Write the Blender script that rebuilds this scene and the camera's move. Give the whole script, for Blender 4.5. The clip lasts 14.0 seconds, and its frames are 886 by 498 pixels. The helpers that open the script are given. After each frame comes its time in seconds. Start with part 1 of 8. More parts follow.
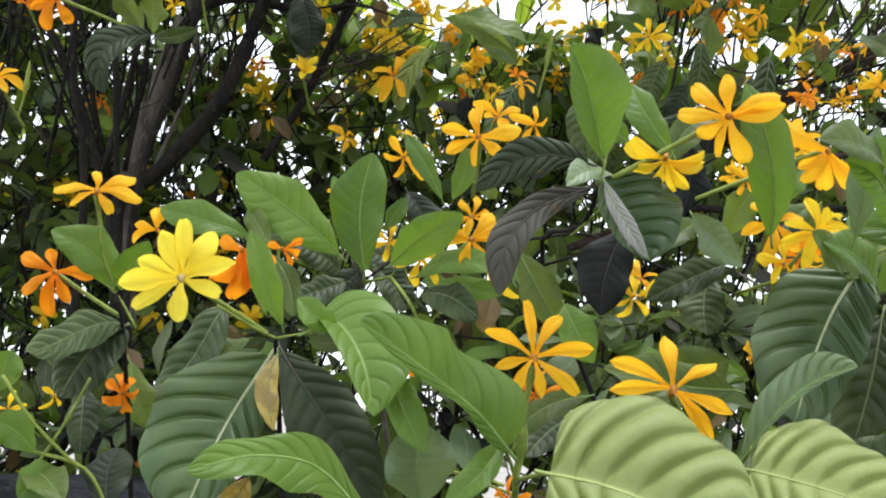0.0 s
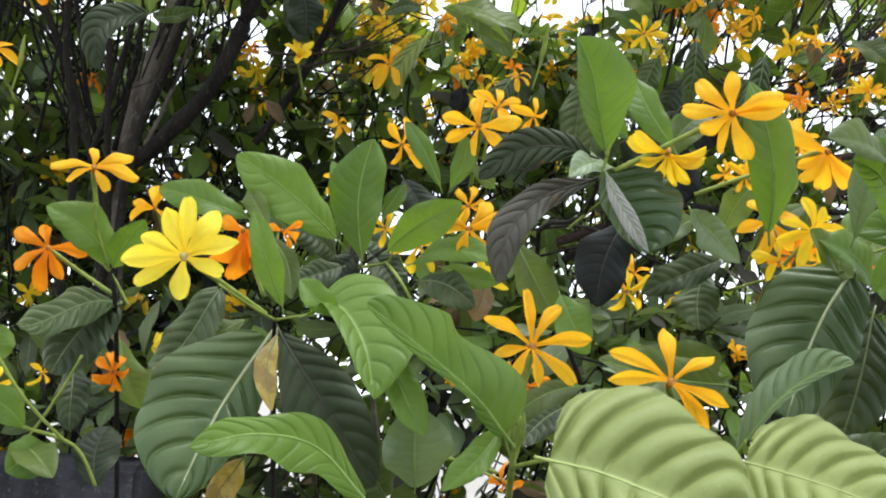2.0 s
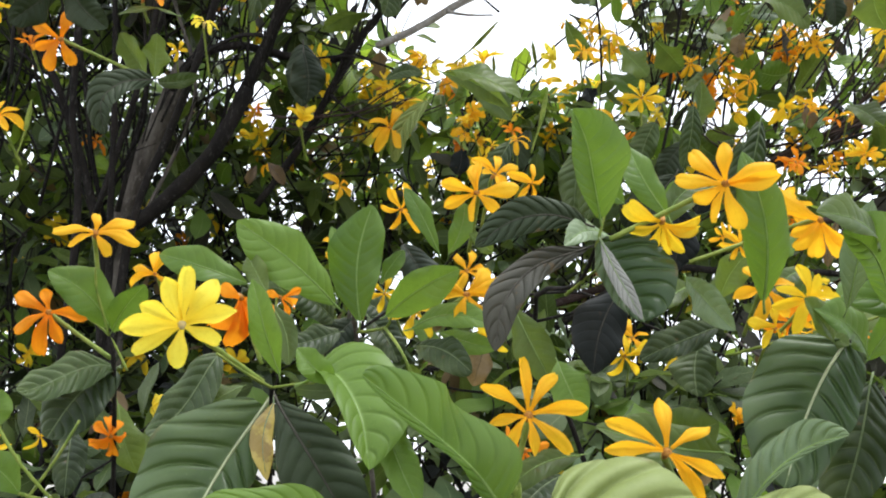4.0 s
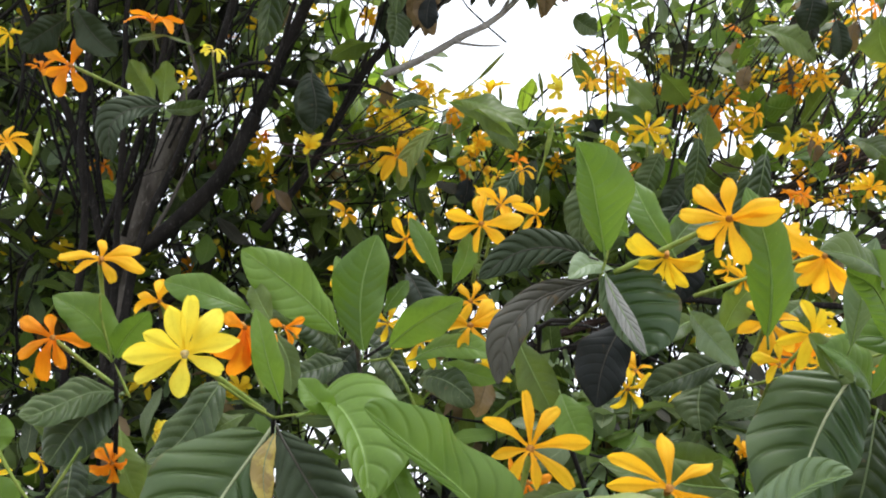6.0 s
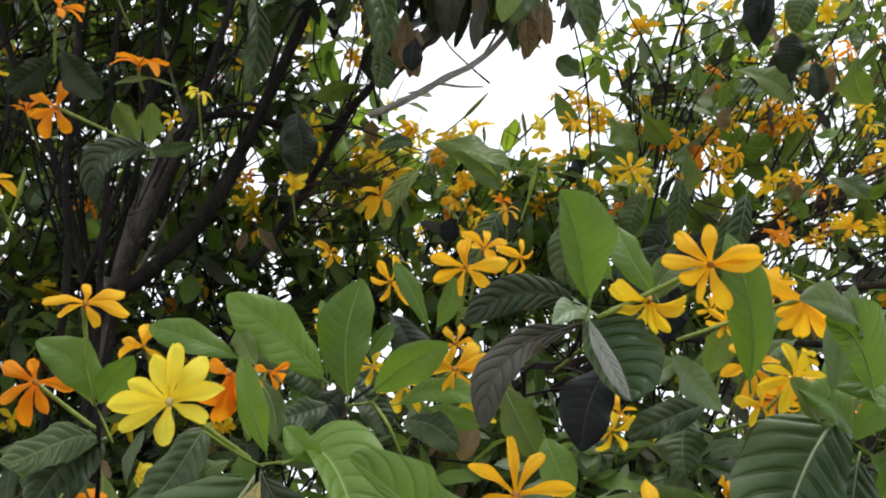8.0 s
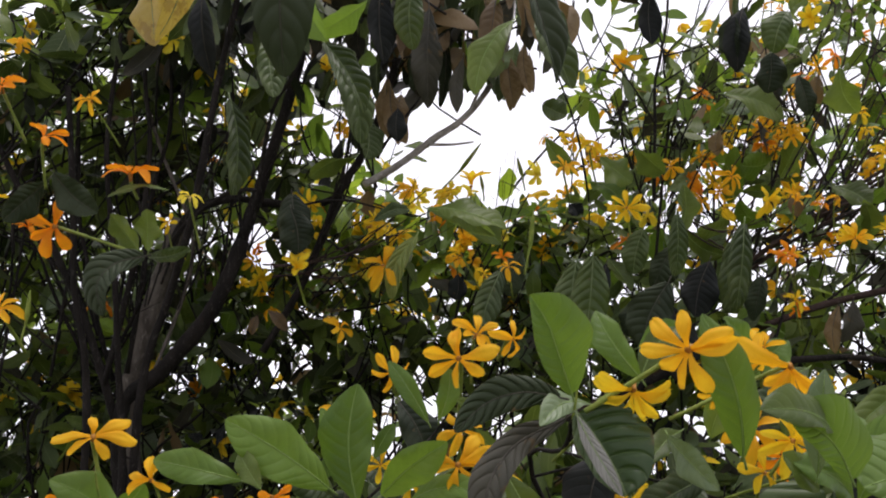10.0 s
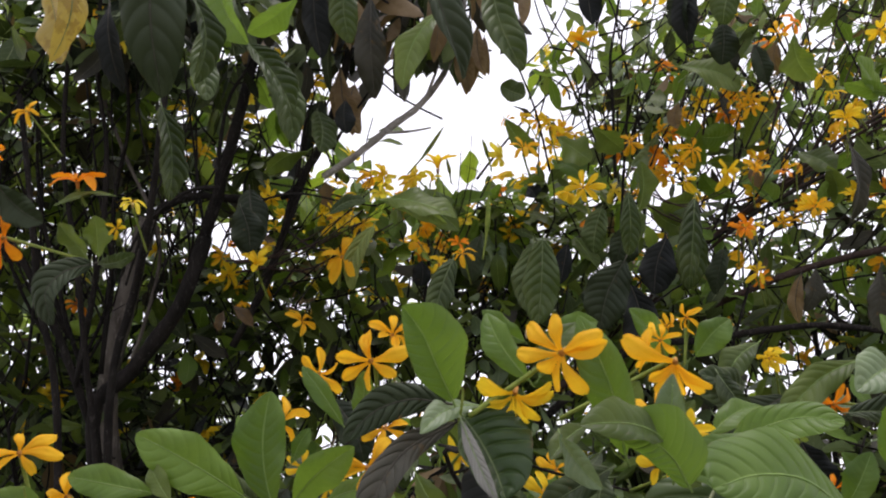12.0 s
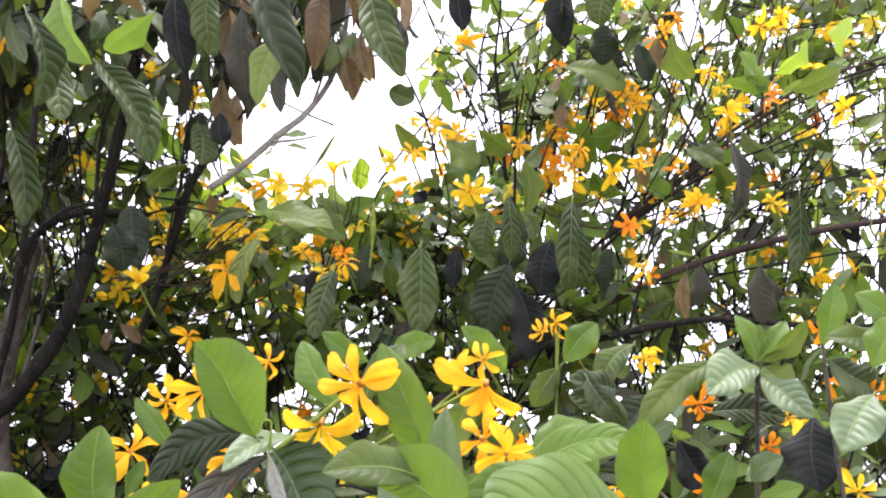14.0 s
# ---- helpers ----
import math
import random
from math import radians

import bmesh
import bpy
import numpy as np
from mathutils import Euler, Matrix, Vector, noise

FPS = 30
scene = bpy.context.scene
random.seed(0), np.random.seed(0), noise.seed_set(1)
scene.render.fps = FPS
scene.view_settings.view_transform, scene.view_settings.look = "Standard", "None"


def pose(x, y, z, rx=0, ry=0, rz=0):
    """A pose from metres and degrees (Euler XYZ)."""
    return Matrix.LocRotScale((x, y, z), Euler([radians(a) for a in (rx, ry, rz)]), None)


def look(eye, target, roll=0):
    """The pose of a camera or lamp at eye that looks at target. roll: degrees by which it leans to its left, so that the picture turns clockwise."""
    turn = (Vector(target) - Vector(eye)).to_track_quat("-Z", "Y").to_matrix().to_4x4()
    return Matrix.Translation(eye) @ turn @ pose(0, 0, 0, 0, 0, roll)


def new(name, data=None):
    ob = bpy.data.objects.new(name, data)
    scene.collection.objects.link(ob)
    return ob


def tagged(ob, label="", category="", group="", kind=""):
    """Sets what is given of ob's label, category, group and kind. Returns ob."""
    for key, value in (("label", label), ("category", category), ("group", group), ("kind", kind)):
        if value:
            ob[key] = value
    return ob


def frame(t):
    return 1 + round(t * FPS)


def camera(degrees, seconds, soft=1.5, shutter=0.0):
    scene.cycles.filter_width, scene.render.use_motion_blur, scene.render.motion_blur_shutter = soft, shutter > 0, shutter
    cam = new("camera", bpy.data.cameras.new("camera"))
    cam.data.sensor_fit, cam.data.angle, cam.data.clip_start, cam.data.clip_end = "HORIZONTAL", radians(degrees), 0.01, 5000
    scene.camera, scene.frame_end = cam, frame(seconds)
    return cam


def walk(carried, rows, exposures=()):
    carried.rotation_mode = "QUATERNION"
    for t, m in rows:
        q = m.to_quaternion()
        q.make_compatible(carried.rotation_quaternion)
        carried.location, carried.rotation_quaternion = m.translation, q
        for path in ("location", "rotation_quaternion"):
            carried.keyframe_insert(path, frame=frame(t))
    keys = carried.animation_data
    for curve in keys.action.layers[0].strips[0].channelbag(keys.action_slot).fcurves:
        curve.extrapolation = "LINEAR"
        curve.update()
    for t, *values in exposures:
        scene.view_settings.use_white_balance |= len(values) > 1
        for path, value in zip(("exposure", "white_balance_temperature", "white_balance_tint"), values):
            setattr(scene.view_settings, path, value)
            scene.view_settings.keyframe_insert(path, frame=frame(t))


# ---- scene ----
# ---- the camera and its walk ----
cam = camera(50.0, 14.0, 2.0, 0.5)
PATH = [
    (0, (0.0111, 0.0132, 1.5916), (0.0070, 1.9871, 1.9135), 1.78),
    (0.5, (-0.0054, 0.0133, 1.5958), (0.0128, 1.9859, 1.9252), 1.96),
    (1, (-0.0125, 0.0202, 1.5928), (0.0469, 1.9932, 1.9145), 2.42),
    (1.5, (-0.0063, 0.0111, 1.5944), (0.0274, 1.9884, 1.8935), 3.65),
    (2, (-0.0046, 0.0110, 1.5864), (0.0306, 1.9870, 1.8930), 3.40),
    (2.5, (0.0111, 0.0131, 1.5968), (0.0286, 1.9884, 1.9095), 3.52),
    (3, (0.0016, 0.0081, 1.5909), (0.0383, 1.9760, 1.9459), 3.87),
    (3.2, (-0.0025, 0.0034, 1.5955), (0.0236, 1.9663, 1.9777), 3.55),
    (5.3, (0.0029, 0.0021, 1.5924), (0.0221, 1.9470, 2.0581), 3.59),
    (5.5, (-0.0006, 0.0017, 1.5962), (0.0315, 1.9415, 2.0820), 3.94),
    (6, (0.0002, 0.0006, 1.5984), (0.0076, 1.9429, 2.0754), 4.32),
    (6.5, (0.0000, 0.0000, 1.6000), (0.0000, 1.9406, 2.0838), 4.00),
    (7, (-0.0022, -0.0032, 1.6017), (-0.0120, 1.9302, 2.1132), 3.75),
    (7.5, (-0.0010, -0.0000, 1.6096), (0.0265, 1.9271, 2.1438), 4.36),
    (8, (-0.0010, -0.0075, 1.6055), (0.0339, 1.9148, 2.1563), 4.00),
    (8.5, (0.0006, -0.0098, 1.6055), (0.0863, 1.9121, 2.1523), 2.62),
    (9, (0.0211, -0.0193, 1.6266), (0.0193, 1.8951, 2.2054), 1.80),
    (9.2, (0.0245, -0.0256, 1.6380), (0.0121, 1.8807, 2.2429), 0.04),
    (11.5, (0.1252, -0.0484, 1.7021), (0.0857, 1.8719, 2.2594), -3.87),
    (12, (0.1652, -0.0519, 1.6980), (0.1036, 1.8719, 2.2413), -4.90),
    (12.5, (0.1960, -0.0539, 1.6999), (0.1595, 1.8663, 2.2580), -6.20),
    (13, (0.2315, -0.0549, 1.7169), (0.2202, 1.8581, 2.3001), -8.09),
    (13.5, (0.2700, -0.0586, 1.7184), (0.2924, 1.8758, 2.2259), -7.95),
    (14, (0.2951, -0.0455, 1.7163), (0.3377, 1.8859, 2.2339), -7.78),
]
walk(cam, [(t, look(e, g, r)) for t, e, g, r in PATH], [(0, 0.57, 6150, 11), (3.2, 0.60, 6150, 11), (5.3, 0.53, 6150, 11), (6.5, 0.52, 6150, 12), (7.0, 0.72, 6150, 12), (7.5, 0.34, 6200, 10), (8.0, 0.07, 6300, 11), (8.6, -0.23, 6500, 17), (9.2, -0.45, 6500, 19), (11.3, 0.20, 6450, 21), (11.6, 0.20, 6450, 21), (12.0, -0.17, 6400, 21), (12.3, 0.08, 6400, 21), (12.6, 0.48, 6350, 21), (13.1, 1.15, 6300, 24), (14, 1.14, 6250, 24)])

# ---- world and light: a bright overcast sky ----
world = bpy.data.worlds.new("overcast_sky")
scene.world = world
world.use_nodes = True
wn, wl = world.node_tree.nodes, world.node_tree.links
sky = wn.new("ShaderNodeTexSky")
sky.sky_type, sky.sun_disc = "NISHITA", False
sky.sun_elevation, sky.sun_rotation = radians(80), radians(77)
cloud = wn.new("ShaderNodeMix")
cloud.data_type = "RGBA"
cloud.inputs[0].default_value = 0.85
cloud.inputs[7].default_value = (11.6, 11.8, 12.0, 1)
wl.new(sky.outputs[0], cloud.inputs[6])
wl.new(cloud.outputs[2], wn["Background"].inputs[0])
wn["Background"].inputs[1].default_value = 0.138
sun = new("sun", bpy.data.lights.new("sun", "SUN"))
sun.data.energy, sun.data.angle, sun.data.color = 2.1, radians(22), (1.0, 0.97, 0.92)
sun.matrix_world = look((0, 0, 0), (-0.17, -0.04, -0.985))


# ---- materials ----
def nodes_of(name):
    m = bpy.data.materials.new(name)
    m.use_nodes = True
    m.node_tree.nodes.clear()
    return m, m.node_tree.nodes, m.node_tree.links


def math_node(n, l, op, a, b=None, c=None):
    k = n.new("ShaderNodeMath")
    k.operation = op
    for i, v in enumerate((a, b, c)):
        if v is None:
            continue
        if isinstance(v, (int, float)):
            k.inputs[i].default_value = v
        else:
            l.new(v, k.inputs[i])
    return k.outputs[0]


def mix_col(n, l, fac, a, b):
    k = n.new("ShaderNodeMix")
    k.data_type = "RGBA"
    for s, v in ((0, fac), (6, a), (7, b)):
        if isinstance(v, (int, float)):
            k.inputs[s].default_value = v
        elif isinstance(v, tuple):
            k.inputs[s].default_value = (*v, 1)
        else:
            l.new(v, k.inputs[s])
    return k.outputs[2]


def ramp(n, l, fac, lo, hi):
    k = n.new("ShaderNodeMapRange")
    k.interpolation_type = "SMOOTHSTEP"
    l.new(fac, k.inputs[0])
    k.inputs[1].default_value, k.inputs[2].default_value = lo, hi
    return k.outputs[0]


def noise_node(n, l, scale, detail=4.0, rough=0.6, vec=None):
    k = n.new("ShaderNodeTexNoise")
    k.inputs["Scale"].default_value, k.inputs["Detail"].default_value, k.inputs["Roughness"].default_value = scale, detail, rough
    if vec is not None:
        l.new(vec, k.inputs["Vector"])
    return k.outputs[0]


def piece_random(n, l):
    """One random number a piece, for single objects and for joined ones."""
    a, b = n.new("ShaderNodeObjectInfo"), n.new("ShaderNodeNewGeometry")
    return math_node(n, l, "FRACT", math_node(n, l, "ADD", a.outputs["Random"], b.outputs["Random Per Island"]))


def leaf_material(name, dark, light, vein, rough, glow, shine=0.55, spot=(0.10, 0.06, 0.02), spots=0.68, ribs=0.14, veins=9.0):
    m, n, l = nodes_of(name)
    uv = n.new("ShaderNodeUVMap")
    sep = n.new("ShaderNodeSeparateXYZ")
    l.new(uv.outputs[0], sep.inputs[0])
    u, v = sep.outputs[0], sep.outputs[1]
    side = math_node(n, l, "ABSOLUTE", math_node(n, l, "SUBTRACT", v, 0.5))
    wave = math_node(n, l, "FRACT", math_node(n, l, "ADD", math_node(n, l, "SUBTRACT", math_node(n, l, "MULTIPLY", u, veins), math_node(n, l, "MULTIPLY", math_node(n, l, "POWER", math_node(n, l, "MULTIPLY", side, 2.0), 1.5), 1.6)), 0.5))
    away = math_node(n, l, "ABSOLUTE", math_node(n, l, "SUBTRACT", wave, 0.5))
    lateral = math_node(n, l, "SUBTRACT", 1.0, ramp(n, l, away, 0.01, 0.055))
    midrib = math_node(n, l, "SUBTRACT", 1.0, ramp(n, l, side, 0.006, 0.02))
    rnd = piece_random(n, l)
    geo = n.new("ShaderNodeTexCoord")
    big, fine = noise_node(n, l, 16, 3, 0.6, geo.outputs["Object"]), noise_node(n, l, 220, 3, 0.7, geo.outputs["Object"])
    col = mix_col(n, l, ramp(n, l, math_node(n, l, "ADD", math_node(n, l, "MULTIPLY", rnd, 0.7), math_node(n, l, "MULTIPLY", big, 0.5)), 0.2, 1.0), dark, light)
    col = mix_col(n, l, math_node(n, l, "MULTIPLY", ramp(n, l, fine, 0.45, 0.75), 0.25), col, tuple(c * 0.55 for c in dark))
    col = mix_col(n, l, math_node(n, l, "MULTIPLY", lateral, ribs), col, vein)
    col = mix_col(n, l, math_node(n, l, "MULTIPLY", midrib, 0.8), col, vein)
    blotch = noise_node(n, l, 38, 5, 0.7, geo.outputs["Object"])
    col = mix_col(n, l, math_node(n, l, "MULTIPLY", ramp(n, l, blotch, spots, spots + 0.06), 0.7), col, spot)
    fleck = noise_node(n, l, 420, 2, 0.5, geo.outputs["Object"])
    col = mix_col(n, l, math_node(n, l, "MULTIPLY", ramp(n, l, fleck, 0.70, 0.76), 0.5), col, vein)
    rim = math_node(n, l, "ADD", math_node(n, l, "MULTIPLY", ramp(n, l, side, 0.40, 0.5), 0.5), math_node(n, l, "SUBTRACT", blotch, 0.5))
    col = mix_col(n, l, math_node(n, l, "MULTIPLY", ramp(n, l, rim, 0.50, 0.62), 0.6), col, spot)
    cloudy = noise_node(n, l, 7, 3, 0.6, geo.outputs["Object"])
    col = mix_col(n, l, math_node(n, l, "MULTIPLY", ramp(n, l, cloudy, 0.42, 0.62), 0.45), col, tuple(0.5 * (a + b) for a, b in zip(light, vein)))
    height = math_node(n, l, "ADD", math_node(n, l, "MULTIPLY", ramp(n, l, away, 0.0, 0.16), 0.5), math_node(n, l, "MULTIPLY", fine, 0.3))
    bump = n.new("ShaderNodeBump")
    bump.inputs["Strength"].default_value, bump.inputs["Distance"].default_value = 0.35, 0.0012
    l.new(height, bump.inputs["Height"])
    p, tr, mx, out = n.new("ShaderNodeBsdfPrincipled"), n.new("ShaderNodeBsdfTranslucent"), n.new("ShaderNodeMixShader"), n.new("ShaderNodeOutputMaterial")
    l.new(col, p.inputs["Base Color"])
    l.new(bump.outputs[0], p.inputs["Normal"])
    l.new(math_node(n, l, "ADD", math_node(n, l, "MULTIPLY", big, 0.25), rough - 0.12), p.inputs["Roughness"])
    p.inputs["Specular IOR Level"].default_value = shine
    l.new(mix_col(n, l, 0.5, col, tuple(min(1, c * g) for c, g in zip(light, (1.7, 1.6, 0.7)))), tr.inputs[0])
    mx.inputs[0].default_value = glow
    l.new(p.outputs[0], mx.inputs[1]), l.new(tr.outputs[0], mx.inputs[2]), l.new(mx.outputs[0], out.inputs[0])
    return m


def petal_material(name, inner, outer):
    m, n, l = nodes_of(name)
    uv = n.new("ShaderNodeUVMap")
    sep = n.new("ShaderNodeSeparateXYZ")
    l.new(uv.outputs[0], sep.inputs[0])
    geo = n.new("ShaderNodeTexCoord")
    rnd = piece_random(n, l)
    fine = noise_node(n, l, 260, 3, 0.6, geo.outputs["Object"])
    grow = math_node(n, l, "ADD", math_node(n, l, "MULTIPLY", sep.outputs[0], 0.7), math_node(n, l, "MULTIPLY", rnd, 0.35))
    col = mix_col(n, l, ramp(n, l, grow, 0.0, 1.0), inner, outer)
    edge = math_node(n, l, "ABSOLUTE", math_node(n, l, "SUBTRACT", sep.outputs[1], 0.5))
    col = mix_col(n, l, math_node(n, l, "MULTIPLY", ramp(n, l, edge, 0.3, 0.5), 0.45), col, inner)
    streak = noise_node(n, l, 9, 2, 0.5, uv.outputs[0])
    col = mix_col(n, l, math_node(n, l, "MULTIPLY", ramp(n, l, streak, 0.5, 0.8), 0.35), col, tuple(c * 0.82 for c in inner))
    col = mix_col(n, l, math_node(n, l, "MULTIPLY", ramp(n, l, fine, 0.5, 0.8), 0.3), col, tuple(c * 0.7 for c in inner))
    bump = n.new("ShaderNodeBump")
    bump.inputs["Strength"].default_value, bump.inputs["Distance"].default_value = 0.3, 0.0006
    l.new(fine, bump.inputs["Height"])
    p, tr, mx, out = n.new("ShaderNodeBsdfPrincipled"), n.new("ShaderNodeBsdfTranslucent"), n.new("ShaderNodeMixShader"), n.new("ShaderNodeOutputMaterial")
    l.new(col, p.inputs["Base Color"]), l.new(bump.outputs[0], p.inputs["Normal"]), l.new(col, tr.inputs[0])
    p.inputs["Roughness"].default_value, p.inputs["Specular IOR Level"].default_value = 0.6, 0.2
    mx.inputs[0].default_value = 0.48
    l.new(p.outputs[0], mx.inputs[1]), l.new(tr.outputs[0], mx.inputs[2]), l.new(mx.outputs[0], out.inputs[0])
    return m


def rough_material(name, a, b, c, scale, rough, depth, stretch=(1, 1, 1)):
    """Three colours mixed at two scales, with relief."""
    m, n, l = nodes_of(name)
    geo, mp = n.new("ShaderNodeTexCoord"), n.new("ShaderNodeMapping")
    l.new(geo.outputs["Object"], mp.inputs[0])
    mp.inputs["Scale"].default_value = stretch
    coarse, fine = noise_node(n, l, scale, 5, 0.65, mp.outputs[0]), noise_node(n, l, scale * 7, 4, 0.7, mp.outputs[0])
    col = mix_col(n, l, ramp(n, l, coarse, 0.35, 0.62), a, b)
    col = mix_col(n, l, math_node(n, l, "MULTIPLY", ramp(n, l, fine, 0.55, 0.68), 0.7), col, c)
    bump = n.new("ShaderNodeBump")
    bump.inputs["Strength"].default_value, bump.inputs["Distance"].default_value = 0.8, depth
    l.new(math_node(n, l, "ADD", coarse, fine), bump.inputs["Height"])
    p, out = n.new("ShaderNodeBsdfPrincipled"), n.new("ShaderNodeOutputMaterial")
    p.inputs["Roughness"].default_value, p.inputs["Specular IOR Level"].default_value = rough, 0.2
    l.new(col, p.inputs["Base Color"]), l.new(bump.outputs[0], p.inputs["Normal"]), l.new(p.outputs[0], out.inputs[0])
    return m


LEAF = {
    "dark": leaf_material("leaf_dark_green", (0.016, 0.030, 0.008), (0.050, 0.080, 0.020), (0.22, 0.26, 0.12), 0.45, 0.22, 0.28, ribs=0.24, veins=8.0),
    "mid": leaf_material("leaf_green", (0.046, 0.078, 0.016), (0.120, 0.174, 0.034), (0.24, 0.31, 0.09), 0.42, 0.50, 0.34),
    "fresh": leaf_material("leaf_fresh_green", (0.060, 0.120, 0.018), (0.128, 0.220, 0.032), (0.24, 0.35, 0.09), 0.42, 0.45, 0.30, spots=0.8, ribs=0.09),
    # Greyed and lightened: the sky's reflection on the blade is painted into its colour.
    "pale": leaf_material("leaf_pale_sheen", (0.082, 0.128, 0.060), (0.145, 0.208, 0.094), (0.28, 0.35, 0.17), 0.42, 0.22, 0.44, spots=0.8),
    "soft": leaf_material("leaf_soft_green", (0.180, 0.226, 0.068), (0.262, 0.314, 0.104), (0.34, 0.40, 0.16), 0.52, 0.30, 0.28, spots=0.85, ribs=0.22, veins=6.0),
    # Near-black copy of the leaf for silhouettes; the shade is in its colour.
    "black": leaf_material("leaf_shaded_black", (0.007, 0.009, 0.009), (0.018, 0.021, 0.020), (0.05, 0.05, 0.045), 0.55, 0.06, 0.10),
    "quilt": leaf_material("leaf_quilted_green", (0.021, 0.046, 0.011), (0.052, 0.092, 0.024), (0.19, 0.25, 0.10), 0.40, 0.22, 0.36, ribs=0.24, veins=7.0),
    "grey": leaf_material("leaf_underside_grey", (0.09, 0.092, 0.080), (0.15, 0.152, 0.132), (0.20, 0.20, 0.175), 0.5, 0.12, 0.35, spots=0.75),
    # Deepened olive that carries the shade of hanging leaves in its colour.
    "deep": leaf_material("leaf_shaded_olive", (0.012, 0.019, 0.010), (0.032, 0.046, 0.022), (0.055, 0.065, 0.038), 0.50, 0.10, 0.16, ribs=0.08),
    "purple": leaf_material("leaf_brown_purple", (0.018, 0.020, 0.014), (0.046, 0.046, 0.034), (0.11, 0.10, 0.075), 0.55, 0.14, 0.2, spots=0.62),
    "brown": leaf_material("leaf_withered_brown", (0.08, 0.05, 0.022), (0.20, 0.14, 0.065), (0.18, 0.12, 0.06), 0.65, 0.3, spots=0.55),
    "yellow": leaf_material("leaf_yellowing", (0.24, 0.165, 0.024), (0.36, 0.27, 0.05), (0.33, 0.30, 0.12), 0.5, 0.3, spot=(0.12, 0.06, 0.015), spots=0.52),
    "lime": leaf_material("leaf_young_lime", (0.18, 0.30, 0.03), (0.30, 0.44, 0.05), (0.36, 0.50, 0.14), 0.40, 0.48, spots=0.85),
}
PETAL = {
    "yellow": petal_material("petal_yellow", (0.84, 0.50, 0.010), (0.93, 0.70, 0.03)),
    "lemon": petal_material("petal_lemon", (0.85, 0.62, 0.03), (0.93, 0.80, 0.08)),
    "gold": petal_material("petal_gold", (0.86, 0.41, 0.008), (0.94, 0.58, 0.025)),
    "orange": petal_material("petal_orange", (0.82, 0.23, 0.005), (0.93, 0.37, 0.012)),
}
# Near-black: the shade of limbs standing against the sky is put into the bark.
BARK = rough_material("bark_backlit_dark", (0.007, 0.006, 0.005), (0.018, 0.015, 0.013), (0.06, 0.056, 0.05), 22, 0.9, 0.006, (1, 1, 0.35))
BARK_GREY = rough_material("bark_grey", (0.060, 0.051, 0.043), (0.140, 0.124, 0.106), (0.24, 0.22, 0.19), 18, 0.9, 0.005, (1, 1, 0.3))
BARK_PALE = rough_material("bark_pale", (0.22, 0.20, 0.18), (0.40, 0.38, 0.35), (0.55, 0.53, 0.49), 26, 0.85, 0.003)
BARK_RED = rough_material("bark_reddish", (0.025, 0.015, 0.012), (0.05, 0.032, 0.026), (0.09, 0.08, 0.07), 30, 0.85, 0.003)
STALK = rough_material("stalk_green", (0.13, 0.19, 0.03), (0.22, 0.27, 0.05), (0.28, 0.28, 0.08), 60, 0.5, 0.001)
CENTRE = rough_material("flower_centre", (0.35, 0.14, 0.02), (0.5, 0.25, 0.06), (0.2, 0.07, 0.01), 300, 0.7, 0.001)
CENTRE_PALE = rough_material("flower_centre_pale", (0.60, 0.48, 0.22), (0.68, 0.58, 0.34), (0.45, 0.32, 0.10), 300, 0.7, 0.001)
RIB = {
    "dark": rough_material("midrib_pale", (0.30, 0.34, 0.19), (0.38, 0.41, 0.25), (0.24, 0.27, 0.14), 80, 0.5, 0.0006),
    "fresh": rough_material("midrib_green", (0.14, 0.23, 0.055), (0.20, 0.29, 0.08), (0.11, 0.18, 0.04), 80, 0.45, 0.0006),
    "black": rough_material("midrib_brown", (0.045, 0.04, 0.032), (0.07, 0.065, 0.05), (0.03, 0.028, 0.02), 80, 0.6, 0.0006),
}
RIB["dull"] = rough_material("midrib_dull_green", (0.10, 0.14, 0.06), (0.15, 0.19, 0.09), (0.08, 0.11, 0.05), 80, 0.5, 0.0006)
RIB["soft"] = rough_material("midrib_pale_green", (0.24, 0.30, 0.09), (0.30, 0.36, 0.12), (0.20, 0.26, 0.07), 80, 0.5, 0.0006)
RIB["mid"] = RIB["lime"] = RIB["pale"] = RIB["fresh"]
RIB["quilt"] = RIB["dark"]
RIB["purple"] = RIB["brown"] = RIB["deep"] = RIB["black"]


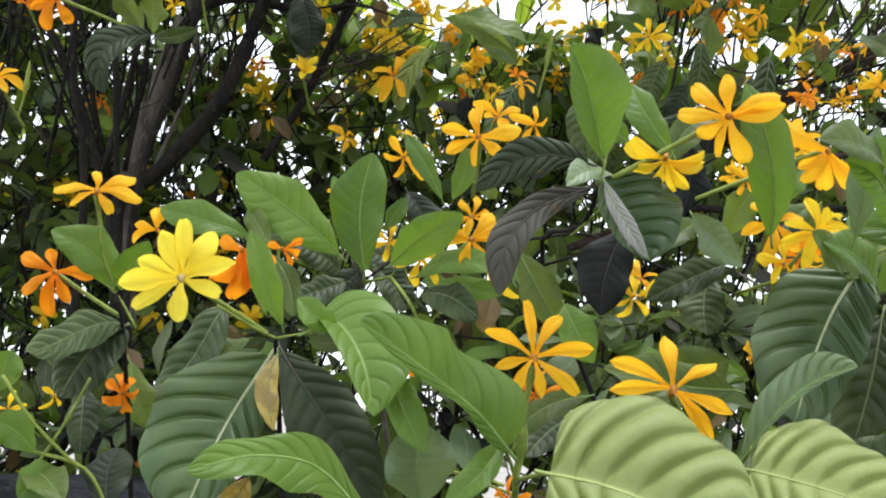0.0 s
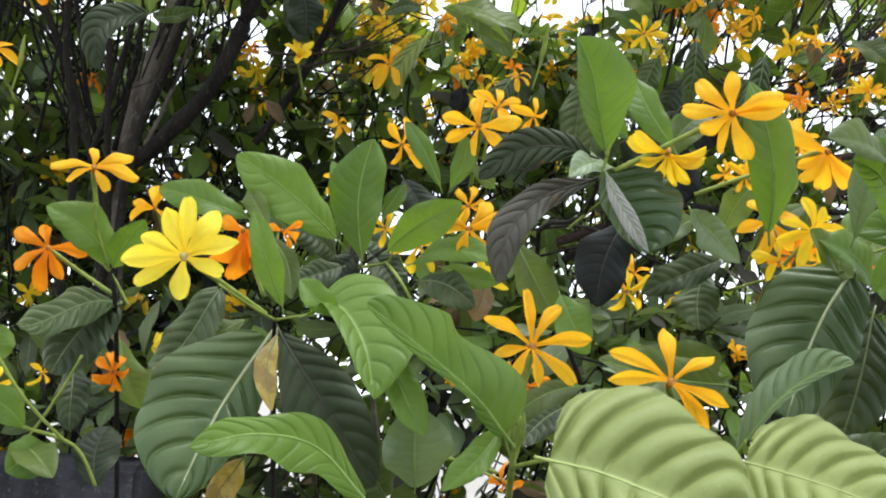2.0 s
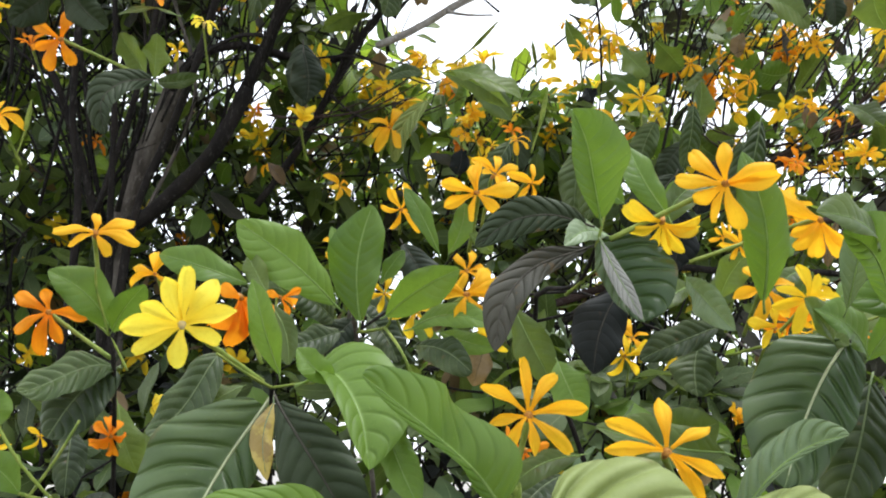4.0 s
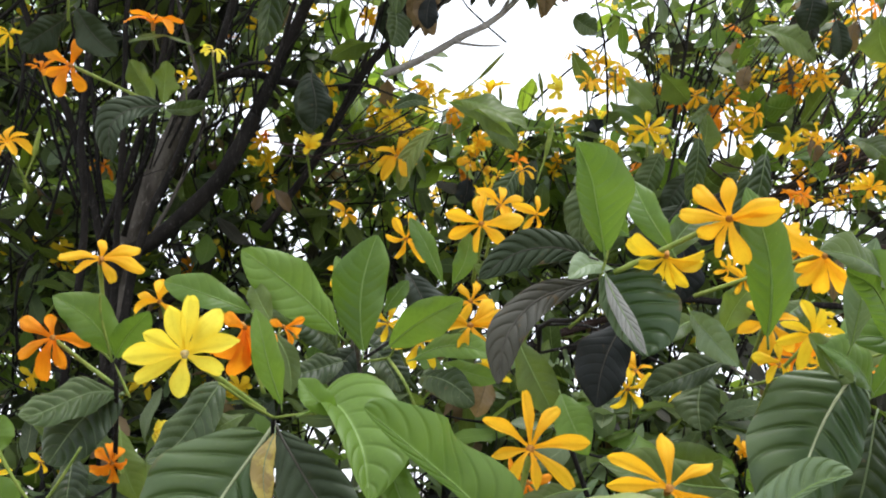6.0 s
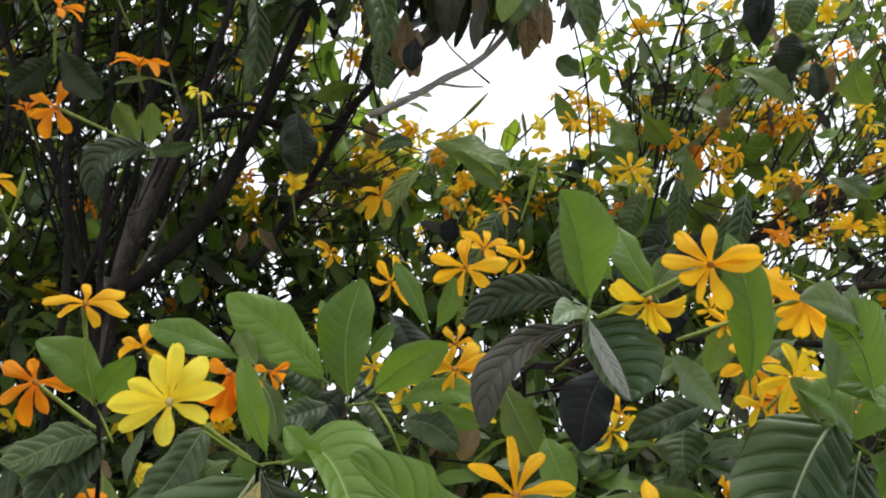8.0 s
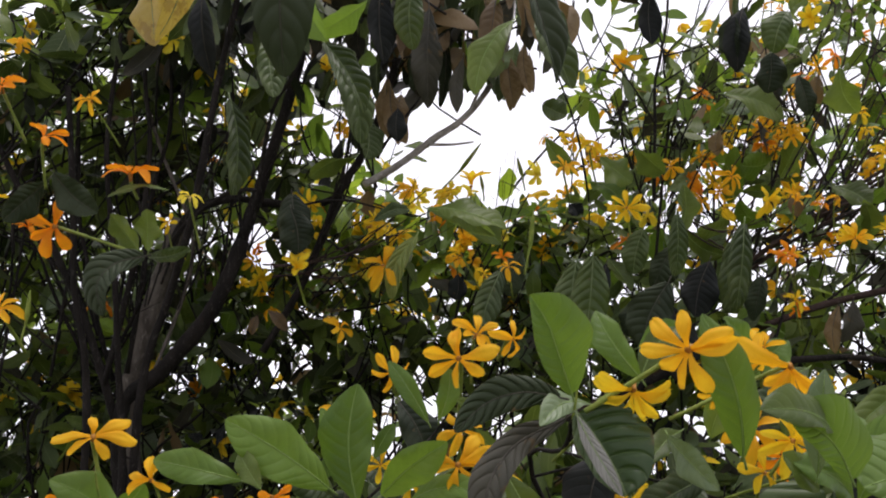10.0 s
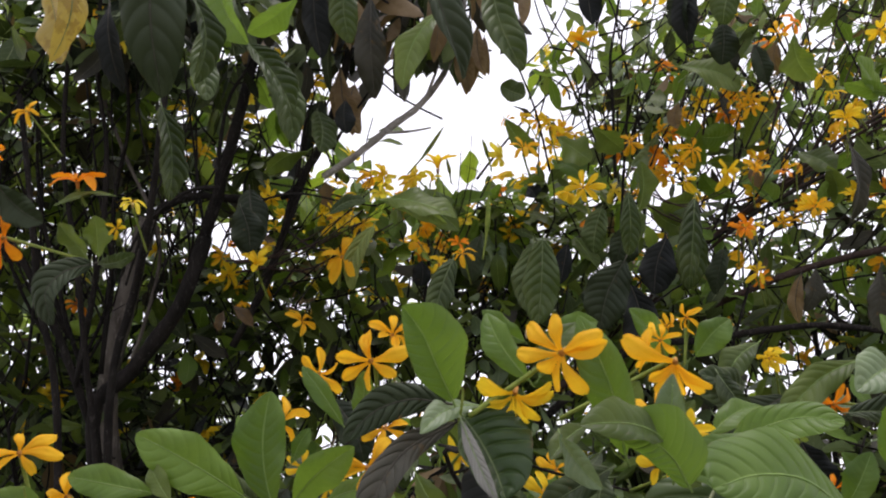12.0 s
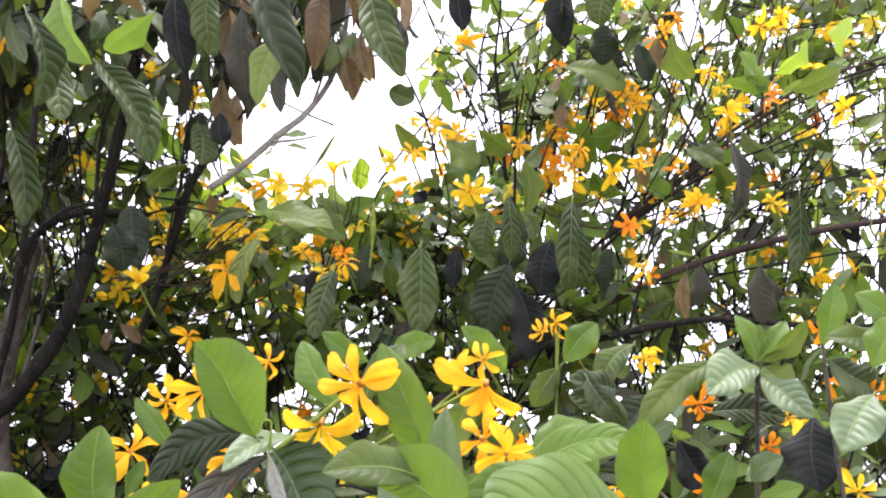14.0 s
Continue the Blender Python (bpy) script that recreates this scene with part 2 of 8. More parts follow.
def ground_material():
    """Assumed ground: a dark bed of soil and litter added to cut bounce light, pale worn gravel beyond its uneven
    border.
    """
    m, n, l = nodes_of("ground_soil")
    geo = n.new("ShaderNodeTexCoord")
    sep = n.new("ShaderNodeSeparateXYZ")
    l.new(geo.outputs["Object"], sep.inputs[0])
    coarse, fine = noise_node(n, l, 1.6, 5, 0.6, geo.outputs["Object"]), noise_node(n, l, 38, 5, 0.7, geo.outputs["Object"])
    soil = mix_col(n, l, ramp(n, l, fine, 0.40, 0.62), (0.030, 0.024, 0.016), (0.075, 0.062, 0.040))
    soil = mix_col(n, l, ramp(n, l, coarse, 0.45, 0.60), soil, (0.040, 0.058, 0.018))
    gravel = mix_col(n, l, ramp(n, l, fine, 0.35, 0.65), (0.24, 0.23, 0.20), (0.36, 0.34, 0.31))
    dx = math_node(n, l, "POWER", math_node(n, l, "MULTIPLY", sep.outputs[0], 0.75), 2.0)
    dy = math_node(n, l, "POWER", math_node(n, l, "SUBTRACT", sep.outputs[1], 1.2), 2.0)
    far = math_node(n, l, "ADD", math_node(n, l, "SQRT", math_node(n, l, "ADD", dx, dy)), math_node(n, l, "MULTIPLY", coarse, 0.8))
    # Dark within the added bed, so less light bounces up under the leaves.
    col = mix_col(n, l, ramp(n, l, far, 3.9, 4.1), soil, gravel)
    bump = n.new("ShaderNodeBump")
    bump.inputs["Strength"].default_value, bump.inputs["Distance"].default_value = 0.8, 0.03
    l.new(math_node(n, l, "ADD", coarse, fine), bump.inputs["Height"])
    p, out = n.new("ShaderNodeBsdfPrincipled"), n.new("ShaderNodeOutputMaterial")
    p.inputs["Roughness"].default_value, p.inputs["Specular IOR Level"].default_value = 0.95, 0.2
    l.new(col, p.inputs["Base Color"]), l.new(bump.outputs[0], p.inputs["Normal"]), l.new(p.outputs[0], out.inputs[0])
    return m


SOIL = ground_material()


# ---- builders ----
def mesh_of(name, verts, faces, uvs=None):
    me = bpy.data.meshes.new(name)
    me.from_pydata(verts, [], faces)
    if uvs is not None:
        layer = me.uv_layers.new(name="UVMap")
        idx = np.empty(len(me.loops), dtype=np.int32)
        me.loops.foreach_get("vertex_index", idx)
        layer.data.foreach_set("uv", np.asarray(uvs, dtype=np.float32)[idx].ravel())
    me.polygons.foreach_set("use_smooth", [True] * len(me.polygons))
    me.update()
    return me


def child(name, me, mat, parent, m=None, label=""):
    ob = new(name, me)
    if not me.materials:
        me.materials.append(mat)
    ob.parent = parent
    if m is not None:
        ob.matrix_local = m
    return tagged(ob, label)


def grid_faces(nu, nv):
    return [(i * nv + j, (i + 1) * nv + j, (i + 1) * nv + j + 1, i * nv + j + 1) for i in range(nu - 1) for j in range(nv - 1)]


OUT_U = (0, 0.06, 0.15, 0.25, 0.38, 0.50, 0.60, 0.70, 0.78, 0.85, 0.91, 0.95, 0.98, 1.0)
OUT_W = (0.03, 0.14, 0.38, 0.63, 0.87, 0.98, 1.0, 0.93, 0.81, 0.63, 0.42, 0.25, 0.11, 0.0)


def leaf_outline(u, sharp, full, bulge=1.08):
    """Half width along the blade: widest past the middle, narrowed to a pointed tip; full leaves are nearer to an ellipse."""
    lance = float(np.interp(u ** (1.15 - 0.3 * sharp), OUT_U, OUT_W))
    return (1 - full) * lance + full * max(0.0, math.sin(math.pi * min(1.0, u ** bulge))) ** (0.62 - 0.22 * full)


def leaf_shape(length, width, arch, fold, droop, ripple, sharp, ribs, nu, nv, seed, veins=9.0, full=0.3, bulge=1.08):
    """A blade along +x, its upper face towards +z, with raised fields between the veins. Returns vertices, faces, uvs."""
    rng = random.Random(seed)
    ph, skew, turn = rng.uniform(0, 6.28), rng.uniform(-0.10, 0.10), rng.uniform(-0.6, 0.6)
    lean, hook, nick = rng.uniform(-0.14, 0.14), rng.uniform(-0.05, 0.22), rng.uniform(0.02, 0.05)
    verts, uvs = [], []
    for i in range(nu):
        u = i / (nu - 1)
        half = 0.5 * width * leaf_outline(0.015 + 0.985 * u if i < nu - 1 else 1.0, sharp, full, bulge)
        cx, cz = u * length, arch * length * 4 * u * (1 - u) * (1 - 0.25 * u) - droop * length * u * u * (1 - u) * 2 - hook * length * max(0.0, u - 0.55) ** 2 * 1.6
        cy = skew * length * math.sin(math.pi * u)
        for j in range(nv):
            v = -1 + 2 * j / (nv - 1)
            a = abs(v)
            rim = 1 + (lean if v > 0 else -lean) + nick * math.sin(14 * u + ph + v) * a + 0.4 * nick * math.sin(33 * u + 2 * ph)
            y = half * v * rim * math.cos(fold * a)
            z = half * a * math.sin(fold)
            w = (u * veins - 1.6 * a ** 1.5) % 1.0
            z += ribs * (0.6 - abs(2 * w - 1) ** 2.4) * min(1.0, half / 0.02) * (1 - 0.7 * a ** 3) * min(1, a * 4)
            z += ripple * half * a * a * math.sin(u * 13 + ph + (2.1 if v > 0 else 0))
            z += 0.12 * half * math.sin(3.1 * u + ph) * v - 0.22 * half * a ** 3
            tw = turn * (u - 0.4)
            y, z = y * math.cos(tw) - z * math.sin(tw), y * math.sin(tw) + z * math.cos(tw)
            verts.append((cx, cy + y, cz + z))
            uvs.append((u, 0.5 + 0.5 * v))
    return verts, grid_faces(nu, nv), uvs


def tube(points, radii, sides=8, lump=0.0, seed=0, smooth=4):
    """A tapered, rounded tube through the points, closed at both ends. Returns vertices and faces."""
    p = [Vector(q) for q in points]
    path, rad = [], []
    for k in range(len(p) - 1):
        a, b, c, d = p[max(0, k - 1)], p[k], p[k + 1], p[min(len(p) - 1, k + 2)]
        for s in range(smooth):
            t = s / smooth
            path.append(0.5 * ((2 * b) + (c - a) * t + (2 * a - 5 * b + 4 * c - d) * t * t + (3 * b - a - 3 * c + d) * t ** 3))
            rad.append(radii[k] * (1 - t) + radii[k + 1] * t)
    path.append(p[-1]), rad.append(radii[-1])
    rng = random.Random(seed)
    verts, faces = [], []
    side = None
    for i, q in enumerate(path):
        ahead = (path[min(i + 1, len(path) - 1)] - path[max(i - 1, 0)]).normalized()
        if side is None:
            side = ahead.orthogonal().normalized()
        side = (side - ahead * side.dot(ahead)).normalized()
        up = ahead.cross(side)
        for k in range(sides):
            ang = 2 * math.pi * k / sides
            r = rad[i] * (1 + rng.uniform(-lump, lump))
            verts.append(tuple(q + side * (r * math.cos(ang)) + up * (r * math.sin(ang))))
    for i in range(len(path) - 1):
        for k in range(sides):
            n2 = (k + 1) % sides
            faces.append((i * sides + k, i * sides + n2, (i + 1) * sides + n2, (i + 1) * sides + k))
    faces.append(tuple(range(sides - 1, -1, -1)))
    faces.append(tuple(len(verts) - sides + k for k in range(sides)))
    return verts, faces


def frame_from(origin, ahead, up):
    """A matrix with +x along ahead and +z near up."""
    x = Vector(ahead).normalized()
    z = Vector(up) - x * Vector(up).dot(x)
    z = z.normalized() if z.length > 1e-5 else x.orthogonal().normalized()
    y = z.cross(x)
    m = Matrix((x, y, z)).transposed().to_4x4()
    m.translation = origin
    return m


COUNT = [0]
LEAF_LABEL = {"black": "near-black leaf, shade put into its colour", "brown": "withered brown leaf", "yellow": "yellowing blotched leaf", "purple": "dull brownish old leaf", "lime": "young lime-green leaf", "pale": "greyish-green leaf, sky sheen put into its colour"}
FLOWER_LABEL = {"lemon": "lemon-yellow star flower", "yellow": "yellow star flower", "gold": "golden-yellow star flower", "orange": "orange ageing star flower"}


def branch(plant, points, r0, r1, mat=None, name="branch", sides=10, label=""):
    n = len(points)
    COUNT[0] += 1
    v, f = tube(points, [r0 + (r1 - r0) * i / (n - 1) for i in range(n)], sides, 0.16 if r0 > 0.004 else 0.0, COUNT[0])
    return child(name, mesh_of(name, v, f), mat or BARK, plant, None, label)


def foot(plant, top, radius, lean=(0.0, 0.12), mat=None):
    """The lower stem of a shoot, from the soil up to the place where its branches begin."""
    x, y, z = top
    branch(plant, [(x + lean[0], y + lean[1], -0.03), (x + 0.7 * lean[0] + 0.012, y + 0.75 * lean[1], 0.35 * z), (x + 0.2 * lean[0], y + 0.25 * lean[1], 0.75 * z), top], 1.35 * radius, radius, mat, "stem")


def place_seed(p):
    """A number of its own for each place, so that a thing keeps its shape whatever stands beside it."""
    return int(abs(p[0] * 7919 + p[1] * 10473 + p[2] * 12997)) % 99991 + 1


RELIEF = {"soft": 0.0058, "dark": 0.0034, "quilt": 0.0024, "deep": 0.0018, "fresh": 0.0008, "pale": 0.0016}
VEINS = {"soft": 6.0, "dark": 8.0, "quilt": 7.0}


def leaf(plant, base, tip, face, width, kind="mid", arch=0.06, fold=0.25, droop=0.0, ripple=0.16, sharp=0.5, label="", full=None, bulge=1.08):
    """A single near leaf with its own blade and midrib, from its base to its tip."""
    COUNT[0] = place_seed(base)
    b, t = Vector(base), Vector(tip)
    length = (t - b).length
    nu, nv = (103, 31) if length > 0.1 else (67, 15)
    v, f, uv = leaf_shape(length, width, arch, fold, droop, 0.07 if kind == "soft" else ripple, sharp, RELIEF.get(kind, 0.0008) * min(1.6, length / 0.10), nu, nv, COUNT[0], VEINS.get(kind, 9.0), {"soft": 0.9, "dark": 0.8, "deep": 0.6, "fresh": 0.4}.get(kind, 0.3) if full is None else full, bulge)
    me = mesh_of("leaf", v, f, uv)
    m = frame_from(b, t - b, face)
    ob = child("leaf", me, LEAF[kind], plant, m, label or LEAF_LABEL.get(kind, ""))
    mid = [v[i * nv + nv // 2] for i in range(0, nu, 6)]
    pts = [(-0.10 * length, 0, -0.03 * length)] + [(p[0], p[1], p[2] + 0.0002) for p in mid[:-1]]
    tv, tf = tube(pts, [(0.0009 - 0.0006 * i / (len(pts) - 1)) * min(1.4, length / 0.1) for i in range(len(pts))], 6, 0, 0, 2)
    child("midrib", mesh_of("midrib", tv, tf), RIB["dull"] if kind == "dark" else RIB.get(kind, RIB["dull"]), ob)
    return ob


def blade(plant, spine, face, left, right, kind="mid", fold=(0.2, 0.2), full=0.8, bulge=0.9, ripple=0.10, label=""):
    """A single near leaf whose midrib bends along the spine, from base to tip; left and right are the widths of its two halves,
    fold the angles by which they rise towards the face."""
    COUNT[0] = place_seed(spine[0])
    p = [Vector(q) for q in spine]
    nu, nv = 181, 25
    length = sum((b - a).length for a, b in zip(p, p[1:]))
    m = frame_from(p[0], p[-1] - p[0], face)
    inv, turn = m.inverted(), m.to_3x3().inverted()
    up0 = (turn @ Vector(face)).normalized()
    path = []
    for i in range(nu):
        s = i / (nu - 1) * (len(p) - 1)
        k = min(int(s), len(p) - 2)
        t = s - k
        b, c = p[k], p[k + 1]
        a = p[k - 1] if k else b * 2 - c
        d = p[k + 2] if k + 2 < len(p) else c * 2 - b
        path.append(inv @ (0.5 * ((2 * b) + (c - a) * t + (2 * a - 5 * b + 4 * c - d) * t * t + (3 * b - a - 3 * c + d) * t ** 3)))
    rng = random.Random(COUNT[0])
    ph, veins, ribs = rng.uniform(0, 6.28), VEINS.get(kind, 9.0), RELIEF.get(kind, 0.0008) * min(1.6, length / 0.10)
    verts, uvs = [], []
    for i in range(nu):
        s = i / (nu - 1)
        run = min(1.0, 4.0 * s, 3.2 * (1 - s)) * 1.6 / veins
        for j in range(nv):
            v = -1 + 2 * j / (nv - 1)
            a, f = abs(v), fold[0] if v > 0 else fold[1]
            u = s + run * a ** 1.5
            k = min(int(u * (nu - 1)), nu - 2)
            at = path[k].lerp(path[k + 1], u * (nu - 1) - k)
            ahead = (path[min(k + 2, nu - 1)] - path[max(k - 1, 0)]).normalized()
            up = (up0 - ahead * up0.dot(ahead)).normalized()
            side = up.cross(ahead)
            shape = leaf_outline(0.015 + 0.985 * u if u < 0.9999 else 1.0, 0.5, full, bulge)
            half = shape * (left if v > 0 else right)
            w = (u * veins - 1.6 * a ** 1.5) % 1.0
            rim = 1 + 0.03 * math.sin(15 * u + ph + v) * a
            z = half * a * math.sin(f) - 0.16 * half * a ** 3
            z += ribs * (0.6 - abs(2 * w - 1) ** 2.4 + 0.5 * (min(w, 6.0 * (1 - w)) - 0.43)) * min(1.0, half / 0.01) * (1 - 0.7 * a ** 3) * min(1, a * 4)
            z += ripple * half * a * a * math.sin(u * 12 + ph + (2.1 if v > 0 else 0))
            verts.append(tuple(at + side * (half * v * rim * math.cos(f)) + up * z))
            uvs.append((u, 0.5 + 0.5 * v))
    ob = child("leaf", mesh_of("leaf", verts, grid_faces(nu, nv), uvs), LEAF[kind], plant, m, label or LEAF_LABEL.get(kind, ""))
    pts = [tuple(path[0] - (path[6] - path[0]).normalized() * 0.08 * length)] + [tuple(path[i] + Vector((0, 0, 0.0002))) for i in range(0, nu - 3, 12)]
    tv, tf = tube(pts, [(0.0010 - 0.0007 * i / (len(pts) - 1)) * (1.3 if kind == "quilt" and length > 0.11 else 1.0) * min(1.4, length / 0.1) for i in range(len(pts))], 6, 0, 0, 2)
    child("midrib", mesh_of("midrib", tv, tf), RIB["dull"] if kind in ("dark", "quilt") and length < 0.11 else RIB.get(kind, RIB["dull"]), ob)
    return ob


def petal_shape(length, width, bend, cup, twist, nu=13, nv=7, seed=0):
    """A spoon-shaped petal along +x: a narrow claw, a broad crinkled blade with a crease, rising and then bending over."""
    rng = random.Random(seed)
    a, b, c = rng.uniform(0, 6.28), rng.uniform(0, 6.28), rng.uniform(-0.06, 0.06)
    verts, uvs = [], []
    for i in range(nu):
        u = math.sin(0.5 * math.pi * i / (nu - 1)) ** 0.9
        half = 0.5 * width * (float(np.interp(u, (0, 0.15, 0.32, 0.50, 0.66), (0.26, 0.32, 0.56, 0.86, 1.0))) if u < 0.66 else max(0.10, 1 - ((u - 0.66) / 0.34) ** 2.3) ** 0.5)
        ang = twist * u
        rise = 0.16 * math.sin(math.pi * min(1, 1.1 * u)) + bend * u ** 2.2
        for j in range(nv):
            v = -1 + 2 * j / (nv - 1)
            y = half * v * (1 + 0.06 * math.sin(9 * u + a + 2 * (v > 0)))
            z = cup * half * (v * v - 0.4) - 0.22 * half * math.exp(-14 * v * v) * min(1, 3 * u)
            z += 0.10 * width * abs(v) * math.sin(11 * u + b + v) * u
            verts.append((u * length + 0.015 * math.sin(3 * v + a) * u, y * math.cos(ang) - z * math.sin(ang) + c * u * u, rise * length + y * math.sin(ang) + z * math.cos(ang)))
            uvs.append((u, 0.5 + 0.5 * v))
    return verts, grid_faces(nu, nv), uvs


PETAL_MESH = {}


def petal_mesh(kind, k):
    """One of twelve petal shapes of unit length, in the colour of that kind. The last six bend over strongly."""
    if (kind, k) not in PETAL_MESH:
        rng = random.Random(50 + k)
        over = k >= 6
        v, f, uv = petal_shape(1.0, rng.uniform(0.33, 0.43), rng.uniform(-0.75, -0.3) if over else rng.uniform(-0.25, 0.12), rng.choice((0.55, 0.8, -0.5)), rng.uniform(-0.6, 0.6), nu=19, nv=9, seed=k)
        me = mesh_of("petal", v, f, uv)
        me.materials.append(PETAL[kind])
        PETAL_MESH[kind, k] = me
    return PETAL_MESH[kind, k]


def flower(plant, centre, facing, radius, petals=8, kind="gold", spin=0.0, lift=0.12, stalk=None, ragged=0.24, rays=(), slim=1.0):
    """A star-shaped flower: a tube with its centre, single petals round it and a stalk from a place on the twig.
    rays: the petals' own angles in degrees and lengths, for a flower that is known petal by petal."""
    COUNT[0] = place_seed(centre)
    rng = random.Random(COUNT[0])
    n = Vector(facing).normalized()
    if not rays and centre[1] > 1.6:
        n = (n + Vector((rng.gauss(0, 0.35), rng.gauss(0, 0.2), rng.gauss(0.15, 0.45)))).normalized()
        lift += rng.choice((-0.35, 0.0, 0.25, 0.55))
    c = Vector(centre)
    m = frame_from(c, Vector((0, 0, 1)).cross(n), n)
    ring = [(0, 0, -0.30 * radius), (0, 0, -0.05 * radius), (0, 0, 0.02 * radius)]
    v, f = tube(ring, [0.045 * radius, 0.075 * radius, 0.085 * radius], 10, 0.06, COUNT[0], 3)
    ob = child("flower", mesh_of("flower_tube", v, f), CENTRE_PALE if kind == "lemon" else CENTRE, plant, m, FLOWER_LABEL[kind])
    known = bool(rays)
    if not known:
        rays = [(math.degrees(spin) + 360 * (i + rng.uniform(-ragged, ragged)) / petals, rng.uniform(0.66, 1.05)) for i in range(petals)]
    for i, (a, size) in enumerate(rays):
        up = lift + rng.uniform(-1, 1) * (0.10 + (0.3 if known else 1.2) * ragged)
        s = radius * size
        pm = Matrix.Rotation(radians(a), 4, "Z") @ Matrix.Translation((0.07 * radius, 0, 0.002 * (i % 3))) @ Matrix.Rotation(-up, 4, "Y") @ Matrix.Rotation(rng.uniform(-0.5, 0.5) * (0.5 if known else 1), 4, "X") @ Matrix.Diagonal((s * 0.95, max(s, 0.8 * radius) * slim * (0.97 if known else 1.0), s * 0.95, 1))
        child("petal", petal_mesh(kind, rng.randrange(7) if known else rng.randrange(12)), PETAL[kind], ob, pm)
    if stalk is not None:
        s, e = Vector(stalk), c - n * 0.28 * radius
        mid = s.lerp(e, 0.55) - n * 0.05 * radius
        inv = m.inverted()
        v, f = tube([tuple(inv @ q) for q in (s, mid, e)], [0.065 * radius, 0.055 * radius, 0.07 * radius], 7, 0, 0, 4)
        child("stalk", mesh_of("stalk", v, f), STALK, ob)
    return ob


def bud(plant, base, tip, girth):
    """A closed flower bud: a long spindle on a thin stalk."""
    b, t = Vector(base), Vector(tip)
    side = (t - b).orthogonal().normalized() * 0.03 * (t - b).length
    pts = [b, b.lerp(t, 0.35) + side, b.lerp(t, 0.55) + side, b.lerp(t, 0.8) + side * 0.5, t]
    v, f = tube([tuple(p) for p in pts], [0.35 * girth, 0.4 * girth, girth, 0.8 * girth, 0.12 * girth], 8, 0, 0, 4)
    return child("bud", mesh_of("bud", v, f), STALK, plant)


def twig_fan(plant, points, count, spread, thick, thin, mat):
    """Long thin twigs that leave one place and part from one another along a common line, with side twigs of their own."""
    COUNT[0] = place_seed(points[-1])
    rng = random.Random(COUNT[0] * 7)
    line = [Vector(p) for p in points]
    for i in range(count):
        off = Vector((rng.uniform(-1, 1), rng.uniform(-0.8, 0.8), rng.uniform(-0.7, 0.7))) * spread
        shift = rng.uniform(0.0, 0.35)
        pts = []
        for k, p in enumerate(line):
            u = k / (len(line) - 1)
            pts.append(p + off * (0.6 + 0.6 * u) + Vector([rng.gauss(0, 0.10 * spread) for _ in range(3)]))
        pts = pts[:1] + [pts[k].lerp(pts[k - 1], shift) for k in range(1, len(pts))]
        size = rng.uniform(0.6, 1.1)
        v, f = tube([tuple(p) for p in pts], [size * (thick + (thin - thick) * k / (len(pts) - 1)) for k in range(len(pts))], 6, 0.15, rng.randrange(999), 5)
        twig = child("twig", mesh_of("twig", v, f), mat, plant)
        for _ in range(rng.randint(1, 4)):
            k = rng.randrange(1, len(pts))
            a = pts[k - 1].lerp(pts[k], rng.random())
            d = (pts[k] - pts[k - 1]).normalized() + Vector((rng.gauss(0, 0.5), rng.gauss(0, 0.3), rng.gauss(0.25, 0.5)))
            b = a + d * rng.uniform(0.05, 0.14)
            m = a.lerp(b, 0.5) + Vector([rng.gauss(0, 0.008) for _ in range(3)])
            v, f = tube([tuple(a), tuple(m), tuple(b)], [0.6 * size * thin, 0.5 * size * thin, 0.35 * size * thin], 5, 0.1, 1, 3)
            child("side_twig", mesh_of("side_twig", v, f), mat, twig)


def plant_thing(name, at, label, category, group=""):
    e = new(name)
    e.location = at
    e.matrix_world = Matrix.Identity(4)
    return tagged(e, label, category, group)


SPRAY_LEAF = [leaf_shape(1.0, w, a, fo, d, 0.12, 0.6, 0.0, 8, 5, i) for i, (w, a, fo, d) in enumerate(((0.42, 0.06, 0.3, 0.1), (0.36, 0.10, 0.5, 0.25), (0.48, 0.03, 0.2, 0.0), (0.40, -0.06, 0.35, 0.3)))]
FAR_PETAL = [petal_shape(1.0, 0.54, b, 0.4, t, 6, 3, i) for i, (b, t) in enumerate(((-0.15, 0.3), (0.05, -0.3), (-0.5, 0.1), (-0.8, 0.4)))]


def pile():
    return {"v": [], "f": [], "uv": [], "n": 0}


def put(heap, shape, m):
    v, f, uv = shape
    pts = np.asarray(v) @ np.asarray(m.to_3x3()).T + np.asarray(m.translation)
    heap["v"].append(pts)
    heap["uv"].append(np.asarray(uv))
    heap["f"].extend([tuple(i + heap["n"] for i in q) for q in f])
    heap["n"] += len(pts)


def heap_object(name, heap, mat, plant, label):
    if not heap["n"]:
        return None
    me = mesh_of(name, np.concatenate(heap["v"]).tolist(), heap["f"], np.concatenate(heap["uv"]))
    return tagged(child(name, me, mat, plant), label, kind="stuff")


SHARED = {}


def shared_leaf(kind, k):
    if (kind, k) not in SHARED:
        w, a, fo, d = ((0.42, 0.06, 0.3, 0.1), (0.36, 0.10, 0.5, 0.25), (0.48, 0.03, 0.2, 0.0), (0.40, -0.06, 0.35, 0.3))[k]
        v, f, uv = leaf_shape(1.0, w, a, fo, d, 0.12, 0.6, 0.006, 33, 9, k, VEINS.get(kind, 9.0))
        me = mesh_of("leaf", v, f, uv)
        me.materials.append(LEAF[kind])
        SHARED[kind, k] = me
    return SHARED[kind, k]


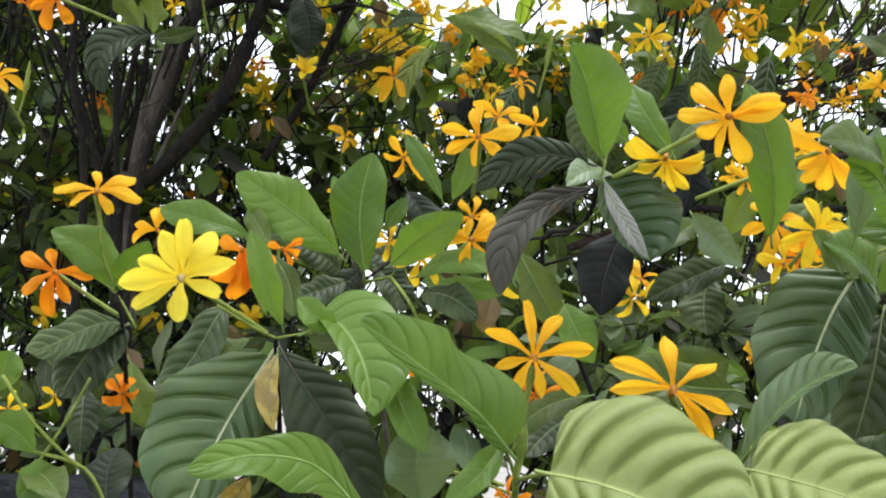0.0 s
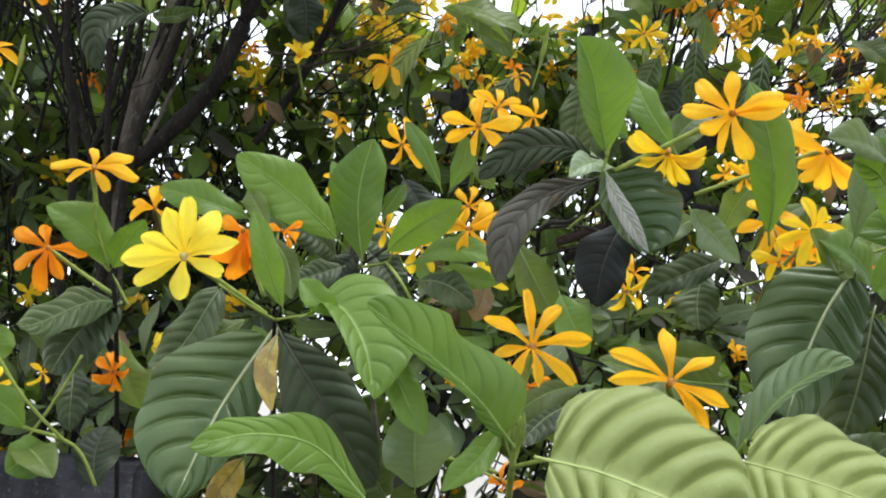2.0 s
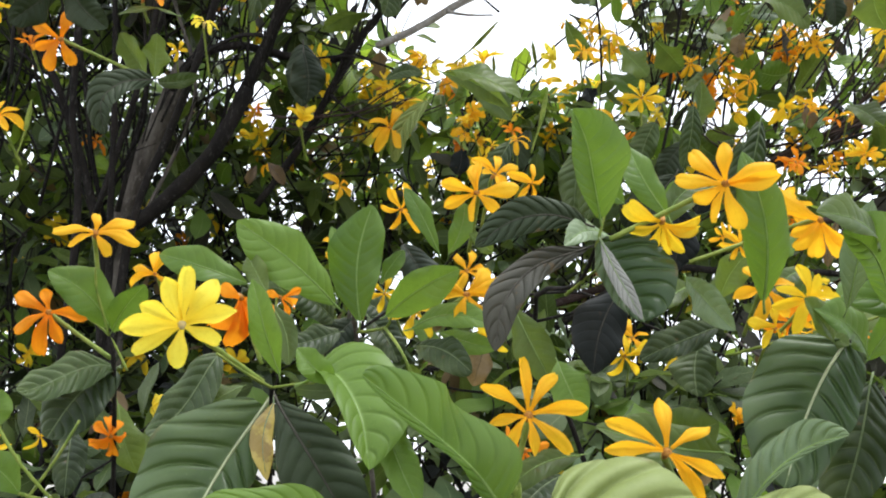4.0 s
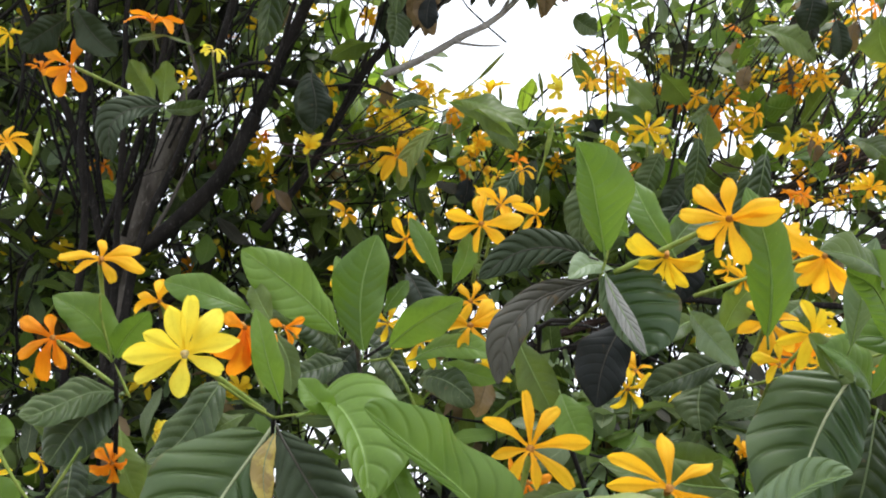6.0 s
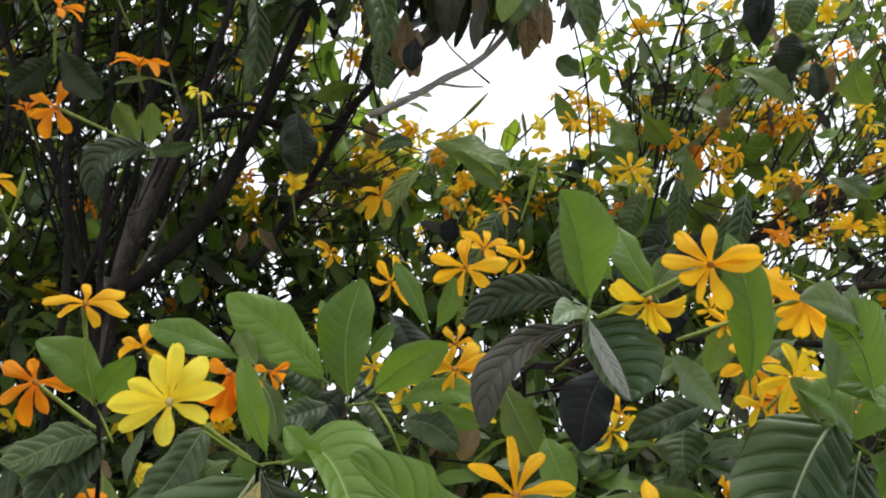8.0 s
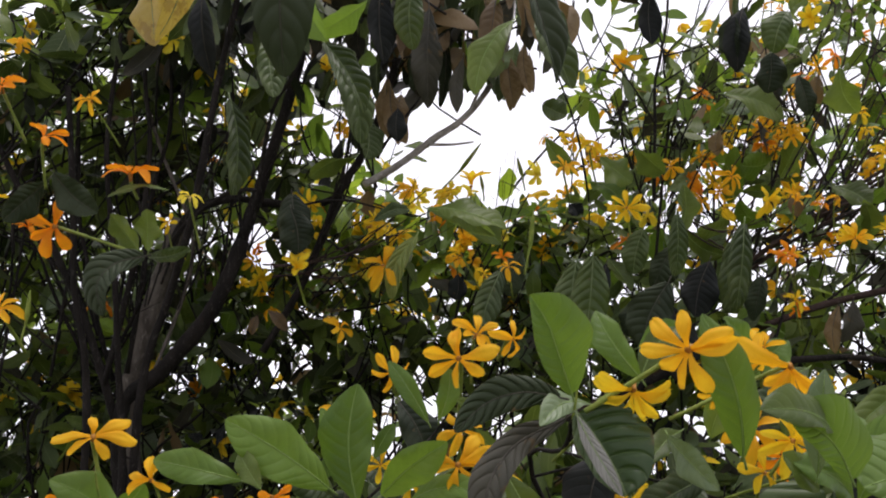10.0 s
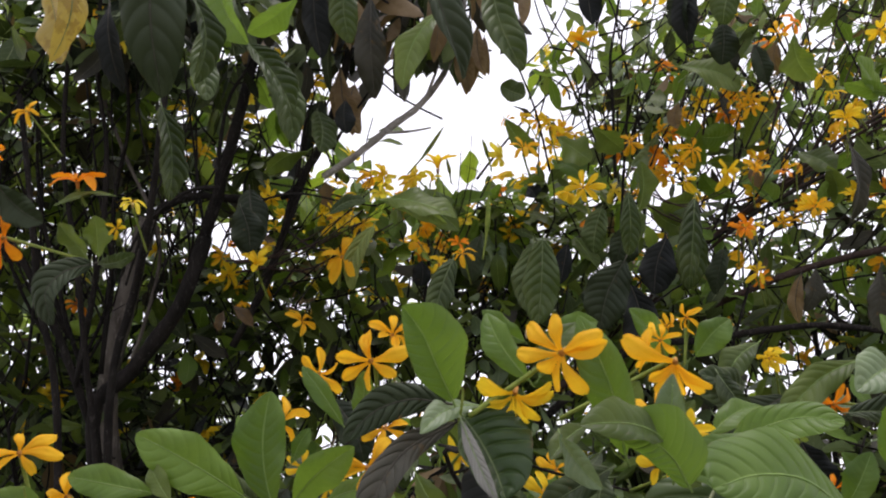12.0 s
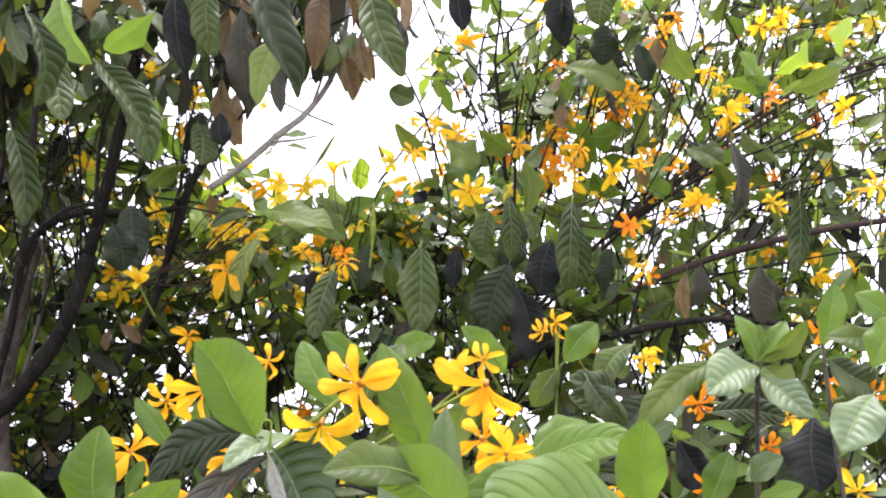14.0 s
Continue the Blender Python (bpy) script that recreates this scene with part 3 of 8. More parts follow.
def crown(plant, seed, zones, kinds, blooms, single=280):
    """Sprays of leaves, twigs and flowers through the ellipsoids in zones (centre, radii, sprays, leaf length, share in
    bloom, how far the leaves hang, share of lighter leaves that put the light on the crown into leaf colour).
    The first ones are single leaves and flowers, the rest is joined by kind."""
    heaps = {k: pile() for k in LEAF}
    petals = {k: pile() for k in PETAL}
    tv, tf = [], []
    made = 0
    names, weights = list(kinds), list(kinds.values())
    bn, bw = list(blooms), list(blooms.values())
    for centre, radii, sprays, size, bloom, hang, young in zones:
        rng = random.Random(1000 * seed + place_seed(centre))
        for _ in range(sprays):
            while True:
                q = Vector([rng.uniform(-1, 1) for _ in range(3)])
                if q.length < 1:
                    break
            at = Vector(centre) + Vector([a * b for a, b in zip(q, radii)])
            grow = Vector((rng.gauss(0, 0.6), rng.gauss(-0.15, 0.5), rng.gauss(0.6, 0.5) - 1.2 * (hang > 0.5))).normalized()
            back = at - grow * rng.uniform(0.10, 0.26) + Vector((rng.gauss(0, 0.03), 0.05, -0.02))
            v, f = tube([tuple(back), tuple(back.lerp(at, 0.5) + Vector((rng.gauss(0, 0.02), rng.gauss(0, 0.02), -0.015))), tuple(at)], [0.0028, 0.0022, 0.0016], 5, 0, 0, 2)
            o = len(tv)
            tv.extend(v), tf.extend([tuple(i + o for i in g) for g in f])
            if sprays > 20 and hang < 0.2 and rng.random() < 0.2:
                foot = back + Vector((rng.gauss(-0.1, 0.15), rng.gauss(0, 0.1), -rng.uniform(0.25, 0.7)))
                bend = foot.lerp(back, 0.5) + Vector((rng.gauss(0, 0.05), rng.gauss(0, 0.05), 0.03))
                v, f = tube([tuple(foot), tuple(bend), tuple(back)], [0.004, 0.0034, 0.0028], 5, 0, 0, 3)
                o = len(tv)
                tv.extend(v), tf.extend([tuple(i + o for i in g) for g in f])
            count, off = rng.randint(4, 7), rng.uniform(0, 6.28)
            # Lighter leaf kinds stand in for light that doesn't reach into the crown.
            kind = rng.choice(("fresh", "fresh", "lime", "mid")) if rng.random() < young else rng.choices(names, weights)[0]
            # Hanging leaves take mostly darkened kinds, their backlit shade put into the colour.
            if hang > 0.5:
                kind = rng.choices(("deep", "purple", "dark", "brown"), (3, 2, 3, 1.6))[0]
            for i in range(count):
                a = off + i * 2.4
                side = grow.orthogonal().normalized()
                out = side * math.cos(a) + grow.cross(side) * math.sin(a)
                d = (out * rng.uniform(0.6, 1.1) + grow * rng.uniform(-0.1, 0.7) + Vector((0, 0, rng.uniform(-0.75, 0.1) - hang))).normalized()
                base = at - grow * rng.uniform(0, 0.09) + d * 0.012
                s = size * rng.uniform(0.6, 1.15)
                m = frame_from(base, d, Vector((rng.gauss(0, 0.3), rng.gauss(-0.35, 0.3), 1)))
                m = m @ Matrix.Rotation(rng.gauss(0, 0.4 + 0.6 * (hang > 0.5)), 4, "X") @ Matrix.Diagonal((s, s * rng.uniform(0.85, 1.2) * (0.8 if hang > 0.5 else 1), s, 1))
                k = kind if rng.random() < 0.7 else rng.choices(names, weights)[0]
                if made < single:
                    child("leaf", shared_leaf(k, rng.randrange(4)), LEAF[k], plant, m)
                    made += 1
                else:
                    put(heaps[k], rng.choice(SPRAY_LEAF), m)
            if rng.random() < bloom:
                fk = rng.choices(bn, bw)[0]
                n = Vector((rng.gauss(0, 0.9), rng.gauss(-0.6, 0.5), rng.gauss(0.4, 0.7))).normalized()
                r = rng.uniform(0.026, 0.038)
                c = at + grow * rng.uniform(0.02, 0.06) + n * 0.03
                if made < single:
                    flower(plant, c, n, r, rng.randint(6, 8), fk, rng.uniform(0, 6), rng.uniform(-0.2, 0.5), at, 0.2)
                else:
                    fm = frame_from(c, n.orthogonal(), n)
                    lift, cnt = rng.uniform(-0.8, 0.9), rng.randint(5, 7)
                    for i in range(cnt):
                        pm = fm @ Matrix.Rotation(6.283 * (i + rng.uniform(-0.2, 0.2)) / cnt, 4, "Z") @ Matrix.Rotation(-lift + rng.uniform(-0.2, 0.2), 4, "Y") @ Matrix.Diagonal((r, r, r, 1))
                        put(petals[fk], rng.choice(FAR_PETAL), pm)
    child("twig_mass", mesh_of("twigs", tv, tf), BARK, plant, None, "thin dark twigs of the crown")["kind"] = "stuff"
    for k, h in heaps.items():
        heap_object("foliage", h, LEAF[k], plant, "")
    for k, h in petals.items():
        heap_object("blossom", h, PETAL[k], plant, "")


# ---- ground ----
def ground():
    n, size = 60, 300.0
    verts, faces = [], []
    for i in range(n):
        for j in range(n):
            a, b = (2 * i / (n - 1) - 1), (2 * j / (n - 1) - 1)
            x, y = size * a * abs(a) ** 1.5, size * b * abs(b) ** 1.5
            verts.append((x, y, 0.05 * noise.noise((x * 0.4, y * 0.4, 0))))
    ob = new("ground", mesh_of("ground", verts, grid_faces(n, n)))
    ob.data.materials.append(SOIL)
    tagged(ob, "assumed dark bed that cuts bounce light, pale gravel around it", "ground", kind="structure")


ground()

# ---- leafy gardenia shoot with golden star flowers and dark leaves ----
right = plant_thing("flowering_shrub", (0, 0, 0), "leafy gardenia shoot with golden star flowers and dark leaves", "shrub", "gardenia shoots")
branch(right, [(0.305, 1.373, 1.024), (0.241, 1.198, 1.474), (0.119, 1.052, 1.746), (0.137, 0.878, 1.758), (0.139, 0.794, 1.776)], 0.0039, 0.0017, BARK, "branch")
foot(right, (0.305, 1.373, 1.024), 0.0039, (0.03, 0.15), BARK)
branch(right, [(0.119, 1.052, 1.746), (0.182, 0.950, 1.750), (0.222, 0.953, 1.735), (0.302, 0.957, 1.709)], 0.0017, 0.0014, BARK, "branch")
branch(right, [(0.104, 1.097, 1.782), (0.149, 0.919, 1.758), (0.184, 0.902, 1.734)], 0.0017, 0.0013, BARK, "branch")
branch(right, [(0.302, 0.957, 1.709), (0.340, 0.905, 1.721), (0.391, 0.862, 1.735), (0.417, 0.840, 1.745)], 0.0017, 0.0012, STALK, "twig")
branch(right, [(0.139, 0.794, 1.776), (0.145, 0.789, 1.805), (0.137, 0.779, 1.806)], 0.0014, 0.0009, STALK, "twig")
branch(right, [(0.127, 0.880, 1.748), (0.148, 0.846, 1.766), (0.152, 0.826, 1.767)], 0.0016, 0.0010, STALK, "twig")
flower(right, (0.231, 0.731, 1.821), (-0.467, -0.790, -0.397), 0.0399, 8, "gold", 0.30, 0.05, stalk=(0.149, 0.783, 1.781), rays=((135, 0.98), (88, 0.78), (168, 0.96), (210, 0.73), (250, 0.78), (287, 0.93), (2, 1.07), (18, 0.96)))
flower(right, (0.190, 0.770, 1.796), (-0.253, -0.705, -0.662), 0.0306, 8, "yellow", 0.80, 0.10, stalk=(0.162, 0.792, 1.791), rays=((160, 1.12), (142, 1.06), (195, 0.88), (280, 0.91), (-25, 1.06), (-6, 1.00), (-55, 1.00), (250, 0.79)))
flower(right, (0.348, 0.859, 1.755), (-0.273, -0.959, 0.073), 0.0317, 8, "yellow", 0.20, 0.30, stalk=(0.327, 0.884, 1.723))
flower(right, (0.369, 0.951, 1.748), (-0.633, -0.647, -0.425), 0.0283, 6, "orange", 0.20, 0.40, stalk=(0.410, 1.013, 1.739))
flower(right, (0.335, 0.798, 1.814), (-0.256, -0.835, -0.486), 0.0318, 7, "gold", 0.20, 0.00, stalk=(0.231, 0.834, 1.777), rays=((150, 1.60), (205, 0.85), (232, 1.00), (265, 1.15), (298, 1.20), (318, 1.15)))
flower(right, (0.320, 0.827, 1.825), (-0.505, -0.849, -0.154), 0.0250, 4, "gold", 0.20, 0.10, stalk=(0.271, 0.852, 1.794), rays=((92, 1.04), (120, 0.88), (210, 0.80), (-20, 0.80)))
flower(right, (0.341, 0.884, 1.848), (-0.156, -0.986, -0.065), 0.0241, 6, "gold", 0.20, 0.30, stalk=(0.359, 0.963, 1.821))
flower(right, (0.281, 0.851, 1.802), (-0.081, -0.809, -0.583), 0.0205, 6, "gold", 0.20, 0.10, stalk=(0.295, 0.921, 1.801))
flower(right, (0.220, 1.057, 1.715), (0.016, -0.875, -0.484), 0.0325, 6, "yellow", 0.40, 0.10, stalk=(0.229, 1.131, 1.709))
flower(right, (0.239, 1.104, 1.741), (-0.019, -0.917, 0.400), 0.0262, 5, "gold", 0.40, 0.30, stalk=(0.250, 1.180, 1.691))
blade(right, [(0.136, 0.761, 1.794), (0.126, 0.741, 1.821), (0.117, 0.727, 1.847), (0.103, 0.713, 1.869)], (0.05, -0.99, -0.12), 0.0290, 0.0335, "fresh", (0.85, 0.22), 0.35, 0.85, 0.08)
leaf(right, (0.205, 0.809, 1.811), (0.172, 0.828, 1.881), (-0.255, -0.957, 0.140), 0.031, "fresh", 0.08, 0.35)
blade(right, [(0.129, 0.791, 1.795), (0.098, 0.790, 1.801), (0.065, 0.791, 1.793), (0.036, 0.795, 1.770)], (-0.10, -0.97, 0.10), 0.0162, 0.0181, "deep", (0.2, 0.25), 0.6, 0.95, 0.12)
blade(right, [(0.144, 0.793, 1.781), (0.156, 0.786, 1.760), (0.167, 0.771, 1.733), (0.173, 0.754, 1.708)], (-0.35, -0.93, 0.10), 0.0427, 0.0223, "quilt", (0.12, 0.60), 0.85, 0.95, 0.10)
blade(right, [(0.142, 0.782, 1.777), (0.149, 0.765, 1.753), (0.157, 0.745, 1.729), (0.166, 0.733, 1.707)], (-0.45, -0.80, 0.40), 0.0066, 0.0078, "grey", (0.15, 0.25), 0.5, 0.9, 0.12, label="leaf edge curled over, greyish underside")
leaf(right, (0.278, 0.780, 1.737), (0.249, 0.741, 1.852), (-0.115, -0.931, -0.346), 0.043, "fresh", 0.12, 0.40)
blade(right, [(0.134, 0.814, 1.779), (0.088, 0.807, 1.757), (0.062, 0.793, 1.721), (0.057, 0.789, 1.681)], (-0.15, -0.95, 0.28), 0.0171, 0.0181, "purple", (0.3, 0.3), 0.5, 1.0, 0.15)
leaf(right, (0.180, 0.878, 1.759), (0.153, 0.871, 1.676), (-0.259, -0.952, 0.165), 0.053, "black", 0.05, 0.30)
leaf(right, (0.229, 0.837, 1.763), (0.255, 0.785, 1.710), (-0.902, -0.430, -0.022), 0.034, "pale", 0.10, 0.50)
leaf(right, (0.277, 0.903, 1.730), (0.204, 0.908, 1.696), (-0.196, -0.943, 0.271), 0.035, "dark", 0.08, 0.30)
leaf(right, (0.276, 0.955, 1.723), (0.267, 0.934, 1.666), (-0.385, -0.841, 0.379), 0.047, "dark", 0.05, 0.30)
leaf(right, (0.266, 0.946, 1.778), (0.221, 0.901, 1.743), (0.370, -0.768, 0.524), 0.025, "mid", 0.05, 0.30)
leaf(right, (0.160, 0.832, 1.794), (0.110, 0.754, 1.772), (0.492, -0.515, 0.702), 0.027, "pale", 0.05, 0.30)
leaf(right, (0.219, 0.888, 1.823), (0.265, 0.899, 1.878), (-0.041, -0.971, 0.235), 0.033, "mid", 0.05, 0.30)
leaf(right, (0.303, 0.977, 1.773), (0.324, 0.950, 1.818), (-0.514, -0.818, -0.260), 0.036, "mid", 0.05, 0.30)
leaf(right, (0.354, 0.898, 1.761), (0.367, 0.894, 1.789), (-0.440, -0.897, 0.048), 0.016, "mid", 0.05, 0.30)
leaf(right, (0.347, 0.844, 1.723), (0.360, 0.806, 1.707), (-0.740, -0.455, 0.495), 0.024, "mid", 0.05, 0.20)
leaf(right, (0.370, 0.859, 1.752), (0.434, 0.895, 1.779), (0.269, -0.838, 0.475), 0.031, "fresh", 0.05, 0.30)
blade(right, [(0.361, 0.815, 1.710), (0.339, 0.811, 1.677), (0.320, 0.807, 1.637), (0.299, 0.795, 1.585)], (-0.10, -0.88, 0.46), 0.0370, 0.0540, "quilt", (0.20, 0.12), 1.0, 1.0)
blade(right, [(0.224, 0.687, 1.562), (0.245, 0.672, 1.596), (0.266, 0.658, 1.616), (0.283, 0.637, 1.624)], (-0.55, -0.80, 0.20), 0.0198, 0.0091, "pale", (0.15, 0.9), 0.6, 0.9)
blade(right, [(0.215, 0.648, 1.555), (0.238, 0.638, 1.550), (0.266, 0.620, 1.542), (0.298, 0.601, 1.530)], (-0.10, -0.78, 0.62), 0.054, 0.045, "soft", (0.10, 0.10), 0.95, 0.75, 0.06)
leaf(right, (0.436, 0.930, 1.688), (0.403, 0.930, 1.564), (-0.452, -0.884, 0.117), 0.071, "dark", 0.05, 0.30)
leaf(right, (0.277, 0.882, 1.612), (0.155, 0.859, 1.628), (0.212, -0.944, 0.252), 0.051, "mid", 0.08, 0.40)
leaf(right, (0.215, 0.903, 1.606), (0.271, 0.878, 1.638), (-0.281, -0.928, -0.247), 0.053, "mid", 0.05, 0.30)
flower(right, (0.173, 0.682, 1.606), (-0.088, -0.961, 0.263), 0.0425, 7, "gold", 0.35, 0.12, stalk=(0.205, 0.752, 1.575), slim=.72, rays=((152, 1.09), (95, 0.94), (35, 0.83), (-22, 0.98), (-53, 0.91), (182, 1.00)))
branch(right, [(0.241, 1.198, 1.474), (0.238, 0.837, 1.512), (0.224, 0.687, 1.561), (0.228, 0.686, 1.569)], 0.0017, 0.0008, STALK, "twig")
leaf(right, (0.367, 0.899, 1.507), (0.427, 0.868, 1.572), (-0.559, -0.820, 0.122), 0.062, "dark", 0.05, 0.30)

# ---- gardenia shoot with broad fresh green leaves and golden flowers ----
centre = plant_thing("flowering_shrub", (0, 0, 0), "gardenia shoot with broad fresh green leaves and golden flowers", "shrub", "gardenia shoots")
branch(centre, [(0.016, 1.646, 0.900), (-0.043, 1.302, 1.454), (-0.077, 1.026, 1.718), (-0.084, 0.994, 1.728)], 0.0041, 0.0019, BARK_GREY, "branch")
foot(centre, (0.016, 1.646, 0.900), 0.0041, (0.03, 0.15), BARK_GREY)
branch(centre, [(-0.077, 1.026, 1.718), (-0.045, 0.995, 1.721), (-0.039, 0.983, 1.731)], 0.0018, 0.0012, STALK, "twig")
branch(centre, [(-0.045, 0.995, 1.721), (-0.025, 0.959, 1.694), (-0.010, 0.964, 1.666)], 0.0018, 0.0014, STALK, "twig")
branch(centre, [(-0.077, 1.026, 1.718), (-0.031, 1.040, 1.758), (0.018, 1.042, 1.805), (0.039, 1.006, 1.841)], 0.0018, 0.0012, BARK, "twig")
flower(centre, (0.043, 0.981, 1.870), (-0.230, -0.956, -0.180), 0.0404, 7, "gold", 0.35, 0.10, stalk=(0.040, 1.040, 1.818), rays=((167, 0.97), (85, 0.82), (100, 0.74), (8, 1.09), (-38, 0.76), (265, 0.76), (205, 0.91)))
flower(centre, (0.064, 1.026, 1.905), (0.366, -0.892, 0.265), 0.0312, 6, "gold", 0.35, 0.40, stalk=(0.056, 1.101, 1.861))
flower(centre, (0.105, 1.027, 1.899), (0.513, -0.767, -0.386), 0.0281, 5, "gold", 0.35, -0.30, stalk=(0.090, 1.096, 1.888))
flower(centre, (-0.042, 1.130, 1.885), (0.239, -0.912, -0.333), 0.0342, 6, "gold", 0.30, 0.10, stalk=(-0.044, 1.206, 1.872))
flower(centre, (0.037, 0.949, 1.754), (0.066, -0.997, 0.029), 0.0418, 8, "gold", 0.50, 0.10, stalk=(-0.004, 0.984, 1.726), rays=((160, 0.81), (55, 0.89), (20, 0.95), (-5, 0.84), (-55, 0.70), (250, 0.70), (190, 0.92)))
flower(centre, (-0.013, 0.995, 1.740), (-0.267, -0.962, -0.057), 0.0307, 6, "yellow", 0.20, 0.20, stalk=(0.012, 1.060, 1.702))
flower(centre, (0.041, 1.093, 1.806), (0.237, -0.953, 0.191), 0.0360, 6, "gold", 0.30, 0.30, stalk=(0.039, 1.171, 1.766))
flower(centre, (-0.050, 1.049, 1.766), (-0.235, -0.965, 0.113), 0.0250, 6, "yellow", 0.30, 0.20, stalk=(-0.028, 1.127, 1.730))
leaf(centre, (-0.096, 0.952, 1.737), (-0.193, 0.910, 1.806), (0.380, -0.925, -0.024), 0.058, "fresh", 0.10, 0.30)
leaf(centre, (-0.070, 0.974, 1.724), (-0.066, 0.965, 1.845), (-0.001, -0.997, -0.079), 0.061, "fresh", 0.02, 0.35)
leaf(centre, (-0.042, 0.953, 1.728), (0.027, 0.916, 1.773), (-0.145, -0.859, -0.492), 0.044, "fresh", 0.10, 0.35)
leaf(centre, (-0.097, 1.000, 1.750), (-0.109, 0.988, 1.825), (0.106, -0.984, -0.145), 0.025, "fresh", 0.05, 0.30)
leaf(centre, (0.006, 0.992, 1.805), (-0.033, 0.981, 1.872), (0.279, -0.960, 0.005), 0.024, "fresh", 0.08, 0.30)
leaf(centre, (0.018, 1.011, 1.809), (0.032, 1.002, 1.864), (-0.162, -0.980, -0.117), 0.026, "fresh", 0.05, 0.30)
leaf(centre, (0.067, 1.040, 1.818), (0.040, 0.988, 1.825), (0.767, -0.454, -0.454), 0.019, "mid", 0.05, 0.30)
leaf(centre, (-0.148, 1.001, 1.748), (-0.188, 1.012, 1.804), (-0.059, -0.987, 0.153), 0.042, "mid", 0.05, 0.30)
leaf(centre, (-0.053, 0.997, 1.769), (-0.031, 0.992, 1.805), (-0.376, -0.922, 0.088), 0.021, "fresh", 0.05, 0.30)
leaf(centre, (-0.017, 0.975, 1.719), (0.064, 0.924, 1.722), (-0.512, -0.791, 0.335), 0.032, "fresh", 0.10, 0.20)
leaf(centre, (-0.009, 0.978, 1.702), (0.045, 0.932, 1.676), (-0.445, -0.769, 0.459), 0.036, "dark", 0.10, 0.30)
leaf(centre, (0.014, 1.005, 1.721), (0.071, 0.958, 1.702), (-0.582, -0.788, 0.201), 0.026, "fresh", 0.05, 0.30)
leaf(centre, (0.086, 0.951, 1.743), (0.125, 0.933, 1.668), (-0.376, -0.926, 0.027), 0.041, "mid", 0.06, 0.30)
leaf(centre, (0.126, 0.910, 1.688), (0.148, 0.878, 1.634), (-0.423, -0.846, 0.325), 0.039, "fresh", 0.06, 0.30)
leaf(centre, (-0.104, 1.044, 1.732), (-0.148, 1.000, 1.754), (0.731, -0.674, 0.106), 0.042, "dark", 0.06, 0.30)
leaf(centre, (-0.093, 1.006, 1.715), (-0.146, 0.989, 1.693), (0.032, -0.822, 0.569), 0.038, "dark", 0.06, 0.30)
leaf(centre, (0.068, 1.106, 1.727), (0.055, 1.114, 1.675), (-0.667, -0.743, 0.043), 0.034, "brown", 0.06, 0.30)
flower(centre, (0.083, 0.757, 1.629), (-0.097, -0.958, 0.270), 0.0440, 7, "gold", 0.10, 0.10, stalk=(0.071, 0.779, 1.556), slim=.75, rays=((98, 1.02), (62, 0.90), (8, 1.02), (-38, 0.96), (-80, 0.70), (243, 0.74), (197, 0.68), (155, 0.96)))
blade(centre, [(0.058, 0.687, 1.563), (0.037, 0.673, 1.586), (0.003, 0.628, 1.611), (-0.039, 0.593, 1.640)], (-0.25, -0.88, 0.40), 0.0118, 0.0369, "fresh", (0.6, 0.12), 0.85, 0.72, 0.08)
blade(centre, [(-0.091, 0.734, 1.642), (-0.067, 0.713, 1.648), (-0.044, 0.677, 1.619), (-0.033, 0.653, 1.582)], (-0.15, -0.80, 0.58), 0.0421, 0.0222, "fresh", (0.10, 0.9), 0.3, 0.75, 0.12)
leaf(centre, (-0.065, 0.714, 1.641), (-0.096, 0.710, 1.666), (0.251, -0.957, 0.147), 0.024, "fresh", 0.10, 0.50)
leaf(centre, (-0.028, 0.697, 1.620), (0.001, 0.667, 1.559), (-0.445, -0.868, 0.220), 0.028, "fresh", 0.05, 0.40)
leaf(centre, (-0.002, 0.734, 1.519), (-0.004, 0.704, 1.579), (0.035, -0.894, -0.447), 0.057, "pale", 0.03, 0.45)
leaf(centre, (0.057, 0.706, 1.567), (0.017, 0.673, 1.524), (0.141, -0.839, 0.525), 0.024, "fresh", 0.05, 0.40)
leaf(centre, (0.127, 0.772, 1.601), (0.064, 0.746, 1.569), (0.007, -0.784, 0.621), 0.026, "mid", 0.08, 0.30)
blade(centre, [(0.080, 0.613, 1.551), (0.113, 0.609, 1.545), (0.150, 0.590, 1.533), (0.190, 0.573, 1.519)], (-0.07, -0.80, 0.60), 0.0745, 0.050, "soft", (0.10, 0.10), 1.0, 0.82, 0.06)
leaf(centre, (0.128, 0.876, 1.583), (0.084, 0.831, 1.549), (0.170, -0.687, 0.706), 0.031, "dark", 0.05, 0.40)
branch(centre, [(0.091, 0.993, 1.179), (0.073, 0.793, 1.468), (0.067, 0.711, 1.539), (0.070, 0.695, 1.576)], 0.0037, 0.0018, STALK, "branch")
foot(centre, (0.091, 0.993, 1.179), 0.0037, (0.03, 0.15), BARK)
branch(centre, [(0.067, 0.711, 1.539), (0.077, 0.659, 1.547), (0.086, 0.628, 1.551)], 0.0018, 0.0011, STALK, "twig")
branch(centre, [(0.067, 0.711, 1.539), (0.063, 0.709, 1.551), (0.056, 0.696, 1.565)], 0.0016, 0.0012, STALK, "twig")
flower(centre, (0.072, 0.816, 1.518), (-0.354, -0.912, -0.207), 0.0213, 5, "orange", 0.20, -0.60, stalk=(0.023, 0.853, 1.534))
branch(centre, [(0.023, 0.853, 1.534), (0.047, 0.834, 1.532), (0.065, 0.814, 1.527)], 0.0015, 0.0014, STALK, "twig")
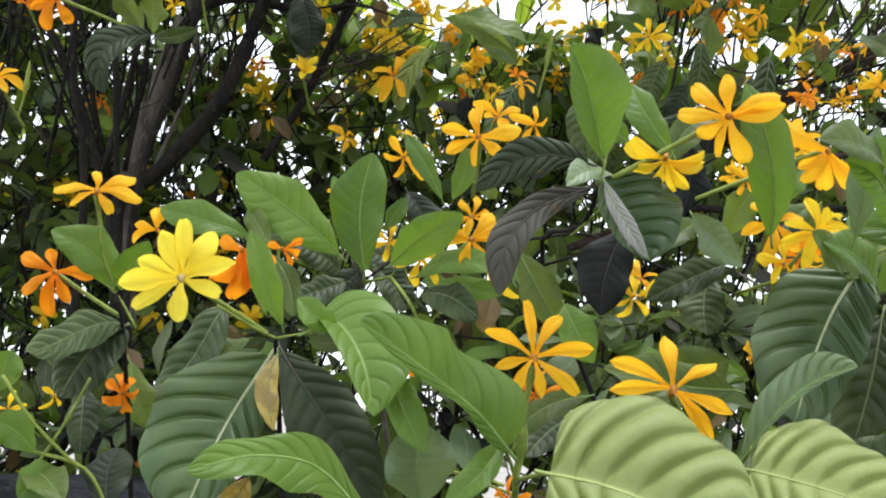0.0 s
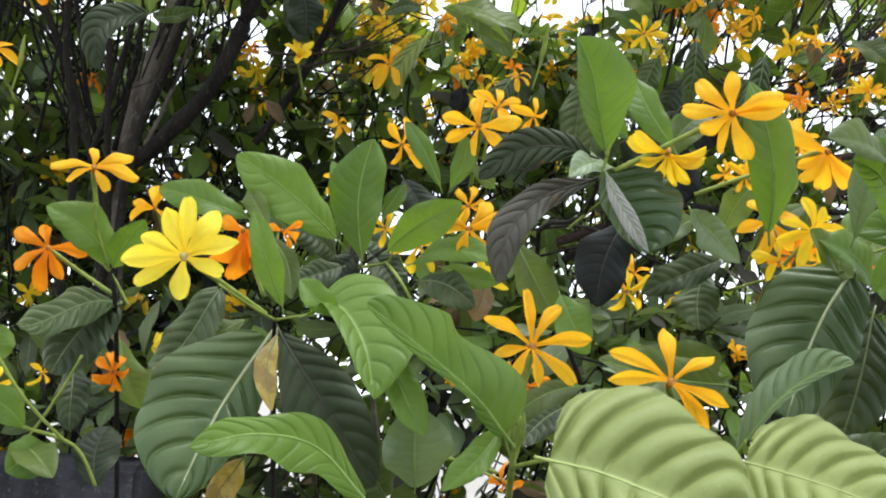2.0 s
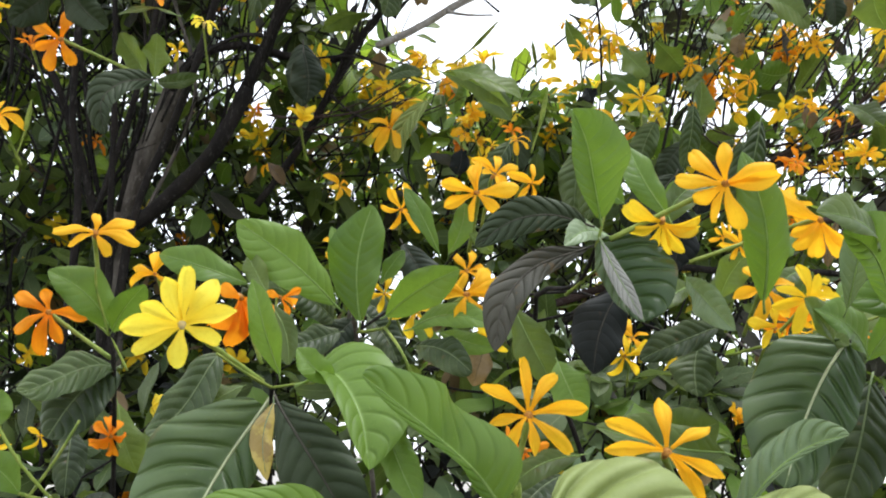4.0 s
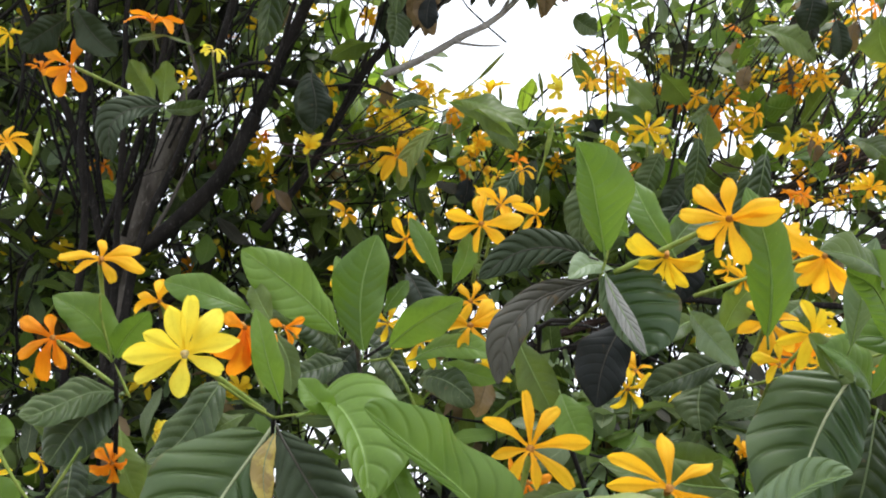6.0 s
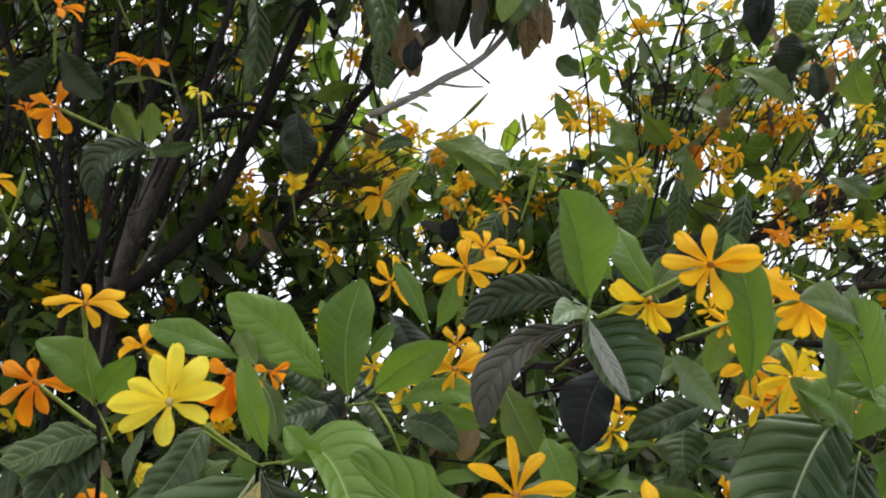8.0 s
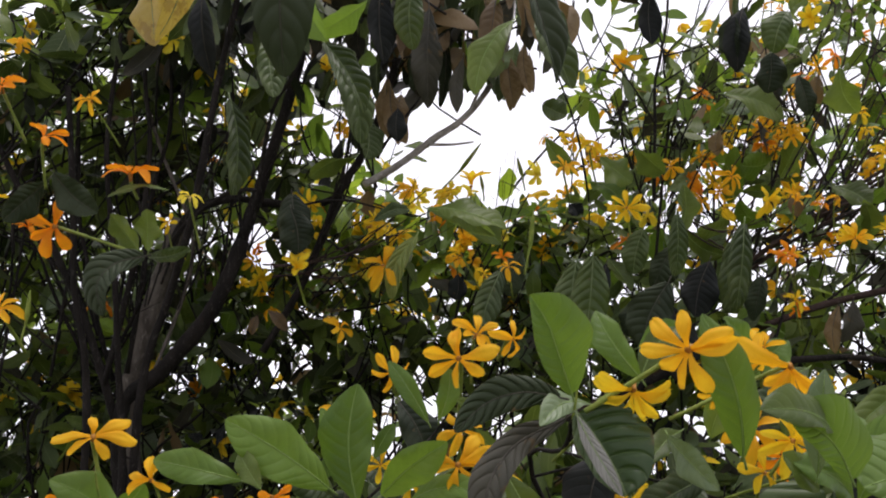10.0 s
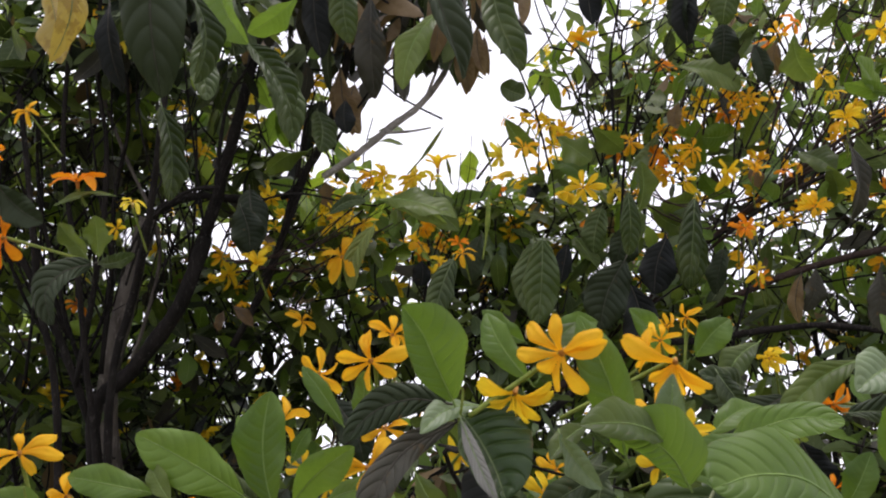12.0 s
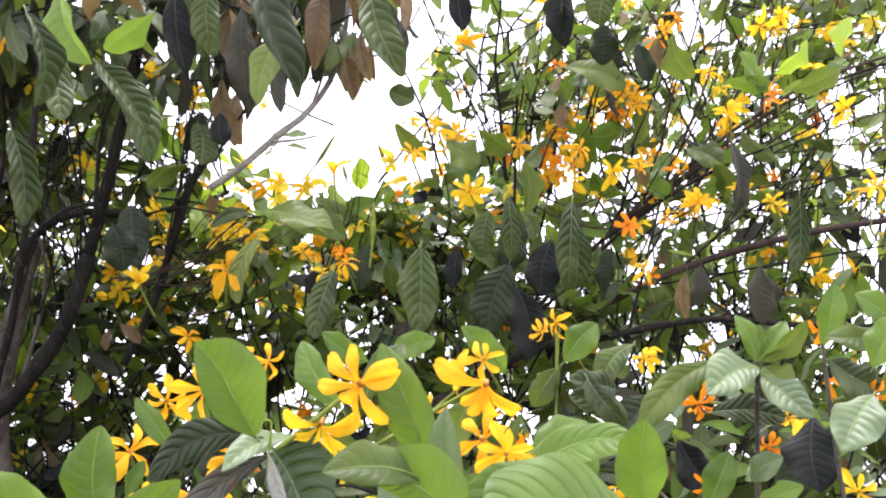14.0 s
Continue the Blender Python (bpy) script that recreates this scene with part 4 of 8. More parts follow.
flower(centre, (-0.026, 1.121, 1.633), (0.217, -0.757, -0.616), 0.0275, 5, "orange", 0.30, -0.30, stalk=(-0.026, 1.189, 1.633))
flower(centre, (0.133, 1.227, 1.606), (-0.285, -0.935, -0.209), 0.0357, 6, "orange", 0.30, 0.10, stalk=(0.157, 1.304, 1.586))
bud(centre, (0.067, 0.701, 1.540), (0.072, 0.694, 1.579), 0.0032)
leaf(centre, (-0.030, 0.993, 1.484), (-0.054, 0.933, 1.545), (0.506, -0.700, -0.504), 0.050, "dark", 0.05, 0.30)
leaf(centre, (-0.040, 1.197, 1.758), (-0.097, 1.174, 1.777), (0.100, -0.880, 0.460), 0.045, "dark", 0.08, 0.30)
leaf(centre, (-0.087, 1.130, 1.747), (-0.115, 1.125, 1.696), (0.100, -0.880, 0.460), 0.046, "deep", 0.08, 0.30)
leaf(centre, (-0.072, 1.159, 1.753), (-0.032, 1.151, 1.702), (0.100, -0.880, 0.460), 0.046, "dark", 0.08, 0.30)
leaf(centre, (-0.039, 1.220, 1.861), (-0.002, 1.221, 1.779), (0.100, -0.880, 0.460), 0.055, "deep", 0.08, 0.30)

# ---- gardenia shoot with a lemon yellow flower and drooping dark leaves ----
left = plant_thing("flowering_shrub", (0, 0, 0), "gardenia shoot with a lemon yellow flower and drooping dark leaves", "shrub", "gardenia shoots")
branch(left, [(-0.156, 1.320, 1.033), (-0.143, 0.993, 1.484), (-0.126, 0.808, 1.622), (-0.122, 0.775, 1.639)], 0.0033, 0.0014, BARK, "branch")
foot(left, (-0.156, 1.320, 1.033), 0.0033, (0.03, 0.15), BARK)
branch(left, [(-0.122, 0.775, 1.639), (-0.138, 0.744, 1.647), (-0.155, 0.711, 1.658)], 0.0014, 0.0010, STALK, "twig")
branch(left, [(-0.122, 0.775, 1.639), (-0.100, 0.755, 1.642), (-0.084, 0.734, 1.642)], 0.0011, 0.0009, STALK, "twig")
flower(left, (-0.182, 0.708, 1.677), (0.117, -0.990, -0.074), 0.0425, 9, "lemon", 0.30, 0.24, stalk=(-0.130, 0.775, 1.643), slim=1.05, rays=((160, 0.76), (113, 0.90), (88, 1.00), (58, 0.94), (17, 0.96), (-20, 0.69), (270, 0.71), (215, 0.92), (190, 1.00)))
flower(left, (-0.158, 0.793, 1.713), (0.414, -0.802, -0.430), 0.0329, 7, "orange", 0.20, 0.00, stalk=(-0.138, 0.812, 1.660), slim=1.1, rays=((275, 1.40), (250, 1.14), (-20, 1.06), (-45, 1.00), (20, 0.66), (160, 0.57), (-70, 1.14)))
flower(left, (-0.271, 0.929, 1.751), (-0.016, -1.000, 0.025), 0.0277, 6, "gold", 0.20, 0.20, stalk=(-0.264, 0.954, 1.720), rays=((100, 0.88), (60, 0.92), (200, 0.96), (165, 0.80), (-30, 0.80)))
flower(left, (-0.136, 0.862, 1.726), (0.562, -0.803, -0.199), 0.0225, 5, "orange", 0.20, 0.10, stalk=(-0.140, 0.867, 1.696), rays=((-12, 1.05), (-60, 0.82), (35, 0.82), (170, 0.59)))
blade(left, [(-0.130, 0.798, 1.625), (-0.154, 0.794, 1.583), (-0.169, 0.780, 1.546), (-0.183, 0.758, 1.497)], (0.10, -0.93, 0.34), 0.0325, 0.0633, "quilt", (0.35, 0.15), 0.75, 1.02)
leaf(left, (-0.119, 0.797, 1.628), (-0.035, 0.776, 1.513), (-0.211, -0.977, 0.032), 0.061, "deep", 0.10, 0.30)
leaf(left, (-0.116, 0.752, 1.626), (-0.111, 0.726, 1.569), (0.233, -0.875, 0.425), 0.019, "yellow", 0.04, 0.25)
leaf(left, (-0.124, 0.839, 1.624), (-0.103, 0.877, 1.576), (0.517, -0.763, -0.389), 0.023, "brown", 0.04, 0.30)
blade(left, [(-0.036, 0.653, 1.518), (-0.067, 0.638, 1.549), (-0.101, 0.606, 1.557), (-0.134, 0.577, 1.549)], (0.15, -0.75, 0.64), 0.0218, 0.0168, "fresh", (0.1, 0.55), 0.6, 0.9, 0.30)
leaf(left, (-0.114, 0.753, 1.649), (-0.135, 0.722, 1.717), (0.555, -0.807, -0.200), 0.025, "fresh", 0.06, 0.40)
leaf(left, (-0.197, 0.911, 1.674), (-0.246, 0.883, 1.595), (-0.007, -0.940, 0.340), 0.049, "dark", 0.14, 0.30, droop=0.5)
leaf(left, (-0.179, 0.920, 1.746), (-0.267, 0.916, 1.771), (0.107, -0.970, 0.219), 0.037, "fresh", 0.10, 0.30)
leaf(left, (-0.155, 0.901, 1.736), (-0.181, 0.915, 1.776), (-0.089, -0.960, 0.266), 0.024, "mid", 0.05, 0.30)
leaf(left, (-0.144, 0.853, 1.719), (-0.118, 0.832, 1.662), (-0.029, -0.942, 0.336), 0.025, "mid", 0.05, 0.30)
leaf(left, (-0.172, 0.916, 1.647), (-0.204, 0.899, 1.624), (-0.022, -0.797, 0.604), 0.028, "mid", 0.10, 0.30)

blade(left, [(-0.148, 0.834, 1.525), (-0.155, 0.836, 1.514), (-0.166, 0.839, 1.497), (-0.173, 0.843, 1.471)], (0.2, -0.9, 0.3), 0.016, 0.013, "yellow", (0.5, 0.5), 0.4, 1.0, 0.3)

# ---- slender gardenia shoot with orange flowers beside the tree ----
farleft = plant_thing("flowering_shrub", (0, 0, 0), "slender gardenia shoot with orange flowers beside the tree", "shrub", "gardenia shoots")
branch(farleft, [(-0.469, 1.756, 0.839), (-0.391, 1.303, 1.444), (-0.351, 1.097, 1.653), (-0.351, 1.059, 1.701)], 0.0038, 0.0020, BARK, "branch")
foot(farleft, (-0.469, 1.756, 0.839), 0.0038, (0.03, 0.15), BARK)
branch(farleft, [(-0.351, 1.059, 1.701), (-0.365, 1.041, 1.748), (-0.365, 1.027, 1.771)], 0.0016, 0.0012, STALK, "twig")
branch(farleft, [(-0.331, 1.075, 1.665), (-0.354, 1.068, 1.702), (-0.380, 1.066, 1.720)], 0.0016, 0.0013, STALK, "twig")
branch(farleft, [(-0.415, 1.036, 1.529), (-0.361, 1.039, 1.513), (-0.336, 1.045, 1.472)], 0.0021, 0.0018, STALK, "twig")
branch(farleft, [(-0.441, 1.003, 1.607), (-0.407, 1.011, 1.559), (-0.367, 1.039, 1.513)], 0.0020, 0.0018, STALK, "twig")
branch(farleft, [(-0.414, 1.039, 1.511), (-0.380, 1.030, 1.565), (-0.358, 1.023, 1.607)], 0.0018, 0.0015, STALK, "twig")
flower(farleft, (-0.368, 1.021, 1.808), (0.350, -0.909, 0.228), 0.0441, 6, "gold", 0.25, 0.12, stalk=(-0.367, 1.049, 1.759), rays=((92, 0.50), (25, 0.92), (-7, 1.03), (-58, 0.64), (222, 0.72), (183, 0.97)))
flower(farleft, (-0.431, 1.085, 1.726), (0.179, -0.981, 0.079), 0.0450, 6, "orange", 0.50, -0.10, stalk=(-0.357, 1.093, 1.679), rays=((157, 0.97), (110, 0.57), (-5, 1.00), (-60, 0.83), (262, 1.06), (213, 1.00)))
flower(farleft, (-0.363, 1.147, 1.593), (0.407, -0.868, -0.283), 0.0373, 6, "orange", 0.20, -0.70, stalk=(-0.373, 1.220, 1.578), slim=1.1, rays=((100, 0.79), (62, 0.89), (150, 0.68), (250, 1.04), (282, 1.14), (222, 0.96), (-20, 0.89)))
flower(farleft, (-0.477, 1.229, 1.587), (0.729, -0.682, -0.057), 0.0214, 5, "yellow", 0.20, 0.20, stalk=(-0.504, 1.293, 1.560))
flower(farleft, (-0.534, 1.232, 1.568), (0.006, -0.994, 0.112), 0.0243, 5, "yellow", 0.20, 0.20, stalk=(-0.524, 1.311, 1.532))
leaf(farleft, (-0.354, 1.067, 1.711), (-0.411, 1.018, 1.763), (0.542, -0.821, -0.180), 0.052, "fresh", 0.10, 0.30)
leaf(farleft, (-0.351, 1.067, 1.708), (-0.308, 1.020, 1.753), (-0.086, -0.721, -0.688), 0.037, "fresh", 0.05, 0.30)
leaf(farleft, (-0.353, 1.094, 1.669), (-0.426, 1.019, 1.633), (0.280, -0.625, 0.729), 0.054, "dark", 0.16, 0.30, droop=0.5)
leaf(farleft, (-0.352, 1.095, 1.666), (-0.399, 1.046, 1.588), (0.226, -0.884, 0.410), 0.069, "dark", 0.08, 0.30, droop=0.5)
leaf(farleft, (-0.401, 1.126, 1.595), (-0.386, 1.087, 1.527), (0.128, -0.846, 0.518), 0.039, "dark", 0.08, 0.30)
leaf(farleft, (-0.415, 1.036, 1.529), (-0.454, 1.010, 1.563), (0.667, -0.710, 0.225), 0.044, "fresh", 0.08, 0.40)
leaf(farleft, (-0.385, 1.039, 1.512), (-0.413, 1.002, 1.486), (0.402, -0.726, 0.558), 0.050, "fresh", 0.08, 0.40)
leaf(farleft, (-0.414, 1.039, 1.511), (-0.360, 0.982, 1.489), (-0.181, -0.498, 0.848), 0.043, "mid", 0.08, 0.40)
leaf(farleft, (-0.453, 1.025, 1.592), (-0.442, 1.019, 1.634), (0.039, -0.985, -0.170), 0.044, "fresh", 0.08, 0.40)
leaf(farleft, (-0.382, 1.222, 1.632), (-0.351, 1.235, 1.549), (0.596, -0.798, 0.091), 0.046, "mid", 0.08, 0.30)
leaf(farleft, (-0.353, 1.097, 1.466), (-0.360, 1.137, 1.532), (-0.032, -0.854, 0.519), 0.054, "deep", 0.08, 0.30)

# ---- many-stemmed gardenia tree with dark limbs and hanging leaves ----
lefttree = plant_thing("flowering_tree", (0, 0, 0), "many-stemmed gardenia tree with dark limbs and hanging leaves", "tree", "gardenia trees")
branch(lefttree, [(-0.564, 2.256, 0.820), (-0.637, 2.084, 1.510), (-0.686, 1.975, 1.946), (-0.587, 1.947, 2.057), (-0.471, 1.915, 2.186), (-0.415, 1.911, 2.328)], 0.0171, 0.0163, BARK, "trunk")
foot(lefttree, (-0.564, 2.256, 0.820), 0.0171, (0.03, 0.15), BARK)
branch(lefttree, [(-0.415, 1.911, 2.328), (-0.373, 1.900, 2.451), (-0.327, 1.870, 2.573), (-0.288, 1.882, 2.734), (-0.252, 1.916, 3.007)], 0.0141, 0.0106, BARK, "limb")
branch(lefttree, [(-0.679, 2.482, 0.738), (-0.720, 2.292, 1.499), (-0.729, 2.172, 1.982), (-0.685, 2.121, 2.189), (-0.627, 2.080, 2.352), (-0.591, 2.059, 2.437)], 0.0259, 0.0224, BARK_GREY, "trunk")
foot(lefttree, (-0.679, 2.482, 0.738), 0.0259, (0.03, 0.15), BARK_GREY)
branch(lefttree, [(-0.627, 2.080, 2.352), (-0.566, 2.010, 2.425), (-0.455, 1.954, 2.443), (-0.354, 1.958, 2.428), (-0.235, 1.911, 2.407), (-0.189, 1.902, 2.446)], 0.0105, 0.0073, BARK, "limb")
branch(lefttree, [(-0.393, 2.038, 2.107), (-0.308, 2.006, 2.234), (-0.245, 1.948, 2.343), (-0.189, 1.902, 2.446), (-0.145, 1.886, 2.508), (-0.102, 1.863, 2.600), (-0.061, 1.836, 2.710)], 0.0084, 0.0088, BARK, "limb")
branch(lefttree, [(-0.147, 1.903, 2.440), (-0.057, 1.907, 2.495), (0.008, 1.913, 2.546), (0.081, 1.918, 2.598), (0.147, 1.915, 2.681), (0.188, 1.889, 2.775), (0.216, 1.853, 2.908)], 0.0084, 0.0058, BARK_PALE, "limb")
branch(lefttree, [(-0.003, 1.898, 2.528), (0.050, 1.916, 2.533), (0.099, 1.914, 2.536)], 0.0037, 0.0019, BARK_PALE, "twig")
branch(lefttree, [(-0.686, 1.975, 1.946), (-0.743, 1.924, 2.150), (-0.808, 1.885, 2.308), (-0.870, 1.857, 2.419), (-0.933, 1.823, 2.554), (-1.029, 1.829, 2.739)], 0.0091, 0.0055, BARK, "limb")
branch(lefttree, [(-0.710, 2.001, 2.049), (-0.742, 1.969, 2.177), (-0.757, 1.942, 2.283), (-0.782, 1.902, 2.447), (-0.771, 1.854, 2.638)], 0.0060, 0.0038, BARK, "limb")
branch(lefttree, [(-0.697, 2.046, 2.074), (-0.656, 1.994, 2.283), (-0.625, 1.932, 2.447), (-0.574, 1.877, 2.585), (-0.566, 1.842, 2.729)], 0.0062, 0.0039, BARK, "limb")
branch(lefttree, [(-0.656, 2.097, 2.077), (-0.573, 2.049, 2.269), (-0.557, 2.018, 2.395), (-0.613, 1.978, 2.552), (-0.664, 1.936, 2.723)], 0.0046, 0.0040, BARK_GREY, "limb")
branch(lefttree, [(-0.808, 1.885, 2.308), (-0.883, 1.872, 2.361), (-0.960, 1.853, 2.436)], 0.0032, 0.0016, BARK, "twig")
branch(lefttree, [(-0.415, 1.911, 2.328), (-0.419, 1.877, 2.463), (-0.415, 1.820, 2.566), (-0.418, 1.792, 2.681)], 0.0033, 0.0021, BARK, "twig")
branch(lefttree, [(-0.373, 1.900, 2.451), (-0.315, 1.836, 2.503), (-0.252, 1.829, 2.531)], 0.0027, 0.0016, BARK, "twig")
branch(lefttree, [(-0.245, 1.948, 2.343), (-0.161, 1.894, 2.271), (-0.066, 1.892, 2.277)], 0.0028, 0.0016, BARK, "twig")
branch(lefttree, [(-0.296, 1.913, 2.403), (-0.189, 1.816, 2.376), (-0.092, 1.775, 2.335), (-0.019, 1.779, 2.318)], 0.0027, 0.0015, BARK, "twig")
flower(lefttree, (-0.621, 1.445, 2.212), (0.067, -0.948, -0.310), 0.0498, 5, "orange", 0.10, 0.05, stalk=(-0.484, 1.457, 2.163), slim=1.2, rays=((72, 1.00), (150, 0.93), (250, 1.04), (300, 0.85), (205, 0.81)))
flower(lefttree, (-0.509, 1.474, 2.313), (0.05, -0.42, 0.90), 0.0479, 7, "orange", 4.80, 0.10, stalk=(-0.501, 1.496, 2.273), slim=1.1, rays=((10, 1.0), (60, 0.9), (120, 0.9), (175, 1.0), (225, 0.95), (275, 0.9), (320, 1.0)))
flower(lefttree, (-0.379, 1.389, 2.231), (0.164, -0.663, 0.730), 0.0303, 6, "lemon", 1.04, -0.20, stalk=(-0.377, 1.452, 2.165))
flower(lefttree, (-0.446, 1.493, 2.226), (0.469, -0.875, -0.122), 0.0238, 5, "yellow", 4.97, 0.43, stalk=(-0.459, 1.567, 2.202))
flower(lefttree, (-0.691, 1.430, 2.066), (-0.069, -0.887, 0.456), 0.0410, 7, "gold", 1.86, 0.26, stalk=(-0.677, 1.504, 2.013))
flower(lefttree, (-0.796, 1.573, 2.317), (0.618, -0.699, 0.360), 0.0313, 6, "yellow", 5.28, -0.22, stalk=(-0.817, 1.638, 2.269))
flower(lefttree, (-0.774, 1.681, 2.296), (0.123, -0.929, 0.349), 0.0364, 6, "orange", 3.04, -0.14, stalk=(-0.771, 1.758, 2.249))
flower(lefttree, (-0.824, 2.197, 2.278), (0.3, -0.7, 0.6), 0.045, 6, "orange", 0.3, 0.2, stalk=(-0.827, 2.237, 2.218))
flower(lefttree, (-0.277, 1.803, 2.223), (0.063, -0.854, 0.516), 0.0429, 7, "yellow", 5.29, 0.46, stalk=(-0.270, 1.875, 2.168))
flower(lefttree, (-0.101, 1.803, 2.224), (0.594, -0.718, 0.362), 0.0520, 8, "gold", 3.59, 0.09, stalk=(-0.121, 1.868, 2.176))
flower(lefttree, (-0.130, 1.878, 2.336), (0.529, -0.849, -0.020), 0.0452, 7, "yellow", 4.88, -0.26, stalk=(-0.147, 1.950, 2.308))
flower(lefttree, (-0.457, 2.025, 2.573), (0.452, -0.792, 0.410), 0.0445, 7, "yellow", 1.68, 0.18, stalk=(-0.469, 2.094, 2.523))
flower(lefttree, (-0.392, 2.112, 2.221), (-0.143, -0.887, 0.439), 0.0327, 6, "gold", 5.98, -0.12, stalk=(-0.375, 2.187, 2.169))
flower(lefttree, (-0.195, 1.832, 2.105), (0.435, -0.830, 0.348), 0.0350, 6, "gold", 1.66, 0.02, stalk=(-0.206, 1.904, 2.057))
flower(lefttree, (0.096, 2.235, 2.556), (0.225, -0.680, 0.698), 0.0514, 6, "yellow", 3.35, 0.51, stalk=(0.095, 2.299, 2.492))
flower(lefttree, (-0.558, 1.244, 2.282), (0.551, -0.586, 0.595), 0.0391, 6, "orange", 1.37, 0.39, stalk=(-0.576, 1.304, 2.223))
flower(lefttree, (-0.525, 1.320, 2.378), (-0.317, -0.843, 0.435), 0.0241, 6, "gold", 1.07, 0.11, stalk=(-0.499, 1.392, 2.327))
flower(lefttree, (-0.619, 1.222, 2.356), (-0.013, -0.790, 0.613), 0.0383, 6, "orange", 5.73, 0.36, stalk=(-0.608, 1.292, 2.296))
leaf(lefttree, (-0.289, 1.812, 2.392), (-0.277, 1.795, 2.253), (0.201, -0.970, 0.137), 0.074, "deep", 0.16, 0.38)
blade(lefttree, [(-0.461, 1.427, 2.147), (-0.501, 1.411, 2.132), (-0.525, 1.401, 2.096), (-0.518, 1.415, 2.047)], (-0.25, -0.95, -0.08), 0.0268, 0.0303, "deep", (0.3, 0.3), 0.7, 1.0, 0.15)
leaf(lefttree, (-0.479, 1.457, 2.163), (-0.530, 1.441, 2.227), (-0.513, -0.642, -0.569), 0.060, "mid", -0.08, 0.33)
leaf(lefttree, (-0.481, 1.504, 2.182), (-0.481, 1.487, 2.252), (0.949, -0.305, -0.073), 0.070, "mid", -0.08, 0.33)
leaf(lefttree, (-0.460, 1.459, 2.155), (-0.384, 1.409, 2.150), (-0.467, -0.651, -0.599), 0.027, "dark", 0.05, 0.31)
leaf(lefttree, (-0.151, 1.749, 2.441), (-0.251, 1.805, 2.422), (-0.002, -0.312, -0.950), 0.058, "mid", -0.08, 0.64)
leaf(lefttree, (-0.032, 1.789, 2.278), (-0.089, 1.819, 2.159), (-0.099, -0.976, -0.196), 0.042, "soft", 0.16, 0.35)
leaf(lefttree, (-0.002, 1.681, 2.297), (0.122, 1.648, 2.225), (-0.429, -0.833, -0.349), 0.051, "mid", -0.08, 0.69)
leaf(lefttree, (-0.111, 1.733, 2.298), (-0.041, 1.775, 2.333), (0.506, -0.861, 0.050), 0.031, "dark", 0.10, 0.45)
leaf(lefttree, (-0.131, 1.776, 2.538), (-0.128, 1.750, 2.437), (0.551, -0.803, 0.227), 0.067, "dark", 0.05, 0.35)
leaf(lefttree, (-0.136, 1.859, 2.411), (-0.132, 1.873, 2.354), (-0.727, -0.652, -0.215), 0.057, "brown", -0.08, 0.28)
blade(lefttree, [(-0.451, 1.481, 2.284), (-0.482, 1.470, 2.288), (-0.509, 1.454, 2.276), (-0.532, 1.438, 2.258)], (0.05, -0.55, 0.83), 0.018, 0.018, "mid", (0.2, 0.2), 0.6, 1.0)
leaf(lefttree, (-0.599, 1.377, 2.279), (-0.531, 1.393, 2.214), (-0.034, -0.961, -0.275), 0.064, "deep", -0.08, 0.62)
leaf(lefttree, (-0.607, 1.379, 2.270), (-0.661, 1.347, 2.192), (0.843, -0.239, -0.483), 0.058, "deep", 0.05, 0.31)
leaf(lefttree, (-0.054, 1.810, 2.608), (-0.062, 1.789, 2.484), (0.254, -0.957, 0.143), 0.050, "brown", 0.10, 0.42)
leaf(lefttree, (0.138, 0.953, 2.370), (0.178, 0.968, 2.194), (0.450, -0.880, 0.100), 0.066, "deep", 0.12, 0.55)
leaf(lefttree, (0.018, 1.548, 2.653), (0.009, 1.600, 2.472), (0.250, -0.960, 0.050), 0.062, "purple", 0.08, 0.30)
leaf(lefttree, (0.149, 1.239, 2.435), (0.084, 1.232, 2.310), (-0.350, -0.930, 0.100), 0.060, "mid", 0.10, 0.35)
leaf(lefttree, (0.079, 1.594, 2.571), (0.063, 1.622, 2.469), (0.315, -0.902, -0.294), 0.032, "purple", -0.08, 0.28)
leaf(lefttree, (0.258, 1.697, 2.752), (0.300, 1.698, 2.553), (0.105, -0.994, 0.019), 0.091, "dark", 0.05, 0.60)
leaf(lefttree, (0.159, 1.740, 2.792), (0.122, 1.738, 2.610), (0.053, -0.999, 0.001), 0.071, "brown", 0.10, 0.72)
leaf(lefttree, (0.205, 1.855, 2.747), (0.185, 1.879, 2.659), (0.802, -0.501, -0.325), 0.080, "pale", 0.05, 0.38)
leaf(lefttree, (0.217, 1.912, 2.726), (0.184, 1.895, 2.600), (0.070, -0.991, 0.118), 0.059, "brown", 0.16, 0.62)
leaf(lefttree, (0.238, 1.907, 2.742), (0.238, 1.883, 2.639), (-0.101, -0.968, 0.229), 0.031, "brown", 0.05, 0.68)
leaf(lefttree, (0.140, 1.823, 2.871), (0.161, 1.856, 2.747), (0.161, -0.961, -0.227), 0.064, "brown", 0.10, 0.33)
leaf(lefttree, (-0.156, 1.153, 2.497), (-0.119, 1.138, 2.357), (-0.613, -0.786, -0.076), 0.083, "fresh", 0.16, 0.67)
leaf(lefttree, (-0.079, 1.300, 2.522), (-0.162, 1.315, 2.474), (0.443, -0.282, -0.851), 0.051, "fresh", 0.16, 0.30)
leaf(lefttree, (-0.237, 1.314, 2.484), (-0.224, 1.295, 2.358), (0.518, -0.837, 0.175), 0.050, "dark", -0.08, 0.36)
leaf(lefttree, (-0.134, 1.279, 2.414), (-0.086, 1.266, 2.263), (0.316, -0.931, 0.180), 0.057, "dark", 0.05, 0.44)
